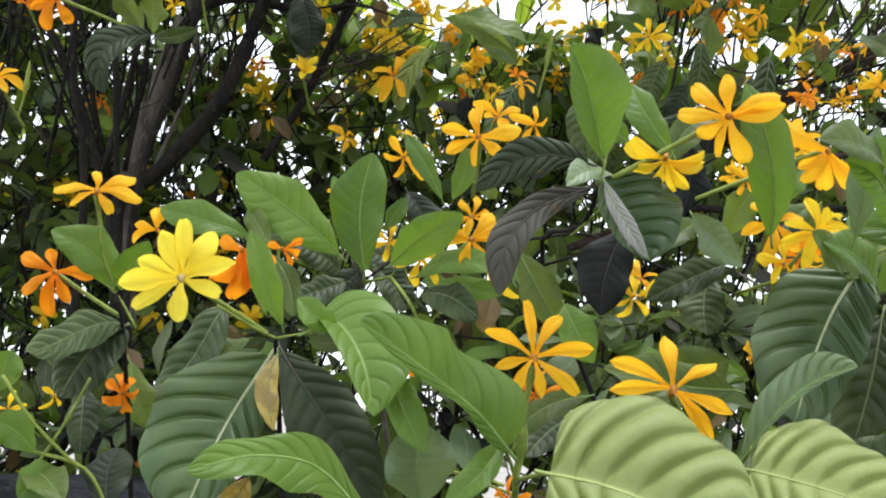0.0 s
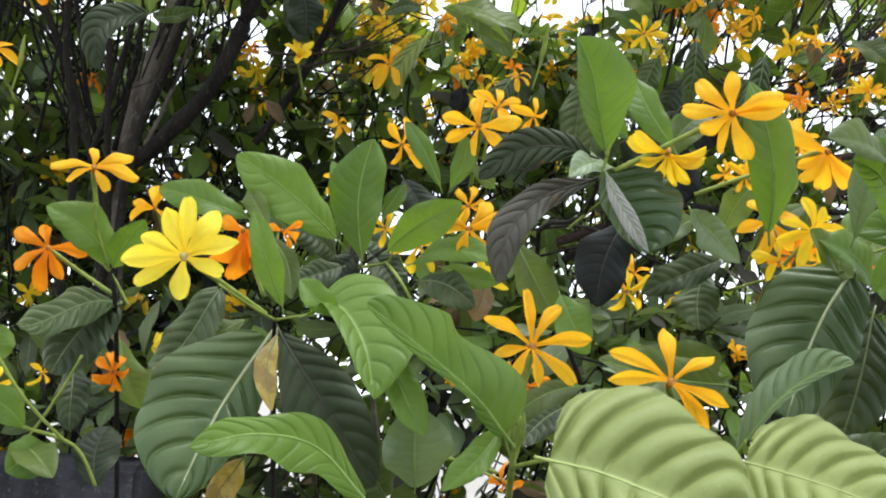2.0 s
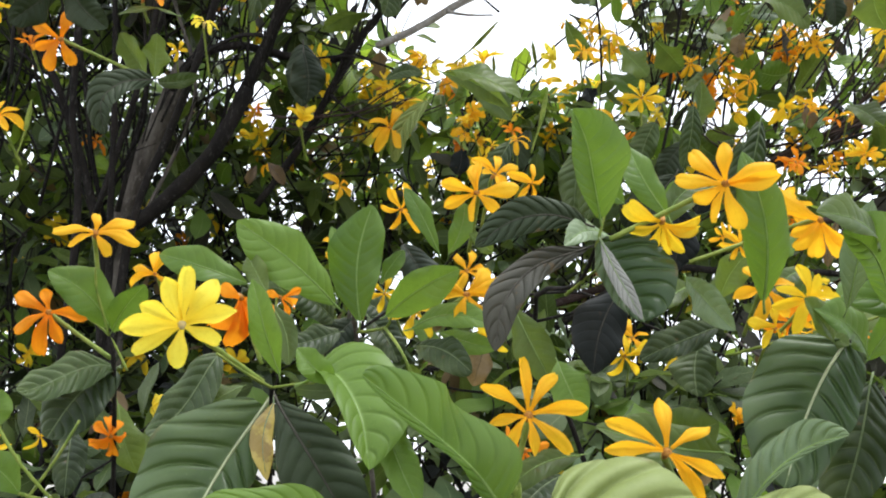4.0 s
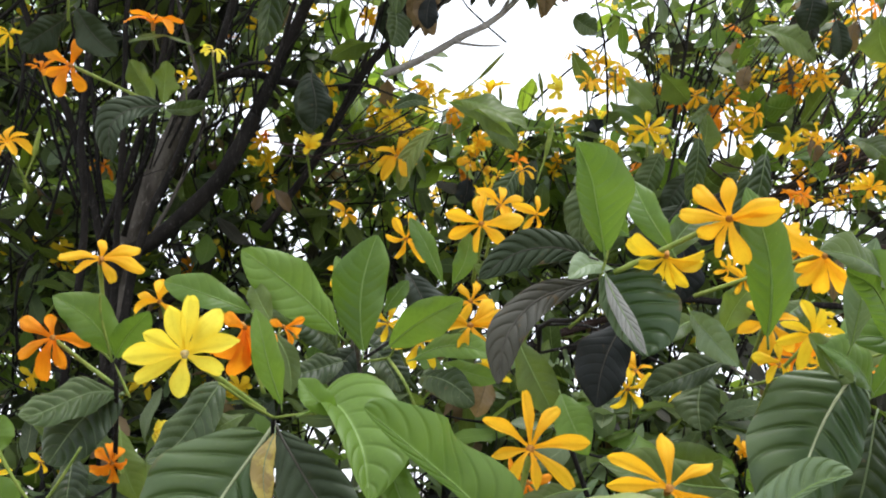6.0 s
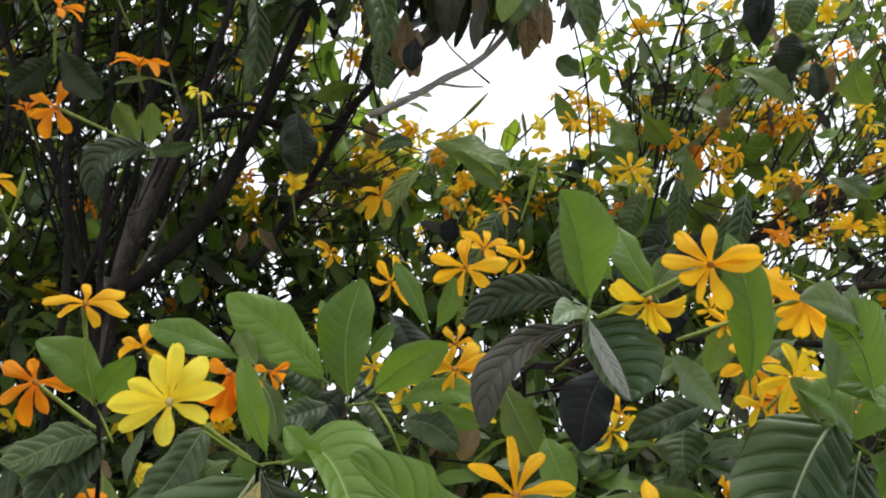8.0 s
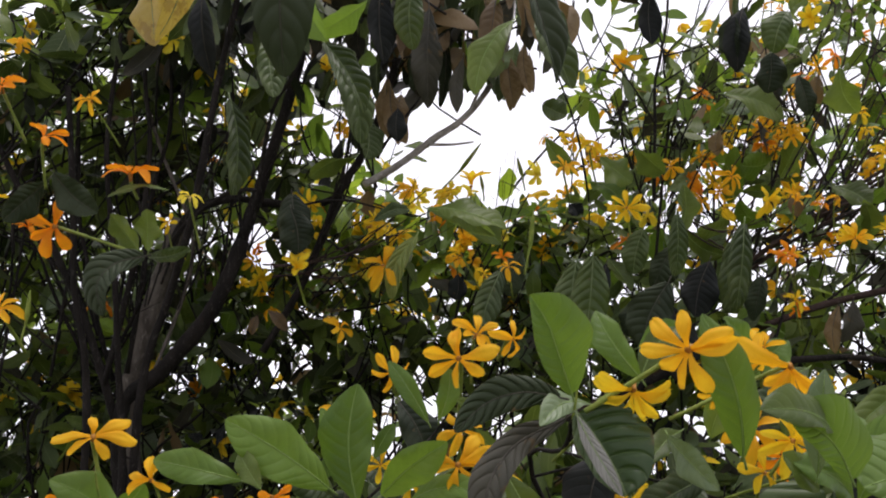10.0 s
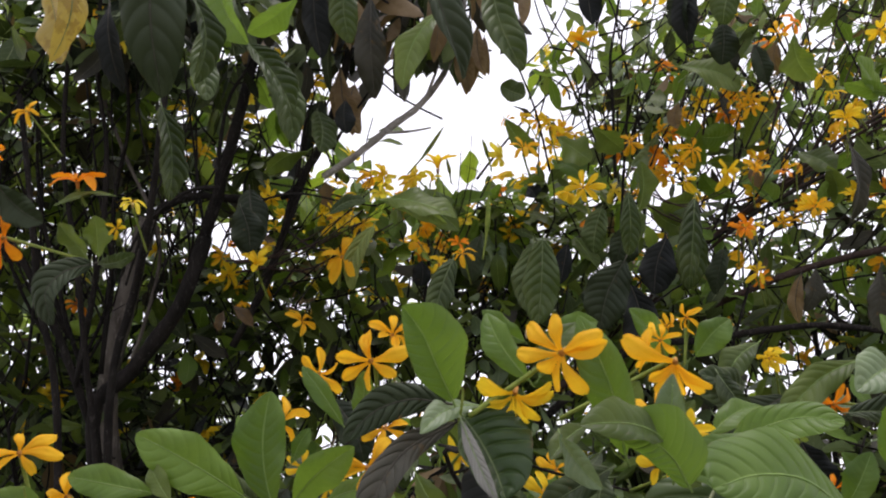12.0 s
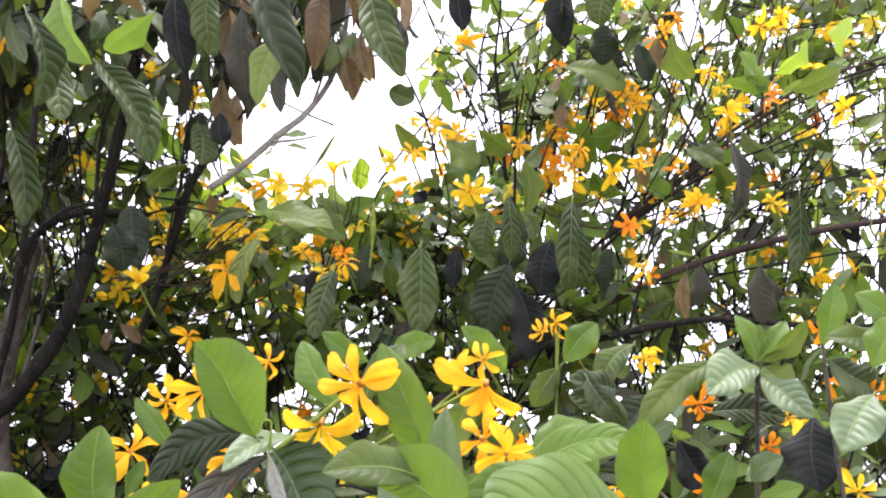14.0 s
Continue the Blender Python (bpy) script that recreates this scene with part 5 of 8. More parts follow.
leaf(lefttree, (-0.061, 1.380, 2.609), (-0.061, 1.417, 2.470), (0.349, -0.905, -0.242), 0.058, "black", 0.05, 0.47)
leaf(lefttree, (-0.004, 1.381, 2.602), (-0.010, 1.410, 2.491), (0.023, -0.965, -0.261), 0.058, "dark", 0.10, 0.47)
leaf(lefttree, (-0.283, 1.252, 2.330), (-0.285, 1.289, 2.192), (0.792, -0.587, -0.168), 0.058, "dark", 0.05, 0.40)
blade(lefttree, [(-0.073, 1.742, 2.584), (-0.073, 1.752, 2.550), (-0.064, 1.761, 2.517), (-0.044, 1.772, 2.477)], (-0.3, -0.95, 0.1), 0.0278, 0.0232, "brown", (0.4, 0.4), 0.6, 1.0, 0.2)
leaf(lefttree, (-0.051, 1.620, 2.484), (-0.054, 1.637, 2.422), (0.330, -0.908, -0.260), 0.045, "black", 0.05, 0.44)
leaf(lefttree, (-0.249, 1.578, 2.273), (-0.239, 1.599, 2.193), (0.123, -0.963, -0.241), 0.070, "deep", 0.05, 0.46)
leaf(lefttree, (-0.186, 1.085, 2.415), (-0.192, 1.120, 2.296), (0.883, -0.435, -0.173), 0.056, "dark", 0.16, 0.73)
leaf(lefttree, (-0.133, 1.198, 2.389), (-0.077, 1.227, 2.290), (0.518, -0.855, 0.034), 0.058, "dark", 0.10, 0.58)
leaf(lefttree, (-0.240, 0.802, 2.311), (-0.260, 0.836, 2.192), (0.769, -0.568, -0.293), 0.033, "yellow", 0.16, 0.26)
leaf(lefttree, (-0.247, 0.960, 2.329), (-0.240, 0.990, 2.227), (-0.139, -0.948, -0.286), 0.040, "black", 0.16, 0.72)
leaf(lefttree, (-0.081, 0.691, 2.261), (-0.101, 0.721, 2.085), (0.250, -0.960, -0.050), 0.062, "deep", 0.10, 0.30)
leaf(lefttree, (-0.300, 0.904, 2.338), (-0.294, 0.932, 2.243), (-0.494, -0.826, -0.271), 0.061, "yellow", -0.08, 0.35)
bud(lefttree, (-0.660, 1.443, 2.014), (-0.641, 1.422, 2.098), 0.0045)
branch(lefttree, [(0.091, 1.916, 2.606), (0.126, 1.897, 2.675), (0.158, 1.874, 2.757)], 0.0038, 0.0019, BARK_PALE, "twig")
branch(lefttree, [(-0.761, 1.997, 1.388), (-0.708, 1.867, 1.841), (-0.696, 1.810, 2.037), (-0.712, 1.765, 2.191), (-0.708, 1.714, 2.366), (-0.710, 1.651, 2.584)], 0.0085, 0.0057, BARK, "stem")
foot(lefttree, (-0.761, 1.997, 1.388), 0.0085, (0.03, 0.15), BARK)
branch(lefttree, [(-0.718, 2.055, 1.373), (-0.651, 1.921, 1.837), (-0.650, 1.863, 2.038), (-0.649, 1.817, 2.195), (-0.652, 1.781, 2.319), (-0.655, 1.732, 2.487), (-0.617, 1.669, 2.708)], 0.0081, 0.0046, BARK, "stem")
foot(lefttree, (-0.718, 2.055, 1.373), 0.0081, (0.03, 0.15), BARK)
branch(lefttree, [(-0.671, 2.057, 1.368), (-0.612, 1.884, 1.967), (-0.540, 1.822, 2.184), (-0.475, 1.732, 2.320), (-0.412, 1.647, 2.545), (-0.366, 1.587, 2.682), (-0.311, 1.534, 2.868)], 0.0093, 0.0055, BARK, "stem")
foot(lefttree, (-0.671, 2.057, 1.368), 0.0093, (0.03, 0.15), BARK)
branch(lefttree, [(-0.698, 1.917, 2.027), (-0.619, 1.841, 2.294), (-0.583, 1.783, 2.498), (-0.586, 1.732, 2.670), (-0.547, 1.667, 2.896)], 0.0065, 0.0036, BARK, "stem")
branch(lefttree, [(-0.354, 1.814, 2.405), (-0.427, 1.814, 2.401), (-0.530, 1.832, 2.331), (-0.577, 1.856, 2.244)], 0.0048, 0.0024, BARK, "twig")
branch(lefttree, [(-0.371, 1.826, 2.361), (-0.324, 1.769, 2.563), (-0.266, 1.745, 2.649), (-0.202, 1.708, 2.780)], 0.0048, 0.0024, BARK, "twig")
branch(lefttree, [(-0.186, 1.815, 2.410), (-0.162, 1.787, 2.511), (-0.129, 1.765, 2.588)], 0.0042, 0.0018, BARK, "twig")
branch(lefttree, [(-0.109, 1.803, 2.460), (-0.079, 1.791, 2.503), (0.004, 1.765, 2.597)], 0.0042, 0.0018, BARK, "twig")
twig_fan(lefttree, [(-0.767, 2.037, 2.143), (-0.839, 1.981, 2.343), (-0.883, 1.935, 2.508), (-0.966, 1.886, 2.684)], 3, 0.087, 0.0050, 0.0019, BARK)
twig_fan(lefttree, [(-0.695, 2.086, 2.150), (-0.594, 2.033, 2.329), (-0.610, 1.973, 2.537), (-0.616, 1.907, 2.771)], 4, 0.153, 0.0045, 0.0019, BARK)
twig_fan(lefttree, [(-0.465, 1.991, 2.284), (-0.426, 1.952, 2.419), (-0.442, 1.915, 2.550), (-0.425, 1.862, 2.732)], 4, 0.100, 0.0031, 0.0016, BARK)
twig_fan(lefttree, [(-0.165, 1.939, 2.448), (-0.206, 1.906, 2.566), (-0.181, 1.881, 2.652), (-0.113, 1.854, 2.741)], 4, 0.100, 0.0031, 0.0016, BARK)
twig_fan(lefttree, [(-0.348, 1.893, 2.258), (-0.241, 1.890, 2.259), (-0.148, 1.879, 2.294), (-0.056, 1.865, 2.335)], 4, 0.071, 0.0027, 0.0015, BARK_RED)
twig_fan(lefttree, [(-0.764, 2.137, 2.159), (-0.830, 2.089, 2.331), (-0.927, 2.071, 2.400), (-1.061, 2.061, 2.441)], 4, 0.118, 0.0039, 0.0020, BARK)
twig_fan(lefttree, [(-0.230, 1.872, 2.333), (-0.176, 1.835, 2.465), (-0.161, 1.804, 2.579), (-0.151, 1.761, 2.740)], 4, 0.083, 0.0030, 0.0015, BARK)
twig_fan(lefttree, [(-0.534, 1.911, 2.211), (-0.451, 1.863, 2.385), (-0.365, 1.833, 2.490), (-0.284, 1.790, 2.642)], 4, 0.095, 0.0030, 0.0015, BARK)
flower(lefttree, (0.084, 2.068, 2.468), (0.435, -0.712, 0.551), 0.0308, 6, "lemon", 1.18, 0.47, stalk=(0.073, 2.133, 2.410), slim=1.3)
flower(lefttree, (0.039, 2.106, 2.479), (-0.143, -0.857, 0.496), 0.0395, 6, "yellow", 3.52, 0.10, stalk=(0.056, 2.179, 2.424), slim=1.3)
flower(lefttree, (0.046, 2.093, 2.488), (-0.538, -0.843, -0.027), 0.0312, 6, "lemon", 0.34, 0.48, stalk=(0.082, 2.165, 2.459), slim=1.3)
flower(lefttree, (0.164, 2.128, 2.304), (-0.337, -0.825, 0.454), 0.0269, 7, "gold", 2.72, 0.21, stalk=(0.191, 2.200, 2.251), slim=1.3)
flower(lefttree, (0.069, 1.991, 2.342), (-0.689, -0.717, -0.107), 0.0280, 7, "gold", 1.51, -0.04, stalk=(0.114, 2.057, 2.317), slim=1.3)
flower(lefttree, (0.060, 2.033, 2.339), (0.261, -0.901, 0.346), 0.0298, 7, "gold", 2.18, -0.35, stalk=(0.057, 2.109, 2.292), slim=1.3)
flower(lefttree, (0.094, 2.014, 2.233), (0.142, -0.624, -0.769), 0.0342, 6, "yellow", 4.33, -0.19, stalk=(0.096, 2.075, 2.241), slim=1.3)
flower(lefttree, (0.052, 1.997, 2.289), (0.191, -0.887, 0.421), 0.0329, 7, "gold", 4.96, -0.04, stalk=(0.053, 2.071, 2.237), slim=1.3)
flower(lefttree, (0.087, 2.134, 2.318), (0.174, -0.884, -0.433), 0.0270, 7, "gold", 4.39, 0.45, stalk=(0.088, 2.208, 2.310), slim=1.3)
flower(lefttree, (0.075, 1.992, 2.338), (0.235, -0.784, -0.574), 0.0305, 6, "gold", 2.72, 0.50, stalk=(0.073, 2.061, 2.337), slim=1.3)
flower(lefttree, (0.157, 2.041, 2.351), (0.051, -0.933, 0.356), 0.0326, 6, "lemon", 5.41, -0.39, stalk=(0.164, 2.117, 2.304), slim=1.3)
flower(lefttree, (-0.120, 1.991, 2.371), (0.471, -0.882, -0.013), 0.0396, 6, "yellow", 4.69, 0.37, stalk=(-0.134, 2.065, 2.342), slim=1.3)
flower(lefttree, (-0.187, 2.106, 2.303), (-0.152, -0.891, 0.427), 0.0386, 5, "lemon", 1.69, -0.01, stalk=(-0.169, 2.180, 2.252), slim=1.3)
flower(lefttree, (-0.130, 2.006, 2.392), (0.366, -0.663, -0.653), 0.0400, 6, "yellow", 4.64, -0.17, stalk=(-0.139, 2.069, 2.395), slim=1.3)
flower(lefttree, (-0.158, 2.065, 2.301), (0.163, -0.940, 0.300), 0.0366, 6, "lemon", 5.63, -0.09, stalk=(-0.156, 2.142, 2.256), slim=1.3)
flower(lefttree, (-0.141, 2.106, 2.370), (-0.403, -0.899, -0.170), 0.0349, 6, "lemon", 1.00, 0.34, stalk=(-0.110, 2.181, 2.349), slim=1.3)
flower(lefttree, (-0.259, 2.013, 2.401), (-0.528, -0.503, -0.684), 0.0324, 7, "yellow", 3.10, 0.44, stalk=(-0.223, 2.068, 2.406), slim=1.3)
flower(lefttree, (-0.309, 2.061, 2.343), (0.475, -0.849, 0.231), 0.0276, 5, "yellow", 3.90, -0.28, stalk=(-0.323, 2.134, 2.301), slim=1.3)
flower(lefttree, (-0.265, 1.906, 2.407), (0.462, -0.875, -0.143), 0.0285, 6, "yellow", 1.90, -0.32, stalk=(-0.278, 1.980, 2.384), slim=1.3)
flower(lefttree, (-0.275, 1.984, 2.359), (0.291, -0.760, 0.581), 0.0280, 5, "yellow", 0.00, -0.09, stalk=(-0.280, 2.052, 2.300), slim=1.3)
flower(lefttree, (-0.194, 1.917, 2.578), (-0.209, -0.895, -0.393), 0.0305, 6, "gold", 1.77, 0.01, stalk=(-0.173, 1.992, 2.568), slim=1.3)
flower(lefttree, (-0.171, 1.934, 2.660), (-0.085, -0.970, -0.226), 0.0233, 7, "yellow", 2.30, -0.02, stalk=(-0.156, 2.013, 2.641), slim=1.3)
flower(lefttree, (-0.181, 1.901, 2.597), (0.592, -0.803, 0.068), 0.0304, 5, "yellow", 3.69, -0.36, stalk=(-0.200, 1.971, 2.563), slim=1.3)
flower(lefttree, (-0.201, 1.919, 2.709), (0.045, -0.760, 0.649), 0.0272, 6, "yellow", 2.28, 0.46, stalk=(-0.194, 1.987, 2.647), slim=1.3)
flower(lefttree, (-0.159, 1.910, 2.670), (-0.144, -0.989, -0.027), 0.0334, 7, "yellow", 5.91, -0.01, stalk=(-0.142, 1.990, 2.641), slim=1.3)
flower(lefttree, (-0.060, 2.126, 2.411), (0.038, -0.852, 0.522), 0.0286, 7, "yellow", 4.96, -0.49, stalk=(-0.051, 2.199, 2.355), slim=1.3)
flower(lefttree, (-0.072, 2.174, 2.425), (0.614, -0.757, -0.225), 0.0264, 6, "yellow", 4.11, -0.39, stalk=(-0.092, 2.242, 2.406), slim=1.3)
flower(lefttree, (-0.442, 2.042, 2.269), (-0.100, -0.794, -0.600), 0.0232, 7, "yellow", 1.87, -0.33, stalk=(-0.427, 2.111, 2.269), slim=1.3)
flower(lefttree, (-0.440, 2.132, 2.348), (0.549, -0.835, -0.038), 0.0312, 7, "gold", 4.92, 0.29, stalk=(-0.457, 2.204, 2.320), slim=1.3)
flower(lefttree, (-0.421, 2.106, 2.297), (0.777, -0.628, 0.033), 0.0373, 7, "yellow", 1.32, 0.15, stalk=(-0.449, 2.167, 2.266), slim=1.3)
leaf(lefttree, (0.164, 2.155, 2.284), (0.233, 2.089, 2.230), (-0.286, -0.764, 0.579), 0.062, "pale", 0.06, 0.47)
leaf(lefttree, (-0.006, 2.111, 2.427), (-0.016, 2.056, 2.333), (0.235, -0.847, 0.477), 0.037, "fresh", 0.06, 0.33)
leaf(lefttree, (-0.076, 2.139, 2.333), (-0.035, 2.084, 2.241), (-0.628, -0.758, 0.176), 0.048, "pale", 0.06, 0.27)
leaf(lefttree, (0.194, 2.137, 2.346), (0.225, 2.090, 2.225), (0.365, -0.833, 0.415), 0.061, "pale", 0.06, 0.56)
leaf(lefttree, (0.110, 2.110, 2.432), (0.224, 2.035, 2.406), (-0.474, -0.825, 0.307), 0.048, "fresh", 0.06, 0.49)
leaf(lefttree, (0.052, 2.100, 2.465), (0.028, 2.049, 2.355), (-0.365, -0.814, 0.453), 0.059, "fresh", 0.06, 0.46)
leaf(lefttree, (0.156, 2.120, 2.401), (0.068, 2.026, 2.432), (0.553, -0.681, -0.480), 0.051, "pale", 0.06, 0.29)
leaf(lefttree, (0.104, 2.144, 2.320), (0.185, 2.051, 2.353), (-0.527, -0.652, -0.545), 0.052, "fresh", 0.06, 0.32)
leaf(lefttree, (0.169, 2.101, 2.463), (0.179, 2.004, 2.507), (0.284, -0.369, -0.885), 0.052, "lime", 0.06, 0.29)
leaf(lefttree, (0.100, 2.094, 2.484), (0.081, 2.048, 2.361), (0.801, -0.590, 0.096), 0.075, "lime", 0.06, 0.56)
leaf(lefttree, (-0.226, 2.095, 2.476), (-0.219, 2.040, 2.380), (0.829, -0.460, 0.319), 0.055, "lime", 0.06, 0.22)
leaf(lefttree, (-0.117, 2.113, 2.417), (-0.157, 2.022, 2.442), (0.516, -0.430, -0.741), 0.043, "fresh", 0.06, 0.45)
leaf(lefttree, (-0.240, 2.063, 2.580), (-0.259, 1.966, 2.624), (0.383, -0.441, -0.812), 0.039, "fresh", 0.06, 0.55)
leaf(lefttree, (-0.270, 2.137, 2.337), (-0.336, 2.058, 2.320), (0.740, -0.534, -0.408), 0.054, "pale", 0.06, 0.30)
leaf(lefttree, (-0.243, 2.127, 2.370), (-0.128, 2.047, 2.359), (-0.380, -0.436, -0.816), 0.053, "pale", 0.06, 0.27)
leaf(lefttree, (-0.304, 2.060, 2.588), (-0.247, 1.960, 2.643), (-0.448, -0.613, -0.650), 0.049, "fresh", 0.06, 0.31)
leaf(lefttree, (-0.303, 2.081, 2.518), (-0.246, 2.031, 2.410), (-0.658, -0.753, 0.004), 0.050, "fresh", 0.06, 0.21)
leaf(lefttree, (-0.286, 2.033, 2.677), (-0.301, 1.935, 2.724), (0.239, -0.447, -0.862), 0.047, "fresh", 0.06, 0.47)
leaf(lefttree, (-0.214, 2.092, 2.485), (-0.290, 2.010, 2.477), (0.683, -0.601, -0.416), 0.039, "fresh", 0.06, 0.41)
leaf(lefttree, (-0.083, 1.813, 2.650), (-0.086, 1.851, 2.524), (-0.289, -0.918, -0.270), 0.057, "brown", 0.06, 0.50)
leaf(lefttree, (0.180, 1.844, 2.719), (0.192, 1.881, 2.597), (0.075, -0.957, -0.281), 0.051, "brown", 0.06, 0.50)
leaf(lefttree, (0.222, 1.858, 2.743), (0.229, 1.872, 2.627), (0.222, -0.969, -0.105), 0.040, "brown", 0.06, 0.50)
leaf(lefttree, (0.128, 1.886, 2.755), (0.121, 1.868, 2.641), (-0.353, -0.921, 0.162), 0.046, "purple", 0.06, 0.50)
leaf(lefttree, (0.047, 1.835, 2.751), (0.027, 1.878, 2.607), (-0.318, -0.919, -0.233), 0.035, "deep", 0.10, 0.60)
leaf(lefttree, (-0.015, 1.837, 2.743), (-0.017, 1.871, 2.632), (-0.320, -0.909, -0.267), 0.061, "deep", 0.06, 0.50)
leaf(lefttree, (-0.126, 1.786, 2.567), (-0.137, 1.813, 2.475), (-0.250, -0.935, -0.252), 0.068, "deep", 0.06, 0.50)
branch(lefttree, [(-0.261, 1.880, 2.429), (-0.138, 1.889, 2.397), (-0.045, 1.900, 2.362), (-0.003, 1.897, 2.372)], 0.0024, 0.0012, BARK, "twig")
branch(lefttree, [(-0.139, 1.980, 2.589), (-0.076, 1.969, 2.633), (-0.013, 1.954, 2.688), (0.039, 1.946, 2.720)], 0.0036, 0.0022, BARK, "twig")
leaf(lefttree, (-0.357, 1.919, 2.171), (-0.318, 1.930, 2.127), (0.332, -0.941, 0.061), 0.033, "brown", 0.10, 0.60)
leaf(lefttree, (-0.380, 1.921, 2.163), (-0.395, 1.931, 2.122), (-0.149, -0.971, -0.189), 0.028, "brown", 0.10, 0.60)
twig_fan(lefttree, [(-0.275, 1.913, 2.194), (-0.187, 1.889, 2.292), (-0.121, 1.870, 2.366), (-0.052, 1.860, 2.405)], 4, 0.083, 0.0024, 0.0010, BARK)
twig_fan(lefttree, [(-0.769, 1.936, 2.102), (-0.836, 1.911, 2.202), (-0.901, 1.892, 2.278), (-0.988, 1.879, 2.330)], 4, 0.107, 0.0024, 0.0010, BARK)
twig_fan(lefttree, [(-0.627, 1.871, 2.154), (-0.625, 1.838, 2.290), (-0.645, 1.807, 2.413), (-0.644, 1.770, 2.559)], 3, 0.116, 0.0023, 0.0009, BARK)

# ---- gardenia tree with reddish limbs and dense yellow blossom ----
righttree = plant_thing("flowering_tree", (0, 0, 0), "gardenia tree with reddish limbs and dense yellow blossom", "tree", "gardenia trees")
branch(righttree, [(0.263, 2.173, 1.940), (0.599, 2.130, 2.075), (0.765, 2.110, 2.135), (0.943, 2.094, 2.182), (1.171, 2.081, 2.209), (1.392, 2.123, 2.227), (1.875, 2.160, 2.244)], 0.0094, 0.0072, BARK_RED, "limb")
branch(righttree, [(0.087, 2.129, 1.735), (0.451, 2.049, 2.003), (0.656, 2.038, 2.025), (0.808, 2.032, 2.035), (0.934, 2.031, 2.030), (1.204, 2.039, 1.977), (1.455, 2.036, 1.968)], 0.0090, 0.0061, BARK, "limb")
branch(righttree, [(-0.271, 2.903, -0.050), (-0.066, 2.548, 0.954), (0.077, 2.232, 1.735), (0.263, 2.173, 1.940)], 0.0197, 0.0118, BARK, "trunk")
branch(righttree, [(0.473, 2.234, 2.083), (0.736, 2.173, 2.288), (0.931, 2.137, 2.409), (1.081, 2.110, 2.495), (1.272, 2.084, 2.577), (1.493, 2.115, 2.637), (1.713, 2.148, 2.687)], 0.0054, 0.0032, BARK_RED, "limb")
branch(righttree, [(0.538, 2.274, 2.123), (0.773, 2.222, 2.297), (0.956, 2.191, 2.395), (1.162, 2.169, 2.463), (1.410, 2.185, 2.574), (1.626, 2.181, 2.573)], 0.0045, 0.0027, BARK_RED, "limb")
branch(righttree, [(0.720, 2.177, 2.276), (0.884, 2.103, 2.346), (1.040, 2.084, 2.403), (1.188, 2.022, 2.430), (1.396, 1.997, 2.505)], 0.0040, 0.0020, BARK, "limb")
branch(righttree, [(0.759, 2.222, 2.298), (0.906, 2.133, 2.425), (0.988, 2.105, 2.521), (1.041, 2.081, 2.607)], 0.0030, 0.0021, BARK, "limb")
branch(righttree, [(0.509, 2.074, 2.290), (0.537, 2.023, 2.478), (0.561, 1.983, 2.628), (0.557, 1.952, 2.743), (0.648, 1.926, 2.833), (0.722, 1.882, 2.989)], 0.0038, 0.0020, BARK, "limb")
branch(righttree, [(0.561, 1.983, 2.628), (0.625, 1.973, 2.657), (0.713, 1.954, 2.722), (0.778, 1.927, 2.816)], 0.0028, 0.0014, BARK, "twig")
branch(righttree, [(0.783, 2.270, 2.309), (0.877, 2.197, 2.575), (0.941, 2.153, 2.733), (0.995, 2.116, 2.865), (1.073, 2.062, 3.063)], 0.0041, 0.0021, BARK, "limb")
branch(righttree, [(0.533, 2.230, 2.481), (0.461, 2.173, 2.699), (0.388, 2.120, 2.903), (0.377, 2.086, 3.030)], 0.0031, 0.0016, BARK, "twig")
branch(righttree, [(0.503, 2.285, 2.663), (0.511, 2.239, 2.836), (0.575, 2.201, 2.972), (0.609, 2.162, 3.113)], 0.0032, 0.0016, BARK, "twig")
branch(righttree, [(0.959, 2.029, 2.033), (0.952, 2.205, 2.153), (1.164, 2.096, 2.153), (1.402, 2.089, 2.160)], 0.0031, 0.0020, BARK, "limb")
branch(righttree, [(0.875, 2.099, 2.166), (1.062, 2.064, 2.281), (1.191, 2.005, 2.299), (1.376, 1.944, 2.319)], 0.0033, 0.0019, BARK, "limb")
branch(righttree, [(0.337, 2.028, 2.091), (0.501, 2.023, 2.094), (0.622, 2.005, 2.151), (0.702, 1.997, 2.177)], 0.0027, 0.0019, BARK, "limb")
flower(righttree, (0.407, 1.827, 2.332), (-0.15, -0.97, -0.15), 0.0430, 8, "yellow", 0.2, 0.12, stalk=(0.418, 1.874, 2.269), slim=0.9, rays=((175, 0.9), (140, 0.9), (92, 0.8), (35, 0.95), (-5, 1.05), (-50, 0.9), (228, 0.9), (265, 0.6)))
flower(righttree, (0.300, 1.946, 2.476), (-0.116, -0.877, 0.465), 0.0412, 7, "gold", 3.72, 0.44, stalk=(0.316, 2.020, 2.423))
flower(righttree, (0.369, 1.982, 2.538), (-0.100, -0.678, 0.728), 0.0371, 8, "yellow", 0.82, 0.04, stalk=(0.384, 2.046, 2.472))
flower(righttree, (0.430, 2.044, 2.537), (0.077, -0.983, 0.164), 0.0315, 8, "yellow", 3.36, 0.04, stalk=(0.436, 2.123, 2.499))
flower(righttree, (0.310, 2.021, 2.587), (-0.568, -0.810, 0.144), 0.0275, 6, "yellow", 0.06, -0.26, stalk=(0.348, 2.092, 2.550))
flower(righttree, (0.279, 2.078, 2.606), (-0.516, -0.764, 0.388), 0.0215, 6, "gold", 2.31, -0.26, stalk=(0.315, 2.146, 2.557))
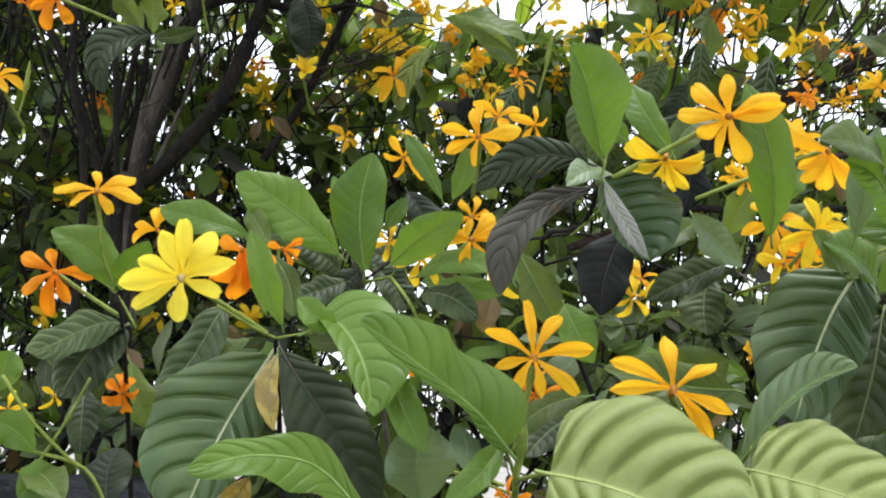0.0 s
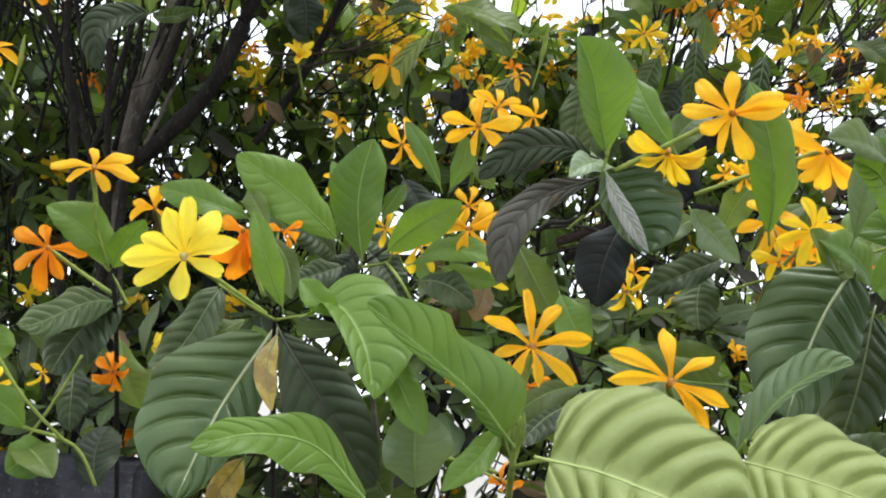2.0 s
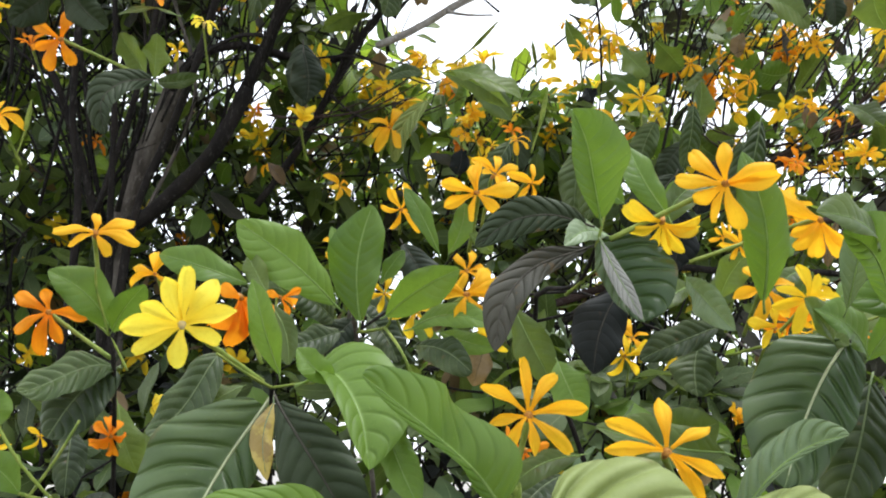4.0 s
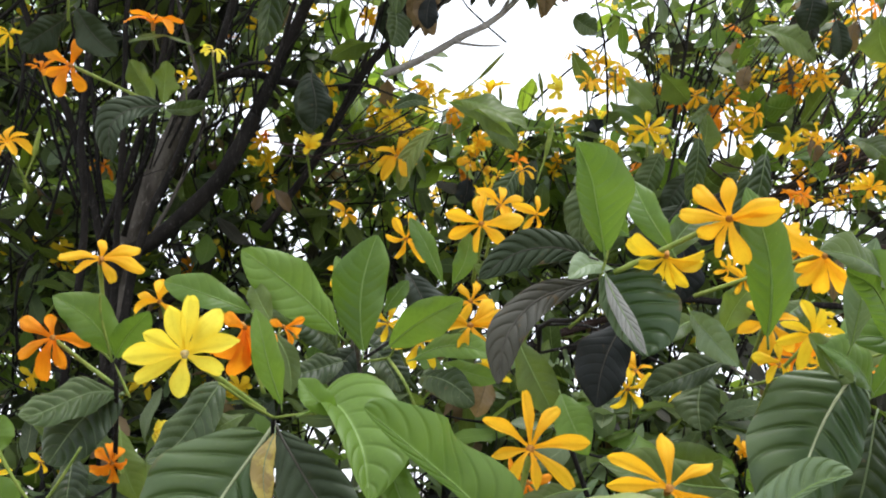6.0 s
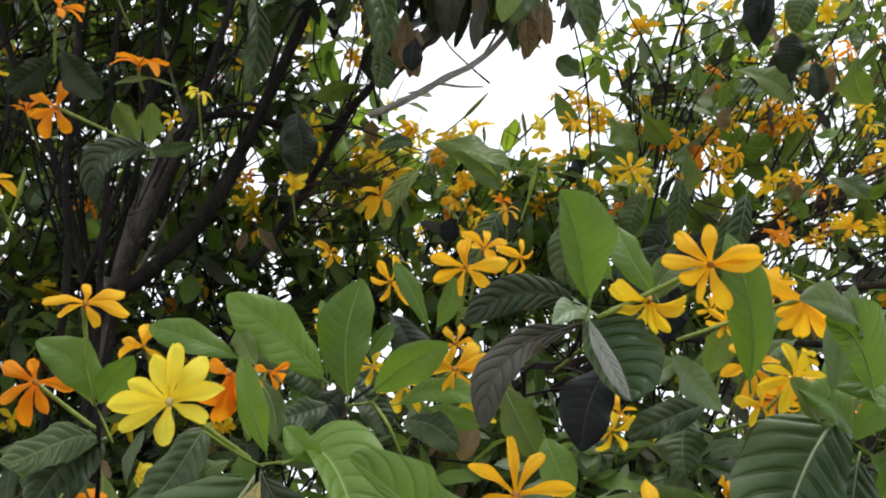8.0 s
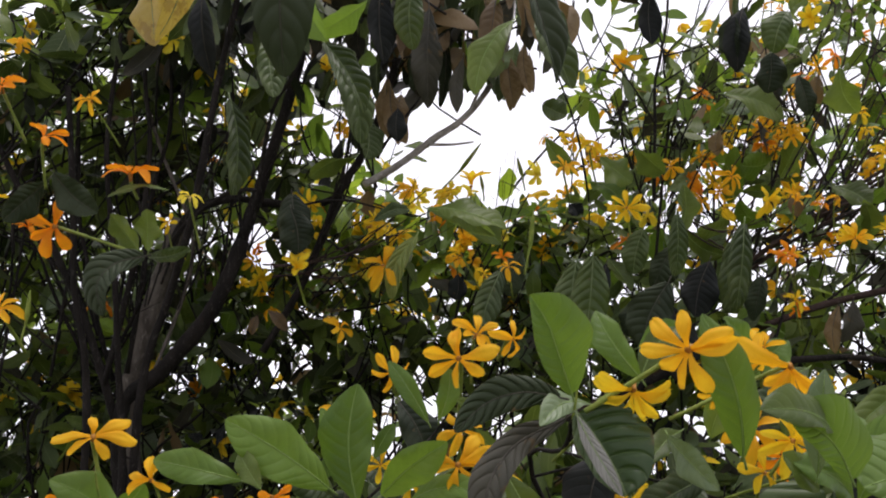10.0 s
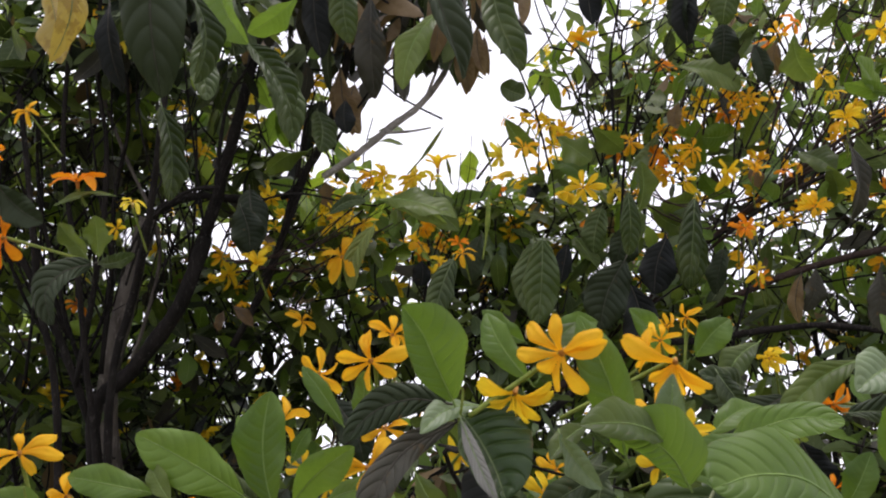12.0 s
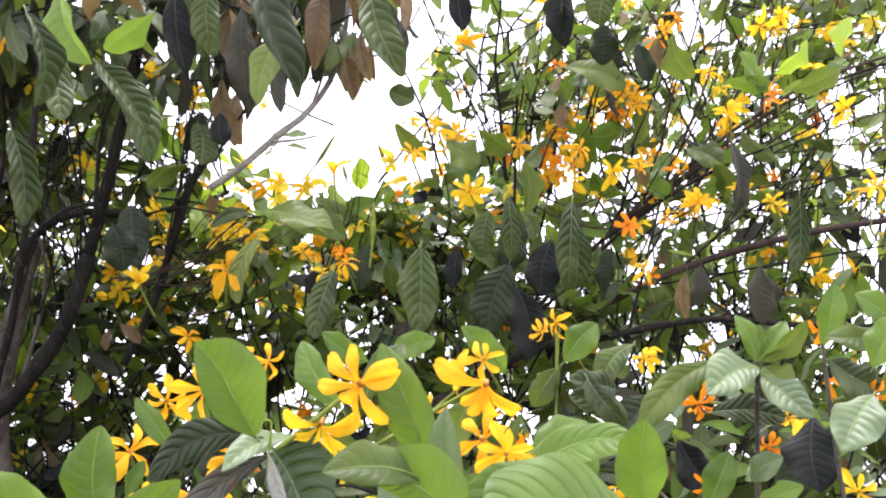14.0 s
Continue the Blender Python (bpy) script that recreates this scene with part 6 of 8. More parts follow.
flower(righttree, (0.539, 1.948, 2.468), (0.226, -0.889, 0.399), 0.0387, 7, "gold", 2.18, -0.04, stalk=(0.537, 2.022, 2.418))
flower(righttree, (0.513, 2.009, 2.472), (0.027, -0.979, 0.200), 0.0334, 7, "orange", 3.60, -0.04, stalk=(0.522, 2.088, 2.432))
flower(righttree, (0.621, 1.990, 2.506), (-0.706, -0.678, 0.202), 0.0345, 7, "gold", 2.54, -0.11, stalk=(0.666, 2.054, 2.465))
flower(righttree, (0.686, 2.039, 2.558), (-0.786, -0.470, -0.402), 0.0289, 7, "gold", 1.99, -0.11, stalk=(0.736, 2.092, 2.548))
flower(righttree, (0.672, 1.955, 2.440), (-0.229, -0.969, 0.092), 0.0400, 7, "gold", 1.01, 0.31, stalk=(0.694, 2.033, 2.406))
flower(righttree, (0.659, 2.019, 2.431), (-0.167, -0.926, -0.338), 0.0334, 7, "gold", 4.10, 0.31, stalk=(0.677, 2.095, 2.418))
flower(righttree, (0.652, 1.972, 2.372), (-0.683, -0.722, -0.112), 0.0400, 7, "yellow", 2.94, -0.08, stalk=(0.696, 2.038, 2.348))
flower(righttree, (0.788, 1.969, 2.592), (-0.732, -0.474, 0.489), 0.0294, 7, "yellow", 3.18, 0.40, stalk=(0.834, 2.022, 2.537))
flower(righttree, (0.817, 1.934, 2.523), (-0.840, -0.522, -0.149), 0.0400, 7, "gold", 2.87, -0.08, stalk=(0.869, 1.990, 2.500))
flower(righttree, (0.826, 1.986, 2.563), (-0.218, -0.920, 0.326), 0.0334, 7, "gold", 4.83, -0.08, stalk=(0.847, 2.062, 2.517))
flower(righttree, (0.715, 1.873, 2.353), (-0.257, -0.957, -0.136), 0.0381, 7, "yellow", 1.49, 0.50, stalk=(0.738, 1.951, 2.330))
flower(righttree, (0.775, 1.875, 2.346), (0.005, -0.849, 0.528), 0.0321, 6, "gold", 0.19, -0.07, stalk=(0.785, 1.948, 2.289))
flower(righttree, (0.789, 1.927, 2.387), (0.424, -0.847, -0.320), 0.0270, 6, "yellow", 0.88, -0.07, stalk=(0.777, 1.999, 2.373))
flower(righttree, (0.902, 1.969, 2.383), (0.027, -0.690, 0.723), 0.0287, 6, "gold", 5.22, -0.17, stalk=(0.910, 2.034, 2.317))
flower(righttree, (0.891, 2.029, 2.390), (0.103, -0.942, 0.318), 0.0257, 6, "orange", 5.03, -0.17, stalk=(0.896, 2.106, 2.345))
flower(righttree, (0.715, 1.807, 2.208), (-0.023, -1.000, 0.006), 0.0305, 6, "orange", 5.94, 0.06, stalk=(0.727, 1.887, 2.178))
flower(righttree, (0.732, 1.865, 2.220), (-0.462, -0.700, 0.545), 0.0256, 6, "orange", 1.66, 0.06, stalk=(0.765, 1.930, 2.163))
flower(righttree, (0.825, 1.902, 2.239), (-0.340, -0.855, 0.391), 0.0250, 6, "gold", 4.47, 0.14, stalk=(0.852, 1.975, 2.190))
flower(righttree, (0.891, 1.951, 2.290), (-0.504, -0.746, 0.435), 0.0196, 6, "yellow", 5.73, 0.14, stalk=(0.927, 2.018, 2.238))
flower(righttree, (0.056, 1.798, 2.240), (-0.513, -0.697, 0.501), 0.0249, 7, "yellow", 5.40, 0.53, stalk=(0.092, 1.863, 2.185))
flower(righttree, (0.146, 1.710, 2.182), (-0.002, -0.971, 0.239), 0.0278, 6, "gold", 4.80, 0.28, stalk=(0.156, 1.789, 2.140))
flower(righttree, (0.140, 1.763, 2.217), (-0.030, -0.999, 0.033), 0.0243, 6, "orange", 0.71, 0.28, stalk=(0.151, 1.843, 2.185))
flower(righttree, (0.099, 1.713, 2.168), (-0.151, -0.770, 0.620), 0.0268, 6, "yellow", 3.93, 0.32, stalk=(0.116, 1.782, 2.107))
flower(righttree, (0.926, 2.086, 2.740), (-0.673, -0.547, 0.498), 0.0342, 6, "orange", 5.74, -0.23, stalk=(0.970, 2.144, 2.685))
flower(righttree, (0.916, 2.149, 2.737), (-0.517, -0.690, -0.506), 0.0309, 6, "gold", 0.28, -0.23, stalk=(0.952, 2.213, 2.732))
flower(righttree, (0.456, 2.193, 2.727), (-0.463, -0.867, -0.184), 0.0357, 6, "gold", 0.27, 0.51, stalk=(0.489, 2.266, 2.706))
flower(righttree, (0.961, 1.983, 2.740), (-0.373, -0.877, 0.303), 0.0340, 6, "orange", 0.36, -0.15, stalk=(0.990, 2.057, 2.694))
flower(righttree, (0.942, 2.044, 2.745), (-0.035, -0.977, -0.209), 0.0296, 6, "gold", 5.78, -0.15, stalk=(0.954, 2.122, 2.726))
flower(righttree, (0.490, 1.436, 1.969), (-0.623, -0.767, 0.153), 0.0259, 7, "gold", 5.56, -0.10, stalk=(0.481, 1.454, 1.903))
flower(righttree, (0.470, 1.498, 1.970), (0.369, -0.761, -0.534), 0.0223, 7, "gold", 2.94, -0.10, stalk=(0.461, 1.566, 1.967))
flower(righttree, (0.641, 1.552, 1.909), (-0.547, -0.761, 0.349), 0.0314, 8, "yellow", 5.26, -0.20, stalk=(0.678, 1.620, 1.862))
flower(righttree, (0.662, 1.610, 1.923), (-0.245, -0.690, 0.681), 0.0276, 8, "yellow", 3.15, -0.20, stalk=(0.684, 1.674, 1.859))
flower(righttree, (1.070, 1.812, 2.449), (-0.359, -0.856, 0.371), 0.0345, 7, "orange", 5.27, 0.20, stalk=(1.098, 1.885, 2.400))
flower(righttree, (1.137, 1.954, 2.685), (0.271, -0.924, 0.268), 0.0379, 7, "yellow", 1.98, 0.50, stalk=(1.133, 2.031, 2.642))
flower(righttree, (1.215, 2.003, 2.731), (-0.747, -0.593, -0.300), 0.0323, 7, "yellow", 4.85, 0.50, stalk=(1.263, 2.062, 2.716))
flower(righttree, (1.247, 1.981, 2.575), (0.345, -0.898, 0.272), 0.0379, 7, "yellow", 3.16, -0.28, stalk=(1.240, 2.056, 2.532))
flower(righttree, (1.313, 2.006, 2.477), (-0.672, -0.719, -0.178), 0.0419, 7, "yellow", 2.93, 0.48, stalk=(1.357, 2.072, 2.456))
flower(righttree, (1.338, 2.070, 2.468), (-0.236, -0.895, 0.378), 0.0349, 7, "yellow", 2.60, 0.48, stalk=(1.360, 2.145, 2.419))
flower(righttree, (1.005, 1.914, 2.459), (-0.031, -0.691, 0.722), 0.0400, 7, "yellow", 2.18, 0.39, stalk=(1.016, 1.979, 2.393))
flower(righttree, (0.882, 1.868, 2.256), (-0.342, -0.940, -0.006), 0.0345, 7, "gold", 5.03, 0.44, stalk=(0.909, 1.945, 2.226))
flower(righttree, (0.887, 1.926, 2.273), (0.243, -0.927, 0.285), 0.0294, 7, "yellow", 2.24, 0.44, stalk=(0.885, 2.002, 2.228))
flower(righttree, (1.078, 1.966, 2.261), (-0.460, -0.829, 0.317), 0.0287, 7, "yellow", 4.72, -0.02, stalk=(1.112, 2.037, 2.215))
flower(righttree, (1.112, 2.027, 2.264), (-0.629, -0.690, -0.359), 0.0257, 7, "yellow", 1.47, -0.02, stalk=(1.154, 2.091, 2.252))
flower(righttree, (1.031, 2.074, 2.635), (0.262, -0.958, 0.120), 0.0356, 7, "yellow", 5.80, -0.21, stalk=(1.028, 2.152, 2.599))
flower(righttree, (1.080, 2.140, 2.617), (0.069, -0.910, 0.408), 0.0309, 7, "yellow", 5.25, -0.21, stalk=(1.087, 2.215, 2.567))
flower(righttree, (0.847, 2.170, 2.676), (-0.172, -0.962, 0.210), 0.0328, 7, "gold", 5.31, 0.16, stalk=(0.866, 2.249, 2.635))
flower(righttree, (0.861, 2.229, 2.687), (-0.266, -0.860, -0.435), 0.0293, 7, "orange", 0.65, 0.16, stalk=(0.884, 2.302, 2.679))
flower(righttree, (1.162, 1.673, 2.189), (0.455, -0.864, 0.217), 0.0343, 7, "yellow", 4.66, -0.24, stalk=(1.149, 1.746, 2.148))
flower(righttree, (1.174, 1.733, 2.196), (-0.128, -0.619, 0.775), 0.0288, 7, "gold", 1.93, -0.24, stalk=(1.190, 1.794, 2.127))
flower(righttree, (1.041, 2.054, 2.322), (-0.038, -0.644, 0.764), 0.0340, 7, "yellow", 1.81, 0.45, stalk=(1.053, 2.116, 2.254))
flower(righttree, (1.083, 2.106, 2.355), (-0.659, -0.655, -0.370), 0.0296, 7, "yellow", 0.94, 0.45, stalk=(1.126, 2.169, 2.344))
flower(righttree, (0.751, 1.903, 2.134), (-0.301, -0.730, 0.613), 0.0309, 6, "yellow", 1.00, 0.49, stalk=(0.777, 1.970, 2.073))
flower(righttree, (0.779, 1.966, 2.132), (-0.371, -0.908, 0.196), 0.0270, 6, "orange", 5.85, 0.49, stalk=(0.808, 2.041, 2.092))
flower(righttree, (0.722, 1.880, 2.225), (0.056, -0.763, 0.644), 0.0321, 6, "orange", 2.97, 0.00, stalk=(0.729, 1.948, 2.163))
flower(righttree, (0.771, 1.936, 2.241), (-0.309, -0.905, 0.292), 0.0270, 6, "yellow", 3.65, 0.00, stalk=(0.796, 2.012, 2.197))
leaf(righttree, (0.579, 1.626, 2.219), (0.546, 1.637, 2.062), (-0.315, -0.949, -0.006), 0.057, "dark", 0.10, 0.73)
leaf(righttree, (0.292, 1.595, 2.162), (0.270, 1.635, 2.018), (-0.204, -0.952, -0.227), 0.070, "dark", 0.05, 0.28)
leaf(righttree, (0.469, 1.669, 2.259), (0.459, 1.700, 2.146), (-0.296, -0.928, -0.224), 0.046, "dark", 0.10, 0.60)
leaf(righttree, (0.960, 1.806, 2.094), (0.950, 1.837, 1.979), (-0.522, -0.833, -0.180), 0.061, "purple", 0.10, 0.58)
leaf(righttree, (1.056, 1.771, 2.219), (1.031, 1.810, 2.073), (-0.547, -0.827, -0.129), 0.047, "dark", -0.08, 0.42)
leaf(righttree, (0.964, 1.835, 2.373), (0.954, 1.878, 2.212), (0.524, -0.814, -0.251), 0.063, "purple", 0.16, 0.51)
leaf(righttree, (0.840, 1.905, 2.122), (0.827, 1.931, 2.026), (-0.397, -0.898, -0.189), 0.035, "brown", 0.05, 0.33)
leaf(righttree, (0.127, 1.652, 2.157), (0.081, 1.635, 2.033), (0.375, -0.927, -0.008), 0.053, "dark", 0.05, 0.35)
leaf(righttree, (0.463, 2.717, 2.985), (0.397, 2.707, 3.028), (0.311, -0.915, 0.258), 0.066, "dark", 0.05, 0.34)
leaf(righttree, (0.647, 1.655, 2.685), (0.630, 1.688, 2.561), (-0.282, -0.935, -0.215), 0.062, "black", 0.16, 0.52)
leaf(righttree, (0.420, 1.470, 2.618), (0.418, 1.495, 2.525), (-0.205, -0.947, -0.249), 0.049, "black", -0.08, 0.52)
leaf(righttree, (0.736, 1.656, 2.674), (0.703, 1.677, 2.595), (-0.300, -0.945, -0.134), 0.062, "dark", 0.16, 0.28)
leaf(righttree, (0.270, 2.003, 2.577), (0.332, 2.024, 2.492), (-0.205, -0.904, -0.376), 0.045, "mid", 0.10, 0.30)
leaf(righttree, (0.378, 1.921, 2.487), (0.446, 1.935, 2.429), (0.486, -0.786, 0.382), 0.111, "mid", -0.08, 0.28)
leaf(righttree, (0.456, 1.915, 2.501), (0.517, 1.929, 2.444), (-0.589, -0.355, -0.726), 0.082, "mid", 0.05, 0.44)
leaf(righttree, (0.295, 1.854, 2.356), (0.310, 1.860, 2.331), (0.089, -0.976, -0.197), 0.041, "black", 0.10, 0.44)
leaf(righttree, (0.017, 1.622, 2.278), (0.142, 1.583, 2.222), (0.068, -0.738, 0.671), 0.091, "mid", 0.10, 0.27)
leaf(righttree, (0.519, 1.869, 2.281), (0.533, 1.842, 2.383), (0.552, -0.783, -0.287), 0.075, "mid", 0.05, 0.59)
leaf(righttree, (0.659, 1.882, 2.608), (0.791, 1.894, 2.554), (0.191, -0.946, 0.262), 0.090, "mid", 0.05, 0.29)
leaf(righttree, (0.875, 1.775, 2.604), (0.904, 1.800, 2.508), (-0.894, -0.287, -0.343), 0.089, "mid", 0.10, 0.29)
leaf(righttree, (1.038, 1.707, 2.458), (1.114, 1.690, 2.514), (0.403, -0.569, -0.717), 0.069, "lime", 0.16, 0.56)
leaf(righttree, (1.176, 1.700, 2.472), (1.204, 1.680, 2.546), (-0.916, -0.312, 0.252), 0.077, "lime", 0.05, 0.60)
leaf(righttree, (1.107, 1.809, 2.458), (1.220, 1.798, 2.489), (0.167, -0.581, -0.797), 0.065, "mid", 0.16, 0.29)
bud(righttree, (0.127, 2.245, 2.517), (0.121, 2.229, 2.582), 0.0050)
bud(righttree, (0.233, 2.240, 2.538), (0.217, 2.219, 2.622), 0.0057)
bud(righttree, (0.023, 2.142, 2.516), (0.123, 2.116, 2.621), 0.0055)
bud(righttree, (0.184, 1.810, 2.194), (0.209, 1.778, 2.322), 0.0057)
bud(righttree, (0.326, 2.298, 2.628), (0.347, 2.285, 2.676), 0.0045)
twig_fan(righttree, [(0.793, 2.318, 2.321), (1.049, 2.272, 2.472), (1.262, 2.196, 2.545), (1.558, 2.172, 2.610)], 3, 0.087, 0.0058, 0.0029, BARK_RED)
twig_fan(righttree, [(0.966, 2.338, 2.428), (1.098, 2.281, 2.628), (1.188, 2.236, 2.790), (1.281, 2.183, 2.980)], 7, 0.134, 0.0041, 0.0015, BARK_RED)
twig_fan(righttree, [(0.578, 2.313, 2.552), (0.608, 2.259, 2.751), (0.648, 2.217, 2.905), (0.684, 2.175, 3.059)], 2, 0.059, 0.0037, 0.0012, BARK)
twig_fan(righttree, [(0.591, 2.302, 2.593), (0.649, 2.260, 2.745), (0.761, 2.215, 2.904), (0.854, 2.177, 3.037)], 3, 0.089, 0.0033, 0.0012, BARK)
twig_fan(righttree, [(0.872, 2.264, 2.325), (1.021, 2.251, 2.361), (1.210, 2.242, 2.378), (1.477, 2.250, 2.329)], 5, 0.128, 0.0039, 0.0021, BARK_RED)
twig_fan(righttree, [(1.123, 2.275, 2.264), (1.301, 2.232, 2.407), (1.408, 2.189, 2.560), (1.543, 2.146, 2.709)], 5, 0.157, 0.0036, 0.0014, BARK)
twig_fan(righttree, [(0.670, 2.269, 2.324), (0.791, 2.226, 2.475), (0.909, 2.190, 2.598), (1.002, 2.146, 2.753)], 4, 0.114, 0.0036, 0.0014, BARK_RED)
twig_fan(righttree, [(0.337, 2.380, 2.323), (0.454, 2.354, 2.409), (0.575, 2.348, 2.422), (0.691, 2.353, 2.392)], 4, 0.134, 0.0037, 0.0022, BARK)
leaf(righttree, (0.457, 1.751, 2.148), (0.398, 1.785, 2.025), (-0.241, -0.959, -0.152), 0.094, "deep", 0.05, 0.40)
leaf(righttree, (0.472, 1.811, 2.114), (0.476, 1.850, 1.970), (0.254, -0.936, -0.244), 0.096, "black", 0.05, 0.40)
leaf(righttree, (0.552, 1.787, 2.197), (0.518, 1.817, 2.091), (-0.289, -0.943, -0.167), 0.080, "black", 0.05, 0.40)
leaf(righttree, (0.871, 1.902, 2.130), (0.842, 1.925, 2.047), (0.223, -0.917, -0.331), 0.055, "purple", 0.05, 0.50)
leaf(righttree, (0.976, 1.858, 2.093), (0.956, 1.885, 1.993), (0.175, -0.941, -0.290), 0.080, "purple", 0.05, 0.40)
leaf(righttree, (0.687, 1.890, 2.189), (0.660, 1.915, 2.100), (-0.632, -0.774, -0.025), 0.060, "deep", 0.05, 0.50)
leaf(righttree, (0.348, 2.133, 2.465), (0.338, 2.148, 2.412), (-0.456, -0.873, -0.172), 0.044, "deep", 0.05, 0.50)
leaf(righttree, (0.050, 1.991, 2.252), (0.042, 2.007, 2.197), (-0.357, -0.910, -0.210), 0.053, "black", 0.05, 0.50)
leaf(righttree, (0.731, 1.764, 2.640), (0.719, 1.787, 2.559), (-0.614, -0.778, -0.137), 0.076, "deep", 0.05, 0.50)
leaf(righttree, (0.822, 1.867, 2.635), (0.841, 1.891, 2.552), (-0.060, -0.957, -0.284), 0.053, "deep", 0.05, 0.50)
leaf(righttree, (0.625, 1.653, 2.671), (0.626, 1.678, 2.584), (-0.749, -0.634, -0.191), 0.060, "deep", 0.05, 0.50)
leaf(righttree, (0.267, 1.977, 2.651), (0.321, 1.984, 2.623), (0.038, -0.984, -0.172), 0.061, "dark", 0.05, 0.40)
flower(righttree, (0.286, 2.091, 2.360), (0.153, -0.982, 0.111), 0.0240, 7, "yellow", 4.81, -0.43, stalk=(0.288, 2.170, 2.324), slim=1.3)
flower(righttree, (0.260, 2.188, 2.349), (-0.237, -0.936, -0.261), 0.0305, 6, "yellow", 2.39, 0.12, stalk=(0.282, 2.265, 2.332), slim=1.3)
flower(righttree, (0.270, 2.180, 2.376), (0.197, -0.907, -0.372), 0.0277, 6, "gold", 1.77, 0.07, stalk=(0.270, 2.256, 2.365), slim=1.3)
flower(righttree, (0.362, 2.193, 2.646), (0.306, -0.938, -0.164), 0.0317, 6, "gold", 5.00, -0.22, stalk=(0.357, 2.269, 2.625), slim=1.3)
flower(righttree, (0.414, 2.191, 2.617), (0.021, -0.979, -0.201), 0.0301, 7, "gold", 2.05, 0.07, stalk=(0.423, 2.270, 2.597), slim=1.3)
flower(righttree, (0.408, 2.141, 2.576), (-0.436, -0.890, -0.136), 0.0294, 7, "gold", 4.78, -0.47, stalk=(0.440, 2.215, 2.553), slim=1.3)
flower(righttree, (0.362, 2.076, 2.582), (0.630, -0.697, 0.343), 0.0354, 6, "yellow", 3.99, 0.32, stalk=(0.341, 2.141, 2.535), slim=1.3)
flower(righttree, (0.384, 2.128, 2.551), (-0.307, -0.466, -0.830), 0.0263, 6, "yellow", 2.27, 0.22, stalk=(0.410, 2.181, 2.562), slim=1.3)
flower(righttree, (0.643, 2.143, 2.470), (0.815, -0.579, -0.014), 0.0386, 6, "orange", 1.29, -0.32, stalk=(0.612, 2.202, 2.441), slim=1.3)
flower(righttree, (0.665, 2.069, 2.475), (-0.414, -0.717, -0.560), 0.0268, 7, "yellow", 2.56, -0.20, stalk=(0.696, 2.135, 2.473), slim=1.3)
flower(righttree, (0.718, 2.077, 2.517), (-0.318, -0.860, -0.398), 0.0311, 6, "gold", 5.21, 0.37, stalk=(0.744, 2.150, 2.507), slim=1.3)
flower(righttree, (0.608, 2.059, 2.473), (-0.003, -0.942, 0.334), 0.0346, 6, "orange", 0.19, 0.42, stalk=(0.619, 2.136, 2.426), slim=1.3)
flower(righttree, (0.620, 2.160, 2.450), (0.386, -0.895, 0.224), 0.0346, 7, "gold", 1.75, 0.17, stalk=(0.610, 2.234, 2.409), slim=1.3)
flower(righttree, (0.658, 2.055, 2.519), (0.298, -0.954, -0.038), 0.0241, 6, "orange", 5.84, -0.14, stalk=(0.653, 2.133, 2.491), slim=1.3)
flower(righttree, (0.635, 2.102, 2.436), (-0.157, -0.820, -0.551), 0.0338, 7, "gold", 1.25, -0.46, stalk=(0.653, 2.173, 2.433), slim=1.3)
flower(righttree, (0.788, 2.051, 2.570), (-0.327, -0.933, -0.153), 0.0323, 7, "gold", 3.29, 0.49, stalk=(0.815, 2.128, 2.548), slim=1.3)
flower(righttree, (0.787, 2.037, 2.548), (-0.090, -0.925, -0.369), 0.0266, 7, "orange", 1.46, -0.45, stalk=(0.801, 2.113, 2.536), slim=1.3)
flower(righttree, (0.816, 2.059, 2.544), (-0.102, -0.967, -0.235), 0.0323, 6, "gold", 5.83, -0.32, stalk=(0.831, 2.137, 2.526), slim=1.3)
flower(righttree, (0.800, 2.102, 2.573), (0.684, -0.684, 0.255), 0.0275, 6, "orange", 0.97, -0.42, stalk=(0.775, 2.167, 2.530), slim=1.3)
flower(righttree, (0.835, 2.078, 2.585), (-0.222, -0.582, -0.783), 0.0313, 7, "gold", 0.80, -0.49, stalk=(0.856, 2.137, 2.594), slim=1.3)
flower(righttree, (0.886, 2.183, 2.482), (-0.282, -0.959, 0.020), 0.0393, 5, "gold", 4.63, 0.32, stalk=(0.910, 2.261, 2.451), slim=1.3)
flower(righttree, (0.828, 2.077, 2.384), (0.419, -0.800, -0.428), 0.0279, 5, "yellow", 1.65, -0.01, stalk=(0.817, 2.147, 2.376), slim=1.3)
flower(righttree, (0.867, 2.200, 2.391), (-0.488, -0.868, 0.088), 0.0377, 5, "gold", 4.51, 0.06, stalk=(0.902, 2.274, 2.356), slim=1.3)
flower(righttree, (0.928, 2.171, 2.452), (-0.071, -0.568, -0.820), 0.0334, 7, "gold", 5.73, 0.23, stalk=(0.941, 2.230, 2.463), slim=1.3)
flower(righttree, (0.866, 2.178, 2.464), (0.054, -0.993, -0.109), 0.0308, 6, "yellow", 1.58, 0.18, stalk=(0.873, 2.258, 2.440), slim=1.3)
flower(righttree, (0.865, 2.181, 2.420), (0.015, -0.990, -0.137), 0.0334, 5, "gold", 2.14, 0.36, stalk=(0.874, 2.260, 2.397), slim=1.3)
flower(righttree, (0.986, 2.125, 2.333), (-0.322, -0.943, -0.080), 0.0296, 6, "gold", 3.51, 0.33, stalk=(1.012, 2.202, 2.307), slim=1.3)
flower(righttree, (0.973, 2.161, 2.350), (-0.293, -0.666, -0.686), 0.0274, 6, "orange", 2.58, -0.17, stalk=(0.997, 2.224, 2.354), slim=1.3)
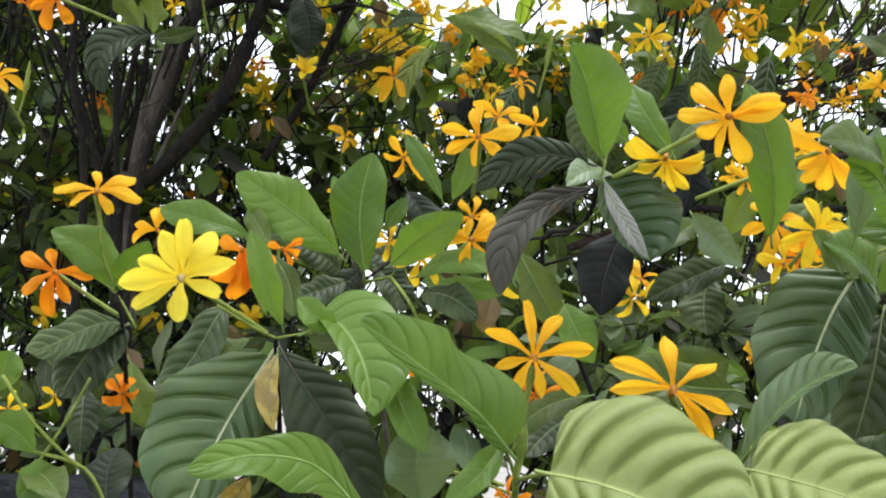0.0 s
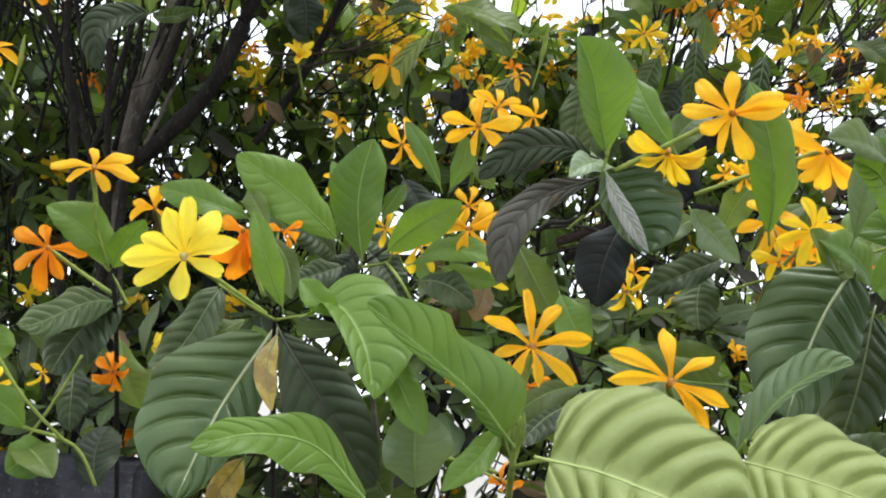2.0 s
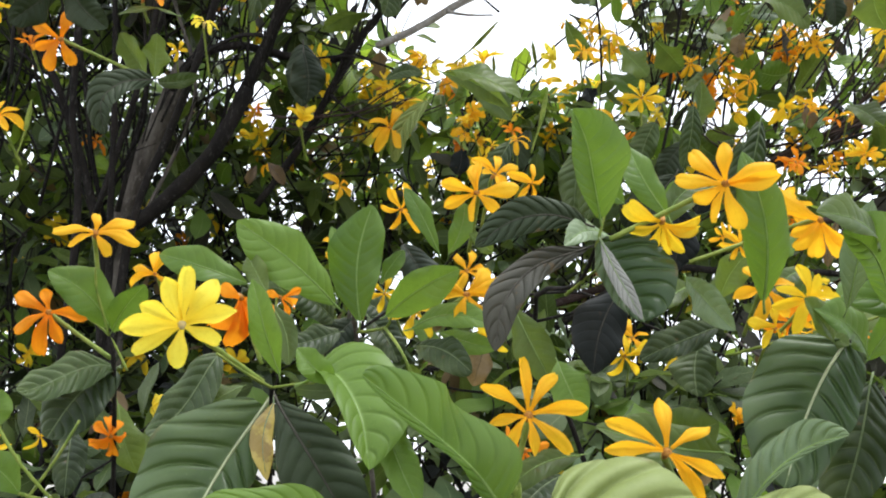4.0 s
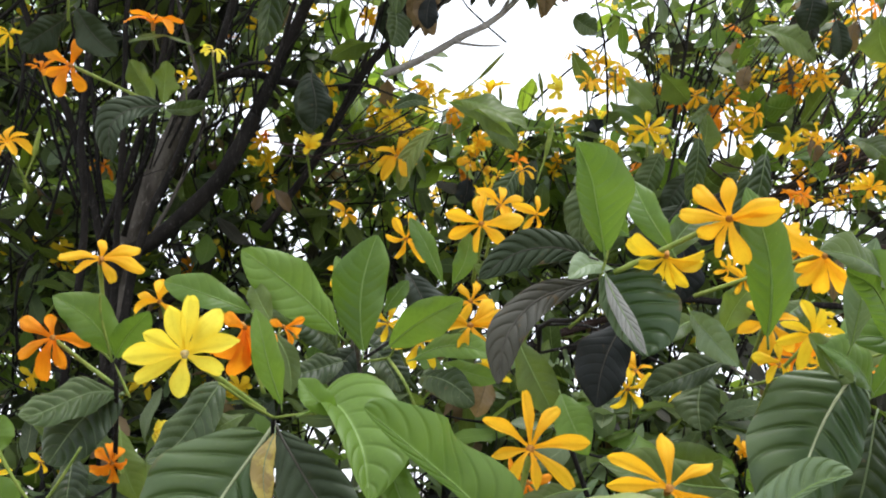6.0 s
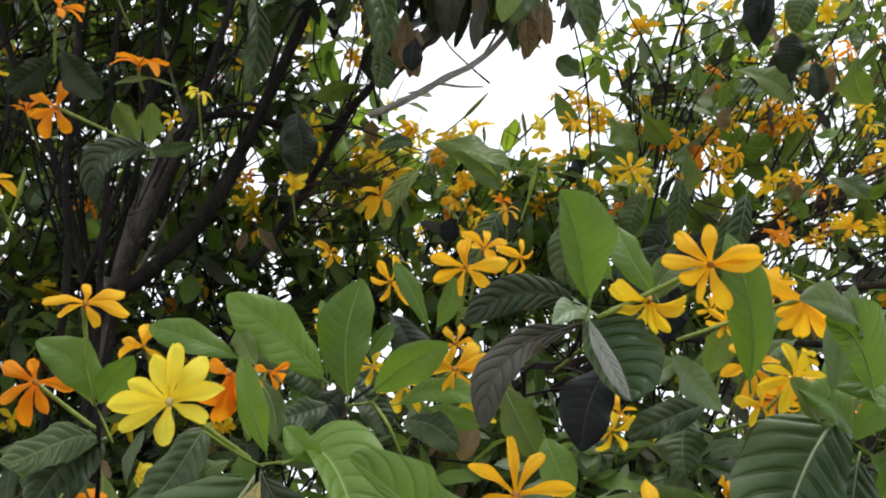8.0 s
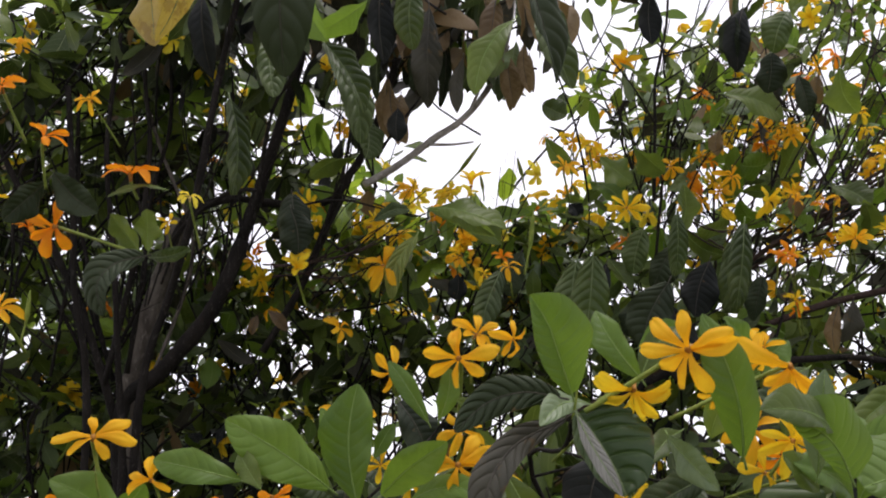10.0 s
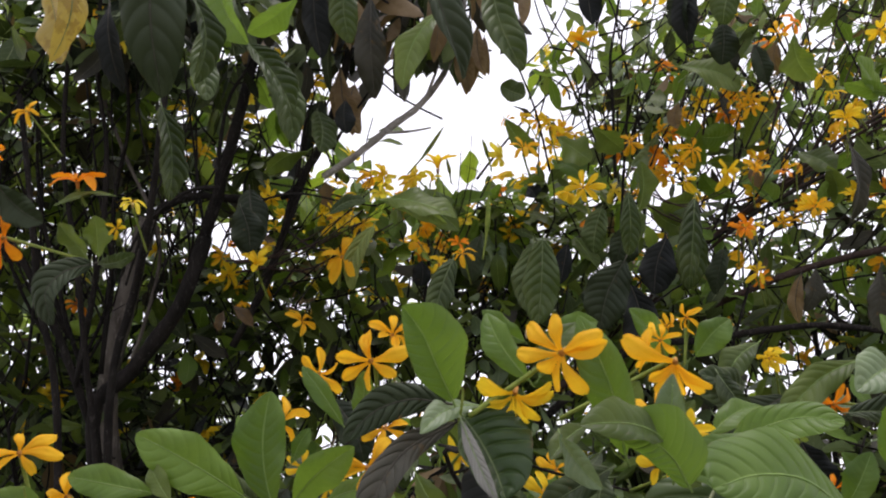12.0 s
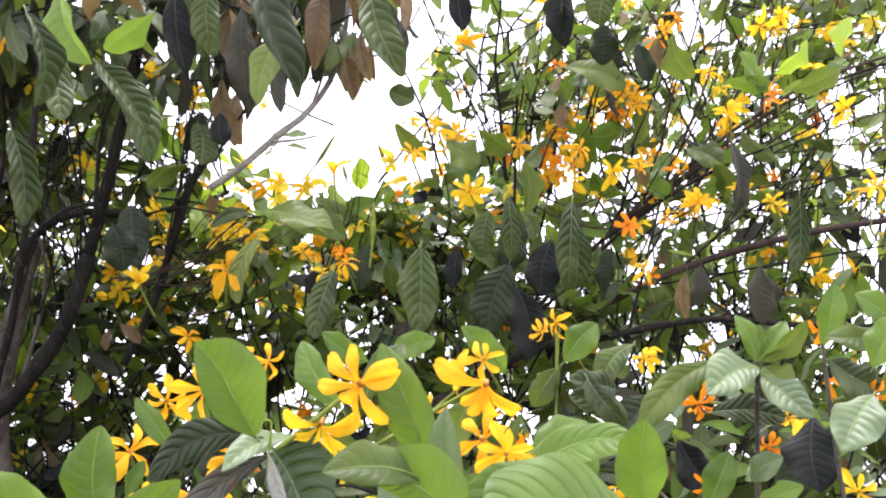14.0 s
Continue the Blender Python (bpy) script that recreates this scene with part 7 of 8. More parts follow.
flower(righttree, (0.963, 2.184, 2.342), (-0.858, -0.489, -0.155), 0.0276, 5, "gold", 3.58, -0.40, stalk=(1.016, 2.239, 2.319), slim=1.3)
flower(righttree, (1.073, 2.033, 2.532), (-0.804, -0.595, 0.015), 0.0371, 5, "yellow", 2.36, -0.28, stalk=(1.123, 2.093, 2.501), slim=1.3)
flower(righttree, (1.074, 2.119, 2.524), (-0.438, -0.891, 0.121), 0.0302, 6, "gold", 5.89, 0.34, stalk=(1.106, 2.194, 2.488), slim=1.3)
flower(righttree, (1.105, 2.080, 2.550), (-0.443, -0.895, -0.049), 0.0271, 6, "gold", 2.38, 0.25, stalk=(1.138, 2.155, 2.522), slim=1.3)
flower(righttree, (1.079, 2.162, 2.519), (0.035, -0.621, -0.783), 0.0363, 7, "gold", 4.80, -0.12, stalk=(1.087, 2.223, 2.528), slim=1.3)
flower(righttree, (0.834, 2.185, 2.648), (-0.255, -0.956, -0.146), 0.0272, 7, "yellow", 1.87, -0.12, stalk=(0.857, 2.262, 2.625), slim=1.3)
flower(righttree, (0.762, 2.154, 2.643), (-0.125, -0.681, -0.722), 0.0368, 5, "yellow", 3.56, 0.18, stalk=(0.778, 2.218, 2.649), slim=1.3)
leaf(righttree, (0.698, 2.132, 2.372), (0.608, 2.054, 2.350), (0.521, -0.393, -0.758), 0.068, "mid", 0.06, 0.35)
leaf(righttree, (0.738, 2.106, 2.458), (0.816, 2.038, 2.408), (-0.734, -0.589, -0.338), 0.040, "mid", 0.06, 0.54)
leaf(righttree, (0.649, 2.144, 2.331), (0.719, 2.081, 2.264), (-0.053, -0.757, 0.652), 0.068, "fresh", 0.06, 0.45)
leaf(righttree, (0.438, 2.092, 2.499), (0.503, 2.011, 2.489), (-0.524, -0.335, -0.783), 0.059, "pale", 0.06, 0.43)
leaf(righttree, (0.633, 2.079, 2.544), (0.547, 2.026, 2.440), (0.697, -0.676, -0.237), 0.053, "pale", 0.06, 0.45)
leaf(righttree, (0.563, 2.154, 2.297), (0.535, 2.056, 2.344), (0.612, -0.478, -0.630), 0.060, "pale", 0.06, 0.49)
leaf(righttree, (0.413, 2.147, 2.317), (0.451, 2.092, 2.224), (0.332, -0.745, 0.579), 0.066, "mid", 0.06, 0.49)
leaf(righttree, (0.634, 2.155, 2.295), (0.673, 2.059, 2.337), (-0.593, -0.511, -0.622), 0.041, "pale", 0.06, 0.30)
leaf(righttree, (0.599, 2.131, 2.373), (0.665, 2.073, 2.290), (-0.836, -0.393, -0.383), 0.065, "mid", 0.06, 0.27)
leaf(righttree, (0.376, 2.093, 2.493), (0.434, 2.030, 2.428), (0.116, -0.656, 0.746), 0.106, "fresh", 0.06, 0.46)
leaf(righttree, (0.733, 2.108, 2.452), (0.702, 2.001, 2.528), (-0.578, -0.353, -0.736), 0.051, "fresh", 0.06, 0.31)
leaf(righttree, (0.521, 2.151, 2.305), (0.524, 2.052, 2.356), (-0.662, -0.359, -0.658), 0.053, "fresh", 0.06, 0.30)
leaf(righttree, (0.914, 2.109, 2.452), (0.792, 2.047, 2.379), (0.315, -0.915, 0.250), 0.053, "fresh", 0.06, 0.26)
leaf(righttree, (1.047, 2.128, 2.390), (0.934, 2.068, 2.312), (0.641, -0.620, -0.452), 0.061, "fresh", 0.06, 0.31)
leaf(righttree, (1.034, 2.144, 2.338), (0.994, 2.041, 2.402), (-0.377, -0.380, -0.845), 0.056, "mid", 0.06, 0.50)
leaf(righttree, (0.704, 2.113, 2.432), (0.686, 2.010, 2.496), (-0.738, -0.257, -0.623), 0.054, "mid", 0.06, 0.35)
leaf(righttree, (1.182, 2.071, 2.580), (1.046, 1.987, 2.579), (0.244, -0.383, -0.891), 0.054, "fresh", 0.06, 0.24)
leaf(righttree, (1.172, 2.124, 2.407), (1.065, 2.025, 2.456), (-0.277, -0.170, -0.946), 0.069, "pale", 0.06, 0.53)
leaf(righttree, (0.801, 2.131, 2.376), (0.709, 2.038, 2.406), (-0.185, -0.127, -0.975), 0.075, "fresh", 0.06, 0.47)
leaf(righttree, (0.811, 2.086, 2.524), (0.712, 2.012, 2.490), (0.517, -0.331, -0.789), 0.075, "fresh", 0.06, 0.20)
leaf(righttree, (0.955, 2.106, 2.461), (1.011, 2.045, 2.387), (-0.036, -0.785, 0.619), 0.087, "mid", 0.06, 0.38)
leaf(righttree, (0.896, 2.144, 2.335), (0.818, 2.048, 2.376), (0.768, -0.640, -0.029), 0.086, "fresh", 0.06, 0.60)
leaf(righttree, (1.024, 2.125, 2.402), (1.055, 2.034, 2.427), (-0.606, -0.395, -0.690), 0.040, "fresh", 0.06, 0.39)
leaf(righttree, (0.776, 2.048, 2.648), (0.685, 1.976, 2.610), (0.426, -0.778, 0.463), 0.052, "pale", 0.06, 0.43)
leaf(righttree, (1.159, 2.070, 2.584), (1.083, 1.972, 2.630), (0.675, -0.666, -0.318), 0.076, "fresh", 0.06, 0.23)
leaf(righttree, (0.834, 2.098, 2.487), (0.854, 1.996, 2.545), (-0.912, -0.321, -0.253), 0.061, "mid", 0.06, 0.24)
leaf(righttree, (0.287, 1.782, 2.208), (0.272, 1.803, 2.070), (-0.190, -0.973, -0.128), 0.075, "dark", 0.06, 0.40)
leaf(righttree, (0.443, 1.861, 2.294), (0.417, 1.888, 2.205), (-0.420, -0.895, -0.151), 0.063, "dark", 0.06, 0.40)
leaf(righttree, (0.598, 1.777, 2.232), (0.587, 1.818, 2.096), (-0.357, -0.902, -0.245), 0.067, "dark", 0.06, 0.40)
leaf(righttree, (0.510, 1.872, 2.262), (0.460, 1.899, 2.171), (0.192, -0.906, -0.378), 0.071, "deep", 0.06, 0.40)
leaf(righttree, (0.370, 1.929, 2.242), (0.346, 1.954, 2.160), (-0.395, -0.905, -0.156), 0.052, "black", 0.06, 0.40)
leaf(righttree, (0.562, 1.942, 2.205), (0.565, 1.960, 2.145), (0.191, -0.942, -0.277), 0.052, "black", 0.06, 0.40)
leaf(righttree, (0.428, 1.903, 2.158), (0.399, 1.926, 2.082), (-0.421, -0.900, -0.110), 0.068, "deep", 0.06, 0.40)
leaf(righttree, (0.185, 1.870, 2.260), (0.154, 1.897, 2.172), (-0.310, -0.935, -0.173), 0.063, "deep", 0.06, 0.40)
leaf(righttree, (0.054, 1.843, 2.347), (0.142, 1.817, 2.264), (-0.045, -0.965, 0.259), 0.063, "mid", 0.06, 0.40)
twig_fan(righttree, [(0.419, 2.001, 2.461), (0.418, 1.976, 2.560), (0.380, 1.955, 2.645), (0.347, 1.931, 2.742)], 4, 0.090, 0.0023, 0.0009, BARK)
twig_fan(righttree, [(0.547, 1.999, 2.469), (0.578, 1.974, 2.571), (0.622, 1.951, 2.661), (0.666, 1.926, 2.764)], 5, 0.115, 0.0023, 0.0009, BARK)
twig_fan(righttree, [(0.673, 1.994, 2.490), (0.731, 1.971, 2.581), (0.776, 1.952, 2.659), (0.846, 1.926, 2.763)], 5, 0.115, 0.0023, 0.0009, BARK_RED)
twig_fan(righttree, [(0.808, 2.016, 2.400), (0.878, 1.993, 2.492), (0.937, 1.974, 2.571), (1.032, 1.951, 2.664)], 4, 0.115, 0.0023, 0.0009, BARK)
twig_fan(righttree, [(0.592, 1.982, 2.332), (0.683, 1.992, 2.289), (0.794, 1.988, 2.309), (0.915, 1.973, 2.366)], 4, 0.100, 0.0020, 0.0009, BARK_RED)
twig_fan(righttree, [(0.110, 2.002, 2.250), (0.167, 1.983, 2.327), (0.200, 1.967, 2.390), (0.219, 1.946, 2.476)], 4, 0.100, 0.0020, 0.0009, BARK)
leaf(righttree, (0.787, 1.918, 2.382), (0.797, 1.931, 2.329), (-0.034, -0.968, -0.248), 0.039, "brown", 0.06, 0.50)
leaf(righttree, (0.782, 1.900, 2.660), (0.774, 1.917, 2.593), (-0.623, -0.773, -0.122), 0.045, "purple", 0.06, 0.50)
leaf(righttree, (0.882, 1.901, 2.655), (0.881, 1.918, 2.588), (-0.676, -0.719, -0.165), 0.045, "brown", 0.06, 0.50)
leaf(righttree, (0.652, 1.929, 2.542), (0.644, 1.943, 2.487), (-0.573, -0.812, -0.114), 0.040, "brown", 0.06, 0.50)

branch(righttree, [(0.502, 1.992, 2.403), (0.507, 1.915, 2.563), (0.508, 1.870, 2.644), (0.534, 1.819, 2.750), (0.541, 1.764, 2.869)], 0.0042, 0.0024, BARK, "limb")
branch(righttree, [(0.507, 1.875, 2.629), (0.564, 1.846, 2.654), (0.629, 1.815, 2.686)], 0.0026, 0.0014, BARK, "twig")
branch(righttree, [(0.505, 1.915, 2.562), (0.454, 1.856, 2.625), (0.393, 1.808, 2.689), (0.358, 1.764, 2.769)], 0.0026, 0.0014, BARK, "twig")
branch(righttree, [(0.361, 2.033, 2.449), (0.336, 1.963, 2.585), (0.287, 1.896, 2.716), (0.237, 1.824, 2.825)], 0.0030, 0.0016, BARK, "twig")

# ---- young gardenia shoots with bright fresh leaves ----
farright = plant_thing("flowering_shrub", (0, 0, 0), "young gardenia shoots with bright fresh leaves", "shrub", "gardenia shoots")
branch(farright, [(0.683, 1.867, 0.731), (0.732, 1.509, 1.484), (0.733, 1.330, 1.762), (0.729, 1.255, 1.849)], 0.0050, 0.0028, BARK_GREY, "branch")
foot(farright, (0.683, 1.867, 0.731), 0.005, (0.03, 0.15), BARK_GREY)
branch(farright, [(0.881, 1.869, 0.705), (0.841, 1.403, 1.482), (0.800, 1.238, 1.717), (0.780, 1.151, 1.849)], 0.0044, 0.0023, BARK_GREY, "branch")
foot(farright, (0.881, 1.869, 0.705), 0.0044, (0.03, 0.15), BARK_GREY)
branch(farright, [(0.468, 1.479, 1.809), (0.481, 1.454, 1.903), (0.488, 1.440, 1.954)], 0.0027, 0.0022, STALK, "twig")
branch(farright, [(0.732, 1.509, 1.484), (0.603, 1.502, 1.713), (0.468, 1.479, 1.809)], 0.0028, 0.0021, BARK_GREY, "branch")
flower(farright, (0.675, 1.391, 1.812), (-0.294, -0.888, -0.352), 0.0372, 7, "orange", 0.20, -0.30, stalk=(0.745, 1.373, 1.797))
flower(farright, (0.763, 1.388, 1.738), (-0.354, -0.884, -0.305), 0.0250, 6, "orange", 0.20, -0.30, stalk=(0.790, 1.462, 1.723))
flower(farright, (0.833, 1.479, 1.778), (-0.373, -0.868, -0.327), 0.0214, 5, "gold", 0.20, -0.30, stalk=(0.861, 1.553, 1.764))
flower(farright, (0.881, 1.269, 1.788), (-0.444, -0.831, -0.335), 0.0263, 6, "orange", 0.20, -0.30, stalk=(0.913, 1.340, 1.775))
flower(farright, (0.844, 1.303, 1.661), (-0.426, -0.868, -0.255), 0.0356, 6, "yellow", 0.20, -0.30, stalk=(0.875, 1.377, 1.644))
flower(farright, (0.691, 1.505, 1.692), (-0.293, -0.914, -0.279), 0.0303, 6, "orange", 0.20, -0.30, stalk=(0.715, 1.581, 1.676))
flower(farright, (0.940, 1.543, 1.916), (-0.404, -0.825, -0.395), 0.0285, 6, "orange", 0.20, -0.30, stalk=(0.970, 1.615, 1.906))
leaf(farright, (0.727, 1.255, 1.849), (0.715, 1.258, 1.918), (0.095, -0.994, 0.054), 0.034, "fresh", 0.05, 0.50)
leaf(farright, (0.729, 1.255, 1.852), (0.746, 1.262, 1.900), (-0.704, -0.618, 0.349), 0.030, "mid", 0.05, 0.50)
leaf(farright, (0.730, 1.255, 1.849), (0.782, 1.261, 1.902), (-0.418, -0.767, 0.488), 0.032, "fresh", 0.05, 0.50)
leaf(farright, (0.733, 1.256, 1.849), (0.796, 1.222, 1.891), (-0.075, -0.833, -0.548), 0.037, "mid", 0.05, 0.50)
leaf(farright, (0.728, 1.257, 1.842), (0.633, 1.186, 1.808), (0.332, -0.726, 0.603), 0.066, "pale", 0.10, 0.40)
leaf(farright, (0.735, 1.259, 1.837), (0.765, 1.195, 1.762), (-0.199, -0.786, 0.586), 0.050, "pale", 0.10, 0.40)
leaf(farright, (0.736, 1.258, 1.841), (0.751, 1.218, 1.796), (-0.274, -0.764, 0.584), 0.048, "mid", 0.10, 0.40)
leaf(farright, (0.780, 1.151, 1.847), (0.805, 1.131, 1.921), (-0.595, -0.804, -0.024), 0.037, "fresh", 0.05, 0.40)
leaf(farright, (0.816, 1.051, 1.833), (0.747, 1.049, 1.847), (0.078, -0.972, 0.223), 0.039, "mid", 0.10, 0.35)
leaf(farright, (0.829, 1.047, 1.845), (0.786, 1.036, 1.889), (0.188, -0.981, -0.056), 0.042, "fresh", 0.10, 0.40)
leaf(farright, (0.772, 1.009, 1.801), (0.813, 0.994, 1.850), (-0.604, -0.741, 0.294), 0.048, "fresh", 0.10, 0.40)
leaf(farright, (0.835, 1.168, 1.779), (0.766, 1.135, 1.716), (-0.097, -0.833, 0.545), 0.068, "pale", 0.05, 0.40)
leaf(farright, (0.829, 1.257, 1.836), (0.893, 1.268, 1.790), (0.129, -0.990, -0.056), 0.058, "dark", 0.05, 0.40)
leaf(farright, (0.488, 1.402, 1.903), (0.544, 1.387, 1.953), (-0.252, -0.968, -0.002), 0.053, "fresh", 0.05, 0.35)
leaf(farright, (0.485, 1.454, 1.902), (0.433, 1.469, 1.848), (-0.267, -0.963, -0.020), 0.045, "mid", 0.05, 0.35)
leaf(farright, (0.690, 1.305, 1.862), (0.554, 1.278, 1.778), (-0.083, -0.903, 0.421), 0.052, "mid", 0.10, 0.35)
leaf(farright, (0.569, 1.464, 1.856), (0.492, 1.409, 1.876), (0.603, -0.774, 0.195), 0.051, "dark", 0.10, 0.35)
leaf(farright, (0.578, 1.481, 1.794), (0.490, 1.415, 1.852), (0.598, -0.801, 0.006), 0.061, "dark", 0.10, 0.35)
leaf(farright, (0.625, 1.546, 1.935), (0.551, 1.514, 1.864), (-0.068, -0.882, 0.466), 0.054, "mid", 0.10, 0.35)
leaf(farright, (0.815, 1.327, 1.767), (0.790, 1.303, 1.668), (-0.449, -0.835, 0.319), 0.080, "black", 0.05, 0.35)
leaf(farright, (0.687, 1.374, 1.796), (0.793, 1.378, 1.774), (0.111, -0.916, 0.385), 0.048, "dark", 0.10, 0.35)
leaf(farright, (0.634, 1.307, 1.666), (0.675, 1.287, 1.736), (-0.451, -0.892, 0.012), 0.047, "fresh", 0.10, 0.35)
leaf(farright, (0.700, 1.297, 1.695), (0.729, 1.239, 1.719), (-0.900, -0.436, 0.013), 0.040, "pale", 0.10, 0.35)
leaf(farright, (0.687, 1.256, 1.659), (0.732, 1.197, 1.681), (-0.806, -0.483, 0.343), 0.042, "fresh", 0.10, 0.35)
blade(farright, [(0.359, 0.750, 1.732), (0.383, 0.736, 1.746), (0.414, 0.724, 1.751), (0.441, 0.712, 1.743)], (0.050, -0.800, 0.600), 0.0190, 0.0250, "fresh", (0.25, 0.25))
blade(farright, [(0.290, 0.589, 1.705), (0.281, 0.579, 1.722), (0.266, 0.565, 1.734), (0.245, 0.553, 1.740)], (0.10, -0.96, -0.20), 0.0120, 0.0275, "fresh", (0.25, 0.12), 0.7, 0.9)
leaf(farright, (0.404, 0.537, 1.696), (0.408, 0.502, 1.749), (-0.345, -0.794, -0.500), 0.032, "fresh", 0.03, 0.35)
blade(farright, [(0.429, 0.711, 1.678), (0.393, 0.682, 1.703), (0.353, 0.658, 1.709), (0.316, 0.638, 1.702)], (0.20, -0.80, 0.56), 0.0246, 0.0431, "fresh", (0.15, 0.15), 0.9, 0.95, 0.10)
leaf(farright, (0.275, 0.572, 1.734), (0.220, 0.528, 1.745), (0.617, -0.698, 0.365), 0.033, "mid", 0.14, 0.35)
leaf(farright, (0.294, 0.659, 1.713), (0.297, 0.620, 1.781), (-0.107, -0.864, -0.492), 0.026, "pale", 0.05, 0.40)
leaf(farright, (0.391, 0.837, 1.700), (0.424, 0.823, 1.750), (-0.282, -0.955, -0.087), 0.030, "fresh", 0.05, 0.40)
leaf(farright, (0.366, 0.786, 1.699), (0.312, 0.758, 1.729), (0.520, -0.837, 0.167), 0.041, "fresh", 0.10, 0.40)
leaf(farright, (0.338, 0.784, 1.707), (0.304, 0.757, 1.737), (0.621, -0.783, -0.012), 0.031, "mid", 0.10, 0.40)
leaf(farright, (0.368, 1.005, 1.848), (0.326, 0.942, 1.893), (0.543, -0.701, -0.463), 0.035, "fresh", 0.05, 0.35)
leaf(farright, (0.243, 1.000, 1.877), (0.296, 0.994, 1.894), (-0.130, -0.989, 0.063), 0.032, "fresh", 0.05, 0.35)
leaf(farright, (0.215, 1.049, 1.888), (0.170, 1.020, 1.923), (0.462, -0.877, -0.135), 0.031, "fresh", 0.05, 0.35)
flower(farright, (0.330, 0.922, 1.774), (0.084, -0.990, 0.113), 0.0350, 6, "gold", 0.20, 0.10, stalk=(0.336, 1.002, 1.738))
flower(farright, (0.325, 0.882, 1.729), (0.095, -0.968, 0.234), 0.0268, 5, "yellow", 0.20, -0.20, stalk=(0.331, 0.961, 1.688))
flower(farright, (0.364, 0.880, 1.735), (-0.051, -0.810, -0.585), 0.0246, 5, "gold", 0.20, -0.20, stalk=(0.377, 0.951, 1.734))
flower(farright, (-0.105, 1.175, 1.833), (0.396, -0.904, 0.162), 0.0428, 6, "gold", 0.20, 0.20, stalk=(-0.114, 1.250, 1.795))
leaf(farright, (0.519, 1.409, 1.874), (0.559, 1.377, 1.795), (-0.595, -0.803, 0.025), 0.041, "dark", 0.10, 0.50)
leaf(farright, (0.757, 1.341, 1.721), (0.694, 1.297, 1.696), (0.238, -0.726, 0.645), 0.034, "pale", 0.10, 0.40)
leaf(farright, (0.671, 1.389, 1.742), (0.708, 1.398, 1.706), (0.222, -0.975, -0.008), 0.035, "fresh", 0.10, 0.40)
leaf(farright, (0.680, 1.588, 1.770), (0.727, 1.611, 1.682), (0.057, -0.974, -0.218), 0.072, "black", 0.05, 0.40)
leaf(farright, (0.673, 1.619, 1.850), (0.573, 1.592, 1.765), (-0.025, -0.945, 0.326), 0.069, "deep", 0.05, 0.40)
leaf(farright, (0.854, 1.491, 1.732), (0.820, 1.514, 1.649), (-0.522, -0.853, -0.023), 0.063, "deep", 0.05, 0.40)
leaf(farright, (0.407, 0.720, 1.711), (0.301, 0.677, 1.726), (0.386, -0.768, 0.511), 0.044, "fresh", 0.16, 0.30)

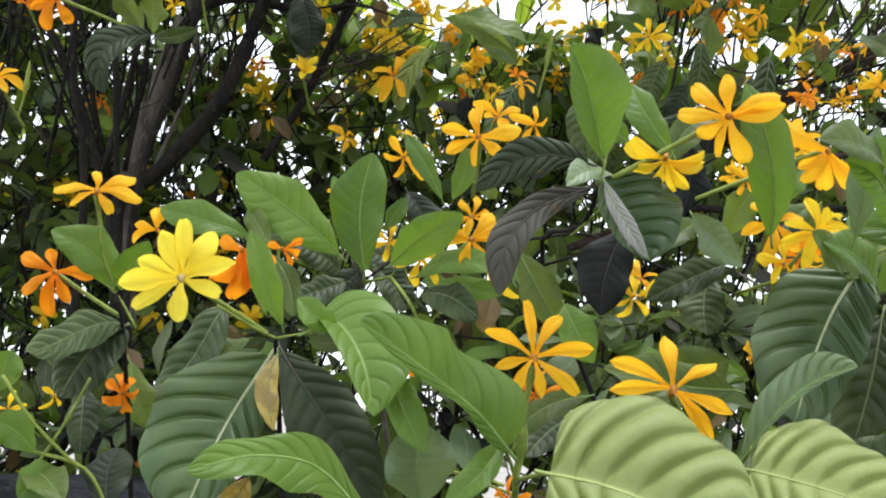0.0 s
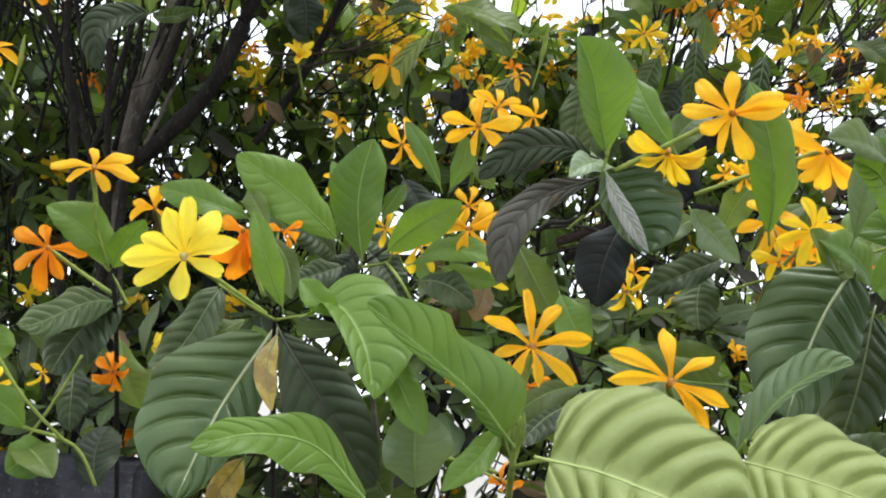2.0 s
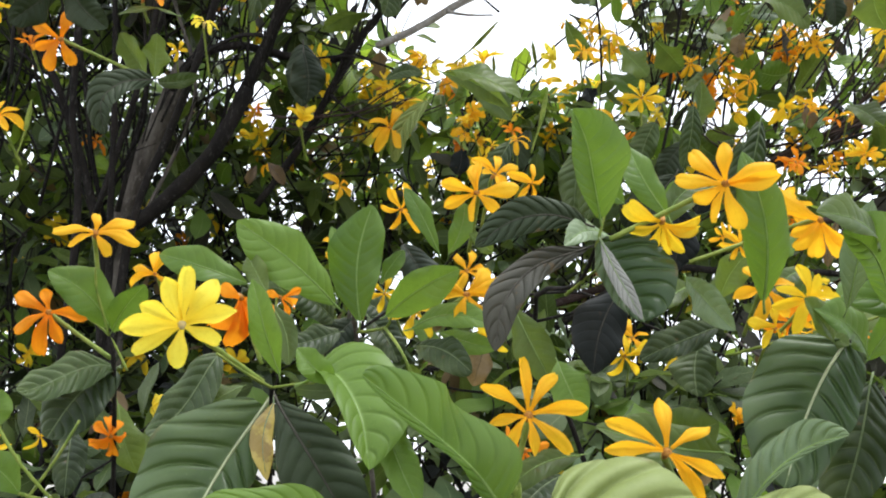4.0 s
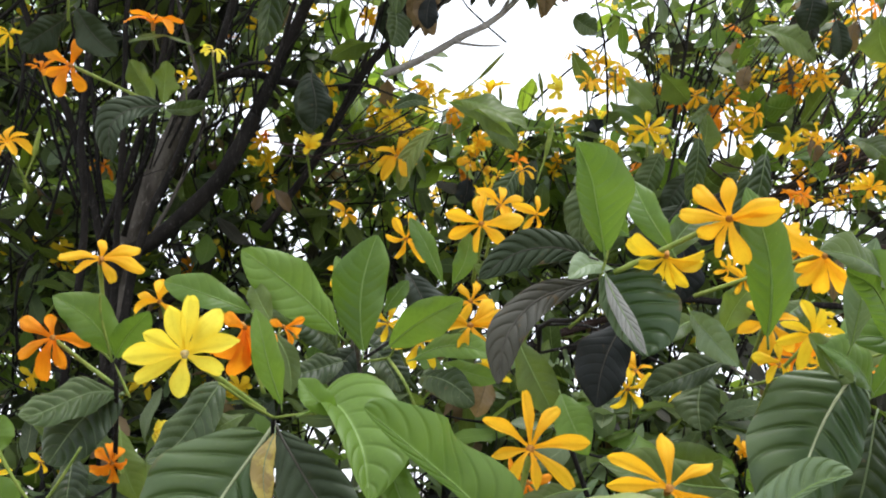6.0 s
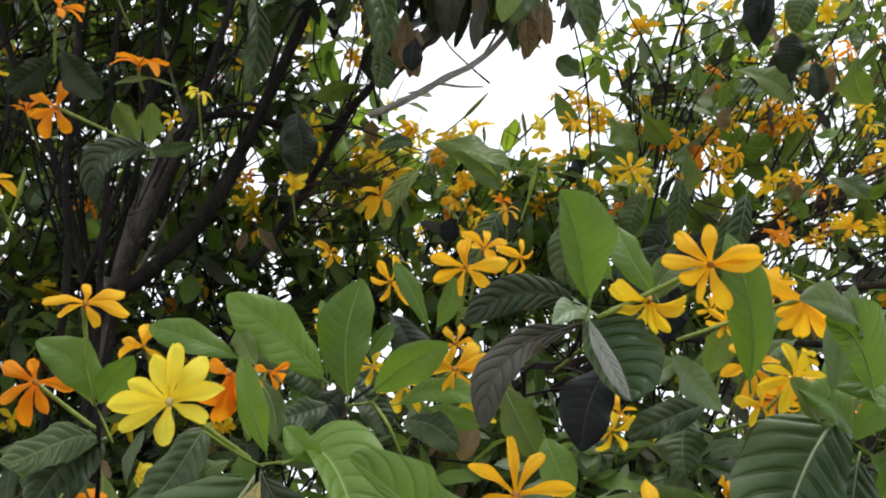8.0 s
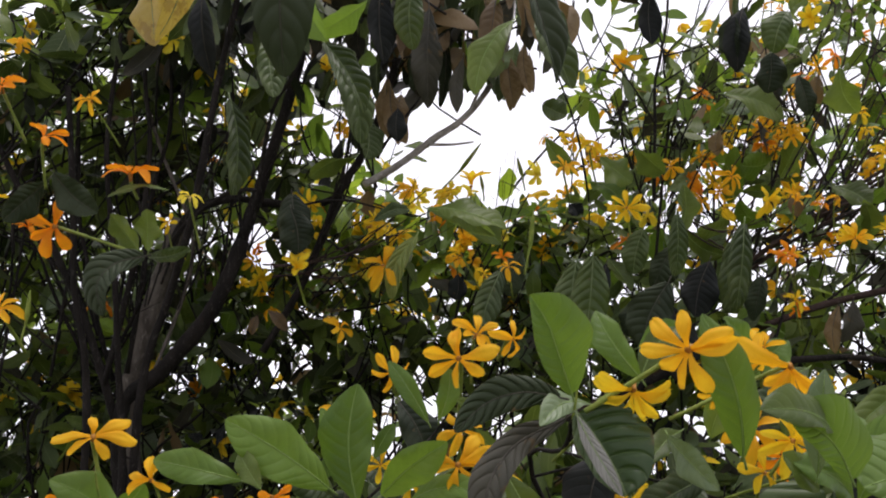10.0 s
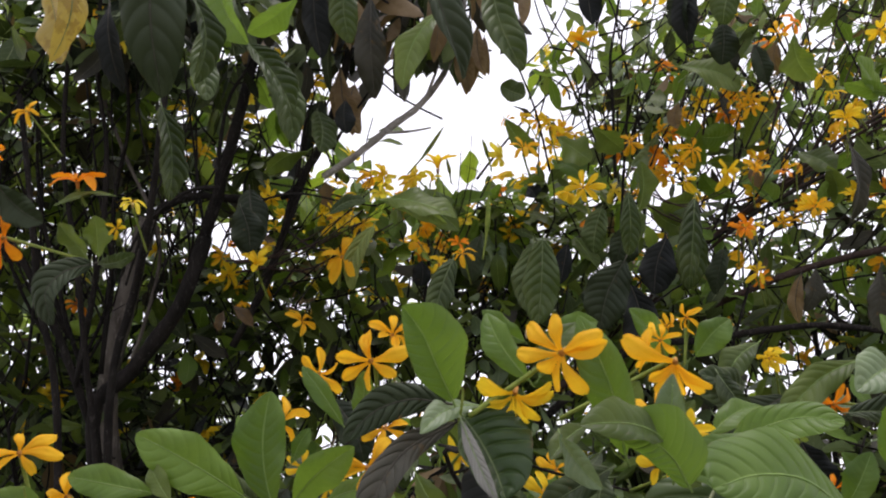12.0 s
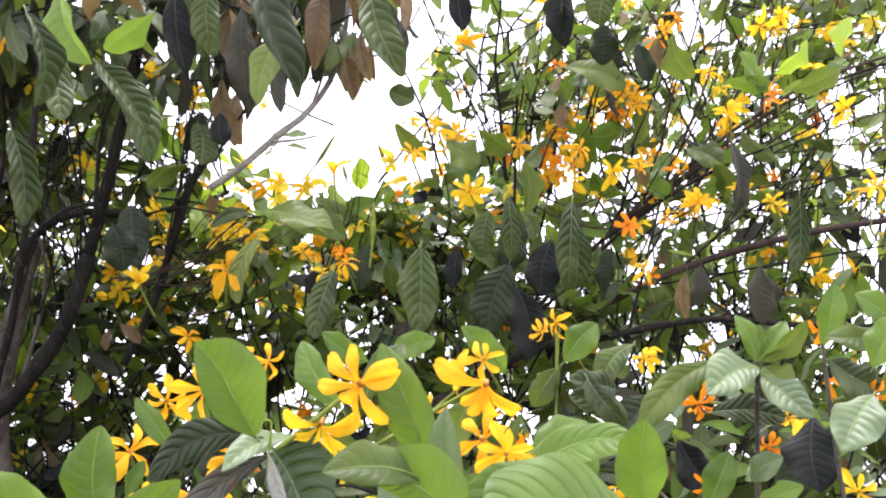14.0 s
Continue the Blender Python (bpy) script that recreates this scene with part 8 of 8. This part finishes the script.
# ---- crowns behind ----
crown(lefttree, 7, [
    ((-0.899, 2.438, 2.364), (0.64, 0.35, 0.64), 81, 0.100, 0.14, 0.0, 0.22),
    ((-0.810, 2.169, 2.821), (0.60, 0.40, 0.23), 55, 0.100, 0.12, 0.0, 0.06),
    ((-1.252, 2.189, 2.326), (0.27, 0.40, 0.57), 78, 0.100, 0.15, 0.0, 0.06),
    ((-0.292, 2.416, 2.244), (0.36, 0.35, 0.24), 18, 0.100, 0.5, 0.0, 0.8),
    ((-0.291, 2.657, 2.440), (0.28, 0.35, 0.15), 24, 0.100, 0.9, 0.0, 0.9),
    ((-0.845, 2.515, 1.845), (0.62, 0.40, 0.33), 143, 0.100, 0.10, 0.0, 0.06),
    ((-0.514, 2.374, 2.827), (0.22, 0.30, 0.29), 8, 0.100, 0.5, 0.0, 0.6),
    ((-0.557, 2.050, 1.521), (0.50, 0.35, 0.24), 103, 0.100, 0.08, 0.0, 0.06),
    ((-0.037, 2.631, 2.515), (0.25, 0.30, 0.10), 10, 0.100, 0.4, 0.0, 0.8),
    ((-0.259, 2.665, 2.852), (0.26, 0.30, 0.22), 4, 0.100, 0.5, 0.0, 0.8),
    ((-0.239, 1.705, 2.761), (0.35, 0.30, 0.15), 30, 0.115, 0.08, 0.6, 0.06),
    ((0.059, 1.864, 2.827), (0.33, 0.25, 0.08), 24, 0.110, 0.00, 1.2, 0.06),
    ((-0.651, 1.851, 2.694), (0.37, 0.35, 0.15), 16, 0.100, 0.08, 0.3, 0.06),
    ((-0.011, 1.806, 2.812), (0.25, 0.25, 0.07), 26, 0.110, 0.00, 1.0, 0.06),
    ((-1.196, 2.579, 2.705), (0.45, 0.30, 0.55), 100, 0.100, 0.10, 0.0, 0.22),
    ((-0.919, 2.089, 2.877), (0.37, 0.30, 0.37), 60, 0.100, 0.10, 0.0, 0.06),
    ((-0.072, 2.210, 1.789), (0.34, 0.30, 0.10), 20, 0.100, 0.10, 0.0, 0.06),
    ((-0.638, 1.843, 3.020), (0.22, 0.25, 0.12), 22, 0.115, 0.00, 0.4, 0.06),
    ((-0.255, 2.393, 2.531), (0.18, 0.30, 0.13), 9, 0.100, 0.9, 0.0, 0.8),
    ((-0.161, 2.352, 2.499), (0.13, 0.30, 0.10), 8, 0.100, 0.80, 0.0, 0.7),
    ((-0.766, 2.480, 2.776), (0.31, 0.25, 0.31), 32, 0.100, 0.10, 0.0, 0.22),
    ((-0.087, 2.166, 2.377), (0.10, 0.20, 0.12), 18, 0.100, 1.00, 0.0, 0.90),
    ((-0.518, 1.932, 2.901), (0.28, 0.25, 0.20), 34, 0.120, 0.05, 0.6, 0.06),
    ((-0.988, 2.769, 2.421), (0.38, 0.25, 0.19), 32, 0.100, 0.03, 0.0, 0.22),
    ((-0.589, 2.524, 2.302), (0.17, 0.20, 0.11), 17, 0.100, 0.05, 0.0, 0.22),
    ((-0.390, 2.630, 2.213), (0.34, 0.3, 0.14), 32, 0.11, 0.05, 0.0, 0.05),
    ((-0.795, 2.762, 2.095), (0.40, 0.3, 0.16), 24, 0.11, 0.03, 0.0, 0.05),
    ((-0.164, 2.427, 2.196), (0.32, 0.3, 0.13), 22, 0.11, 0.04, 0.0, 0.05),
    ((-0.965, 2.457, 2.142), (0.34, 0.3, 0.16), 26, 0.11, 0.02, 0.0, 0.03),
    ((-0.499, 2.464, 2.450), (0.16, 0.2, 0.16), 16, 0.1, 0.3, 0.0, 0.3),
    ((-0.353, 2.225, 2.611), (0.10, 0.2, 0.13), 15, 0.09, 0.4, 0.0, 0.5),
], {"dark": 4.5, "mid": 4.5, "black": 0.7, "deep": 0.9, "purple": 0.6, "fresh": 0.9, "brown": 0.4, "pale": 0.9}, {"yellow": 5, "gold": 1.5, "orange": 0.6, "lemon": 3.5})
crown(righttree, 8, [
    ((1.127, 2.648, 2.804), (0.57, 0.50, 0.36), 55, 0.090, 0.50, 0.0, 0.25),
    ((1.532, 2.498, 2.558), (0.40, 0.50, 0.53), 62, 0.090, 0.30, 0.0, 0.25),
    ((0.870, 2.464, 2.352), (0.65, 0.40, 0.23), 71, 0.090, 0.25, 0.0, 0.25),
    ((0.318, 2.456, 2.425), (0.36, 0.40, 0.14), 41, 0.090, 0.50, 0.0, 0.55),
    ((0.421, 2.420, 2.167), (0.62, 0.40, 0.16), 118, 0.090, 0.12, 0.0, 0.12),
    ((1.307, 2.428, 2.064), (0.39, 0.40, 0.24), 52, 0.090, 0.20, 0.0, 0.12),
    ((0.589, 2.402, 1.834), (0.86, 0.50, 0.23), 126, 0.105, 0.10, 0.0, 0.12),
    ((1.437, 2.544, 3.166), (0.57, 0.50, 0.24), 52, 0.090, 0.30, 0.0, 0.25),
    ((0.529, 2.707, 2.631), (0.19, 0.30, 0.10), 18, 0.090, 0.40, 0.0, 0.55),
    ((1.920, 2.524, 2.429), (0.32, 0.50, 0.64), 74, 0.090, 0.30, 0.0, 0.25),
    ((0.048, 2.384, 1.343), (1.23, 0.50, 0.27), 116, 0.105, 0.08, 0.0, 0.12),
    ((0.373, 1.935, 1.620), (0.47, 0.35, 0.27), 77, 0.105, 0.08, 0.0, 0.12),
    ((0.404, 1.914, 1.738), (0.57, 0.30, 0.11), 38, 0.105, 0.06, 0.0, 0.12),
    ((0.766, 2.520, 2.924), (0.25, 0.30, 0.22), 32, 0.090, 0.30, 0.0, 0.25),
    ((1.191, 2.622, 2.896), (0.52, 0.40, 0.28), 32, 0.090, 0.35, 0.0, 0.25),
    ((0.204, 2.445, 2.421), (0.20, 0.30, 0.11), 41, 0.090, 0.15, 0.0, 0.55),
    ((1.010, 2.003, 1.741), (0.31, 0.30, 0.15), 60, 0.105, 0.08, 0.0, 0.12),
    ((1.100, 2.319, 2.100), (0.29, 0.30, 0.09), 8, 0.090, 0.10, 0.0, 0.12),
    ((0.601, 2.098, 2.691), (0.14, 0.25, 0.20), 12, 0.08, 0.25, 0.0, 0.3),
    ((0.422, 2.098, 2.692), (0.08, 0.2, 0.12), 5, 0.07, 0.5, 0.0, 0.3),
    ((0.528, 2.037, 2.939), (0.14, 0.25, 0.16), 8, 0.08, 0.2, 0.0, 0.3),
    ((0.791, 2.092, 2.717), (0.16, 0.25, 0.20), 12, 0.085, 0.25, 0.0, 0.3),
    ((0.289, 2.160, 2.443), (0.12, 0.2, 0.05), 11, 0.08, 0.3, 0.0, 0.3),
    ((0.147, 2.262, 2.449), (0.14, 0.2, 0.05), 10, 0.08, 0.25, 0.0, 0.5),
], {"dark": 2.2, "mid": 4.4, "fresh": 2.0, "black": 0.3, "purple": 0.5, "brown": 0.5, "pale": 2.0}, {"yellow": 5, "gold": 3, "orange": 0.9, "lemon": 1.4})

# ---- shrubs behind, seen through the gaps ----
hedge_left = plant_thing("flowering_shrub", (0, 0, 0), "tall leafy gardenia shrub standing behind the dark-limbed tree", "shrub", "shrubs behind")
for x, y, top in ((-1.35, 3.25, (-1.40, 3.34, 2.62)), (-1.10, 3.10, (-1.02, 3.05, 2.55)), (-0.95, 3.05, (-0.95, 3.04, 1.95))):
    branch(hedge_left, [(x, y, -0.03), (x + 0.05, y + 0.02, 0.9), (0.6 * x + 0.4 * top[0] - 0.04, y, 1.5), top], 0.020, 0.006, BARK, "trunk")
crown(hedge_left, 9, [
    ((-1.185, 2.922, 2.282), (0.75, 0.30, 0.62), 66, 0.100, 0.08, 0.0, 0.22),
    ((-1.399, 3.349, 2.637), (0.67, 0.30, 0.69), 34, 0.100, 0.15, 0.0, 0.4),
    ((-1.012, 3.050, 2.619), (0.57, 0.25, 0.25), 24, 0.100, 0.15, 0.0, 0.3),
    ((-0.953, 3.041, 1.919), (0.59, 0.25, 0.36), 104, 0.100, 0.03, 0.0, 0.06),
    ((-1.365, 2.953, 2.980), (0.42, 0.25, 0.42), 19, 0.100, 0.15, 0.0, 0.3),
], {"dark": 4.5, "mid": 4.5, "black": 0.7, "deep": 0.9, "purple": 0.6, "fresh": 0.9, "brown": 0.4, "pale": 0.9}, {"yellow": 5, "gold": 1.5, "orange": 0.6, "lemon": 3.5}, 0)
hedge_right = plant_thing("flowering_shrub", (0, 0, 0), "broad leafy gardenia shrub with yellow blossom on thin twigs", "shrub", "shrubs behind")
for x, y, top in ((-0.9, 3.70, (-0.95, 3.68, 2.10)), (0.05, 3.66, (0.05, 3.60, 2.40)), (0.75, 3.50, (0.70, 3.45, 2.40)), (1.25, 3.42, (1.35, 3.35, 2.85))):
    branch(hedge_right, [(x, y, -0.03), (x - 0.04, y + 0.02, 0.8), (0.5 * x + 0.5 * top[0] + 0.05, y, 1.5), top], 0.022, 0.006, BARK, "trunk")
crown(hedge_right, 10, [
    ((0.016, 3.675, 2.056), (1.76, 0.30, 0.40), 150, 0.120, 0.05, 0.0, 0.06),
    ((1.104, 3.387, 2.365), (1.04, 0.30, 0.27), 70, 0.090, 0.06, 0.0, 0.25),
    ((0.189, 3.256, 2.543), (0.61, 0.30, 0.18), 24, 0.090, 0.40, 0.0, 0.55),
    ((1.428, 3.310, 3.011), (0.81, 0.30, 0.51), 41, 0.090, 0.50, 0.0, 0.6),
], {"dark": 3.0, "mid": 4.4, "fresh": 2.0, "black": 0.3, "purple": 0.5, "brown": 0.5, "pale": 2.0}, {"yellow": 5, "gold": 3, "orange": 0.9, "lemon": 1.4}, 0)


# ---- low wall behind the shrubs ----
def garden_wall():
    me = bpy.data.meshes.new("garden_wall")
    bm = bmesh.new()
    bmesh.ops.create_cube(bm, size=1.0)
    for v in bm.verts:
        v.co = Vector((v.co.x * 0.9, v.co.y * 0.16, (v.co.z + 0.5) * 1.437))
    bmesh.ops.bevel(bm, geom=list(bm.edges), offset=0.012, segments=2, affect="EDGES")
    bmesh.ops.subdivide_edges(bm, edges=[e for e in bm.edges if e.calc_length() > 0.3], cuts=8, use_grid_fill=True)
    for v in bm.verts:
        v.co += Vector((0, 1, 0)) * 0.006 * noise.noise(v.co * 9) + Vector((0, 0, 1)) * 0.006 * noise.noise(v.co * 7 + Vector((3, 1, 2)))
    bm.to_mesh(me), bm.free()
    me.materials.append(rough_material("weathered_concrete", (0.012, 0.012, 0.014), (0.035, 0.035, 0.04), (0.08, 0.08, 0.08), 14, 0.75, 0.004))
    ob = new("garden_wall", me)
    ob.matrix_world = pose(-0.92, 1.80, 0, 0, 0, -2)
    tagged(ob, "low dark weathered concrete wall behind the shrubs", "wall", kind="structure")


garden_wall()
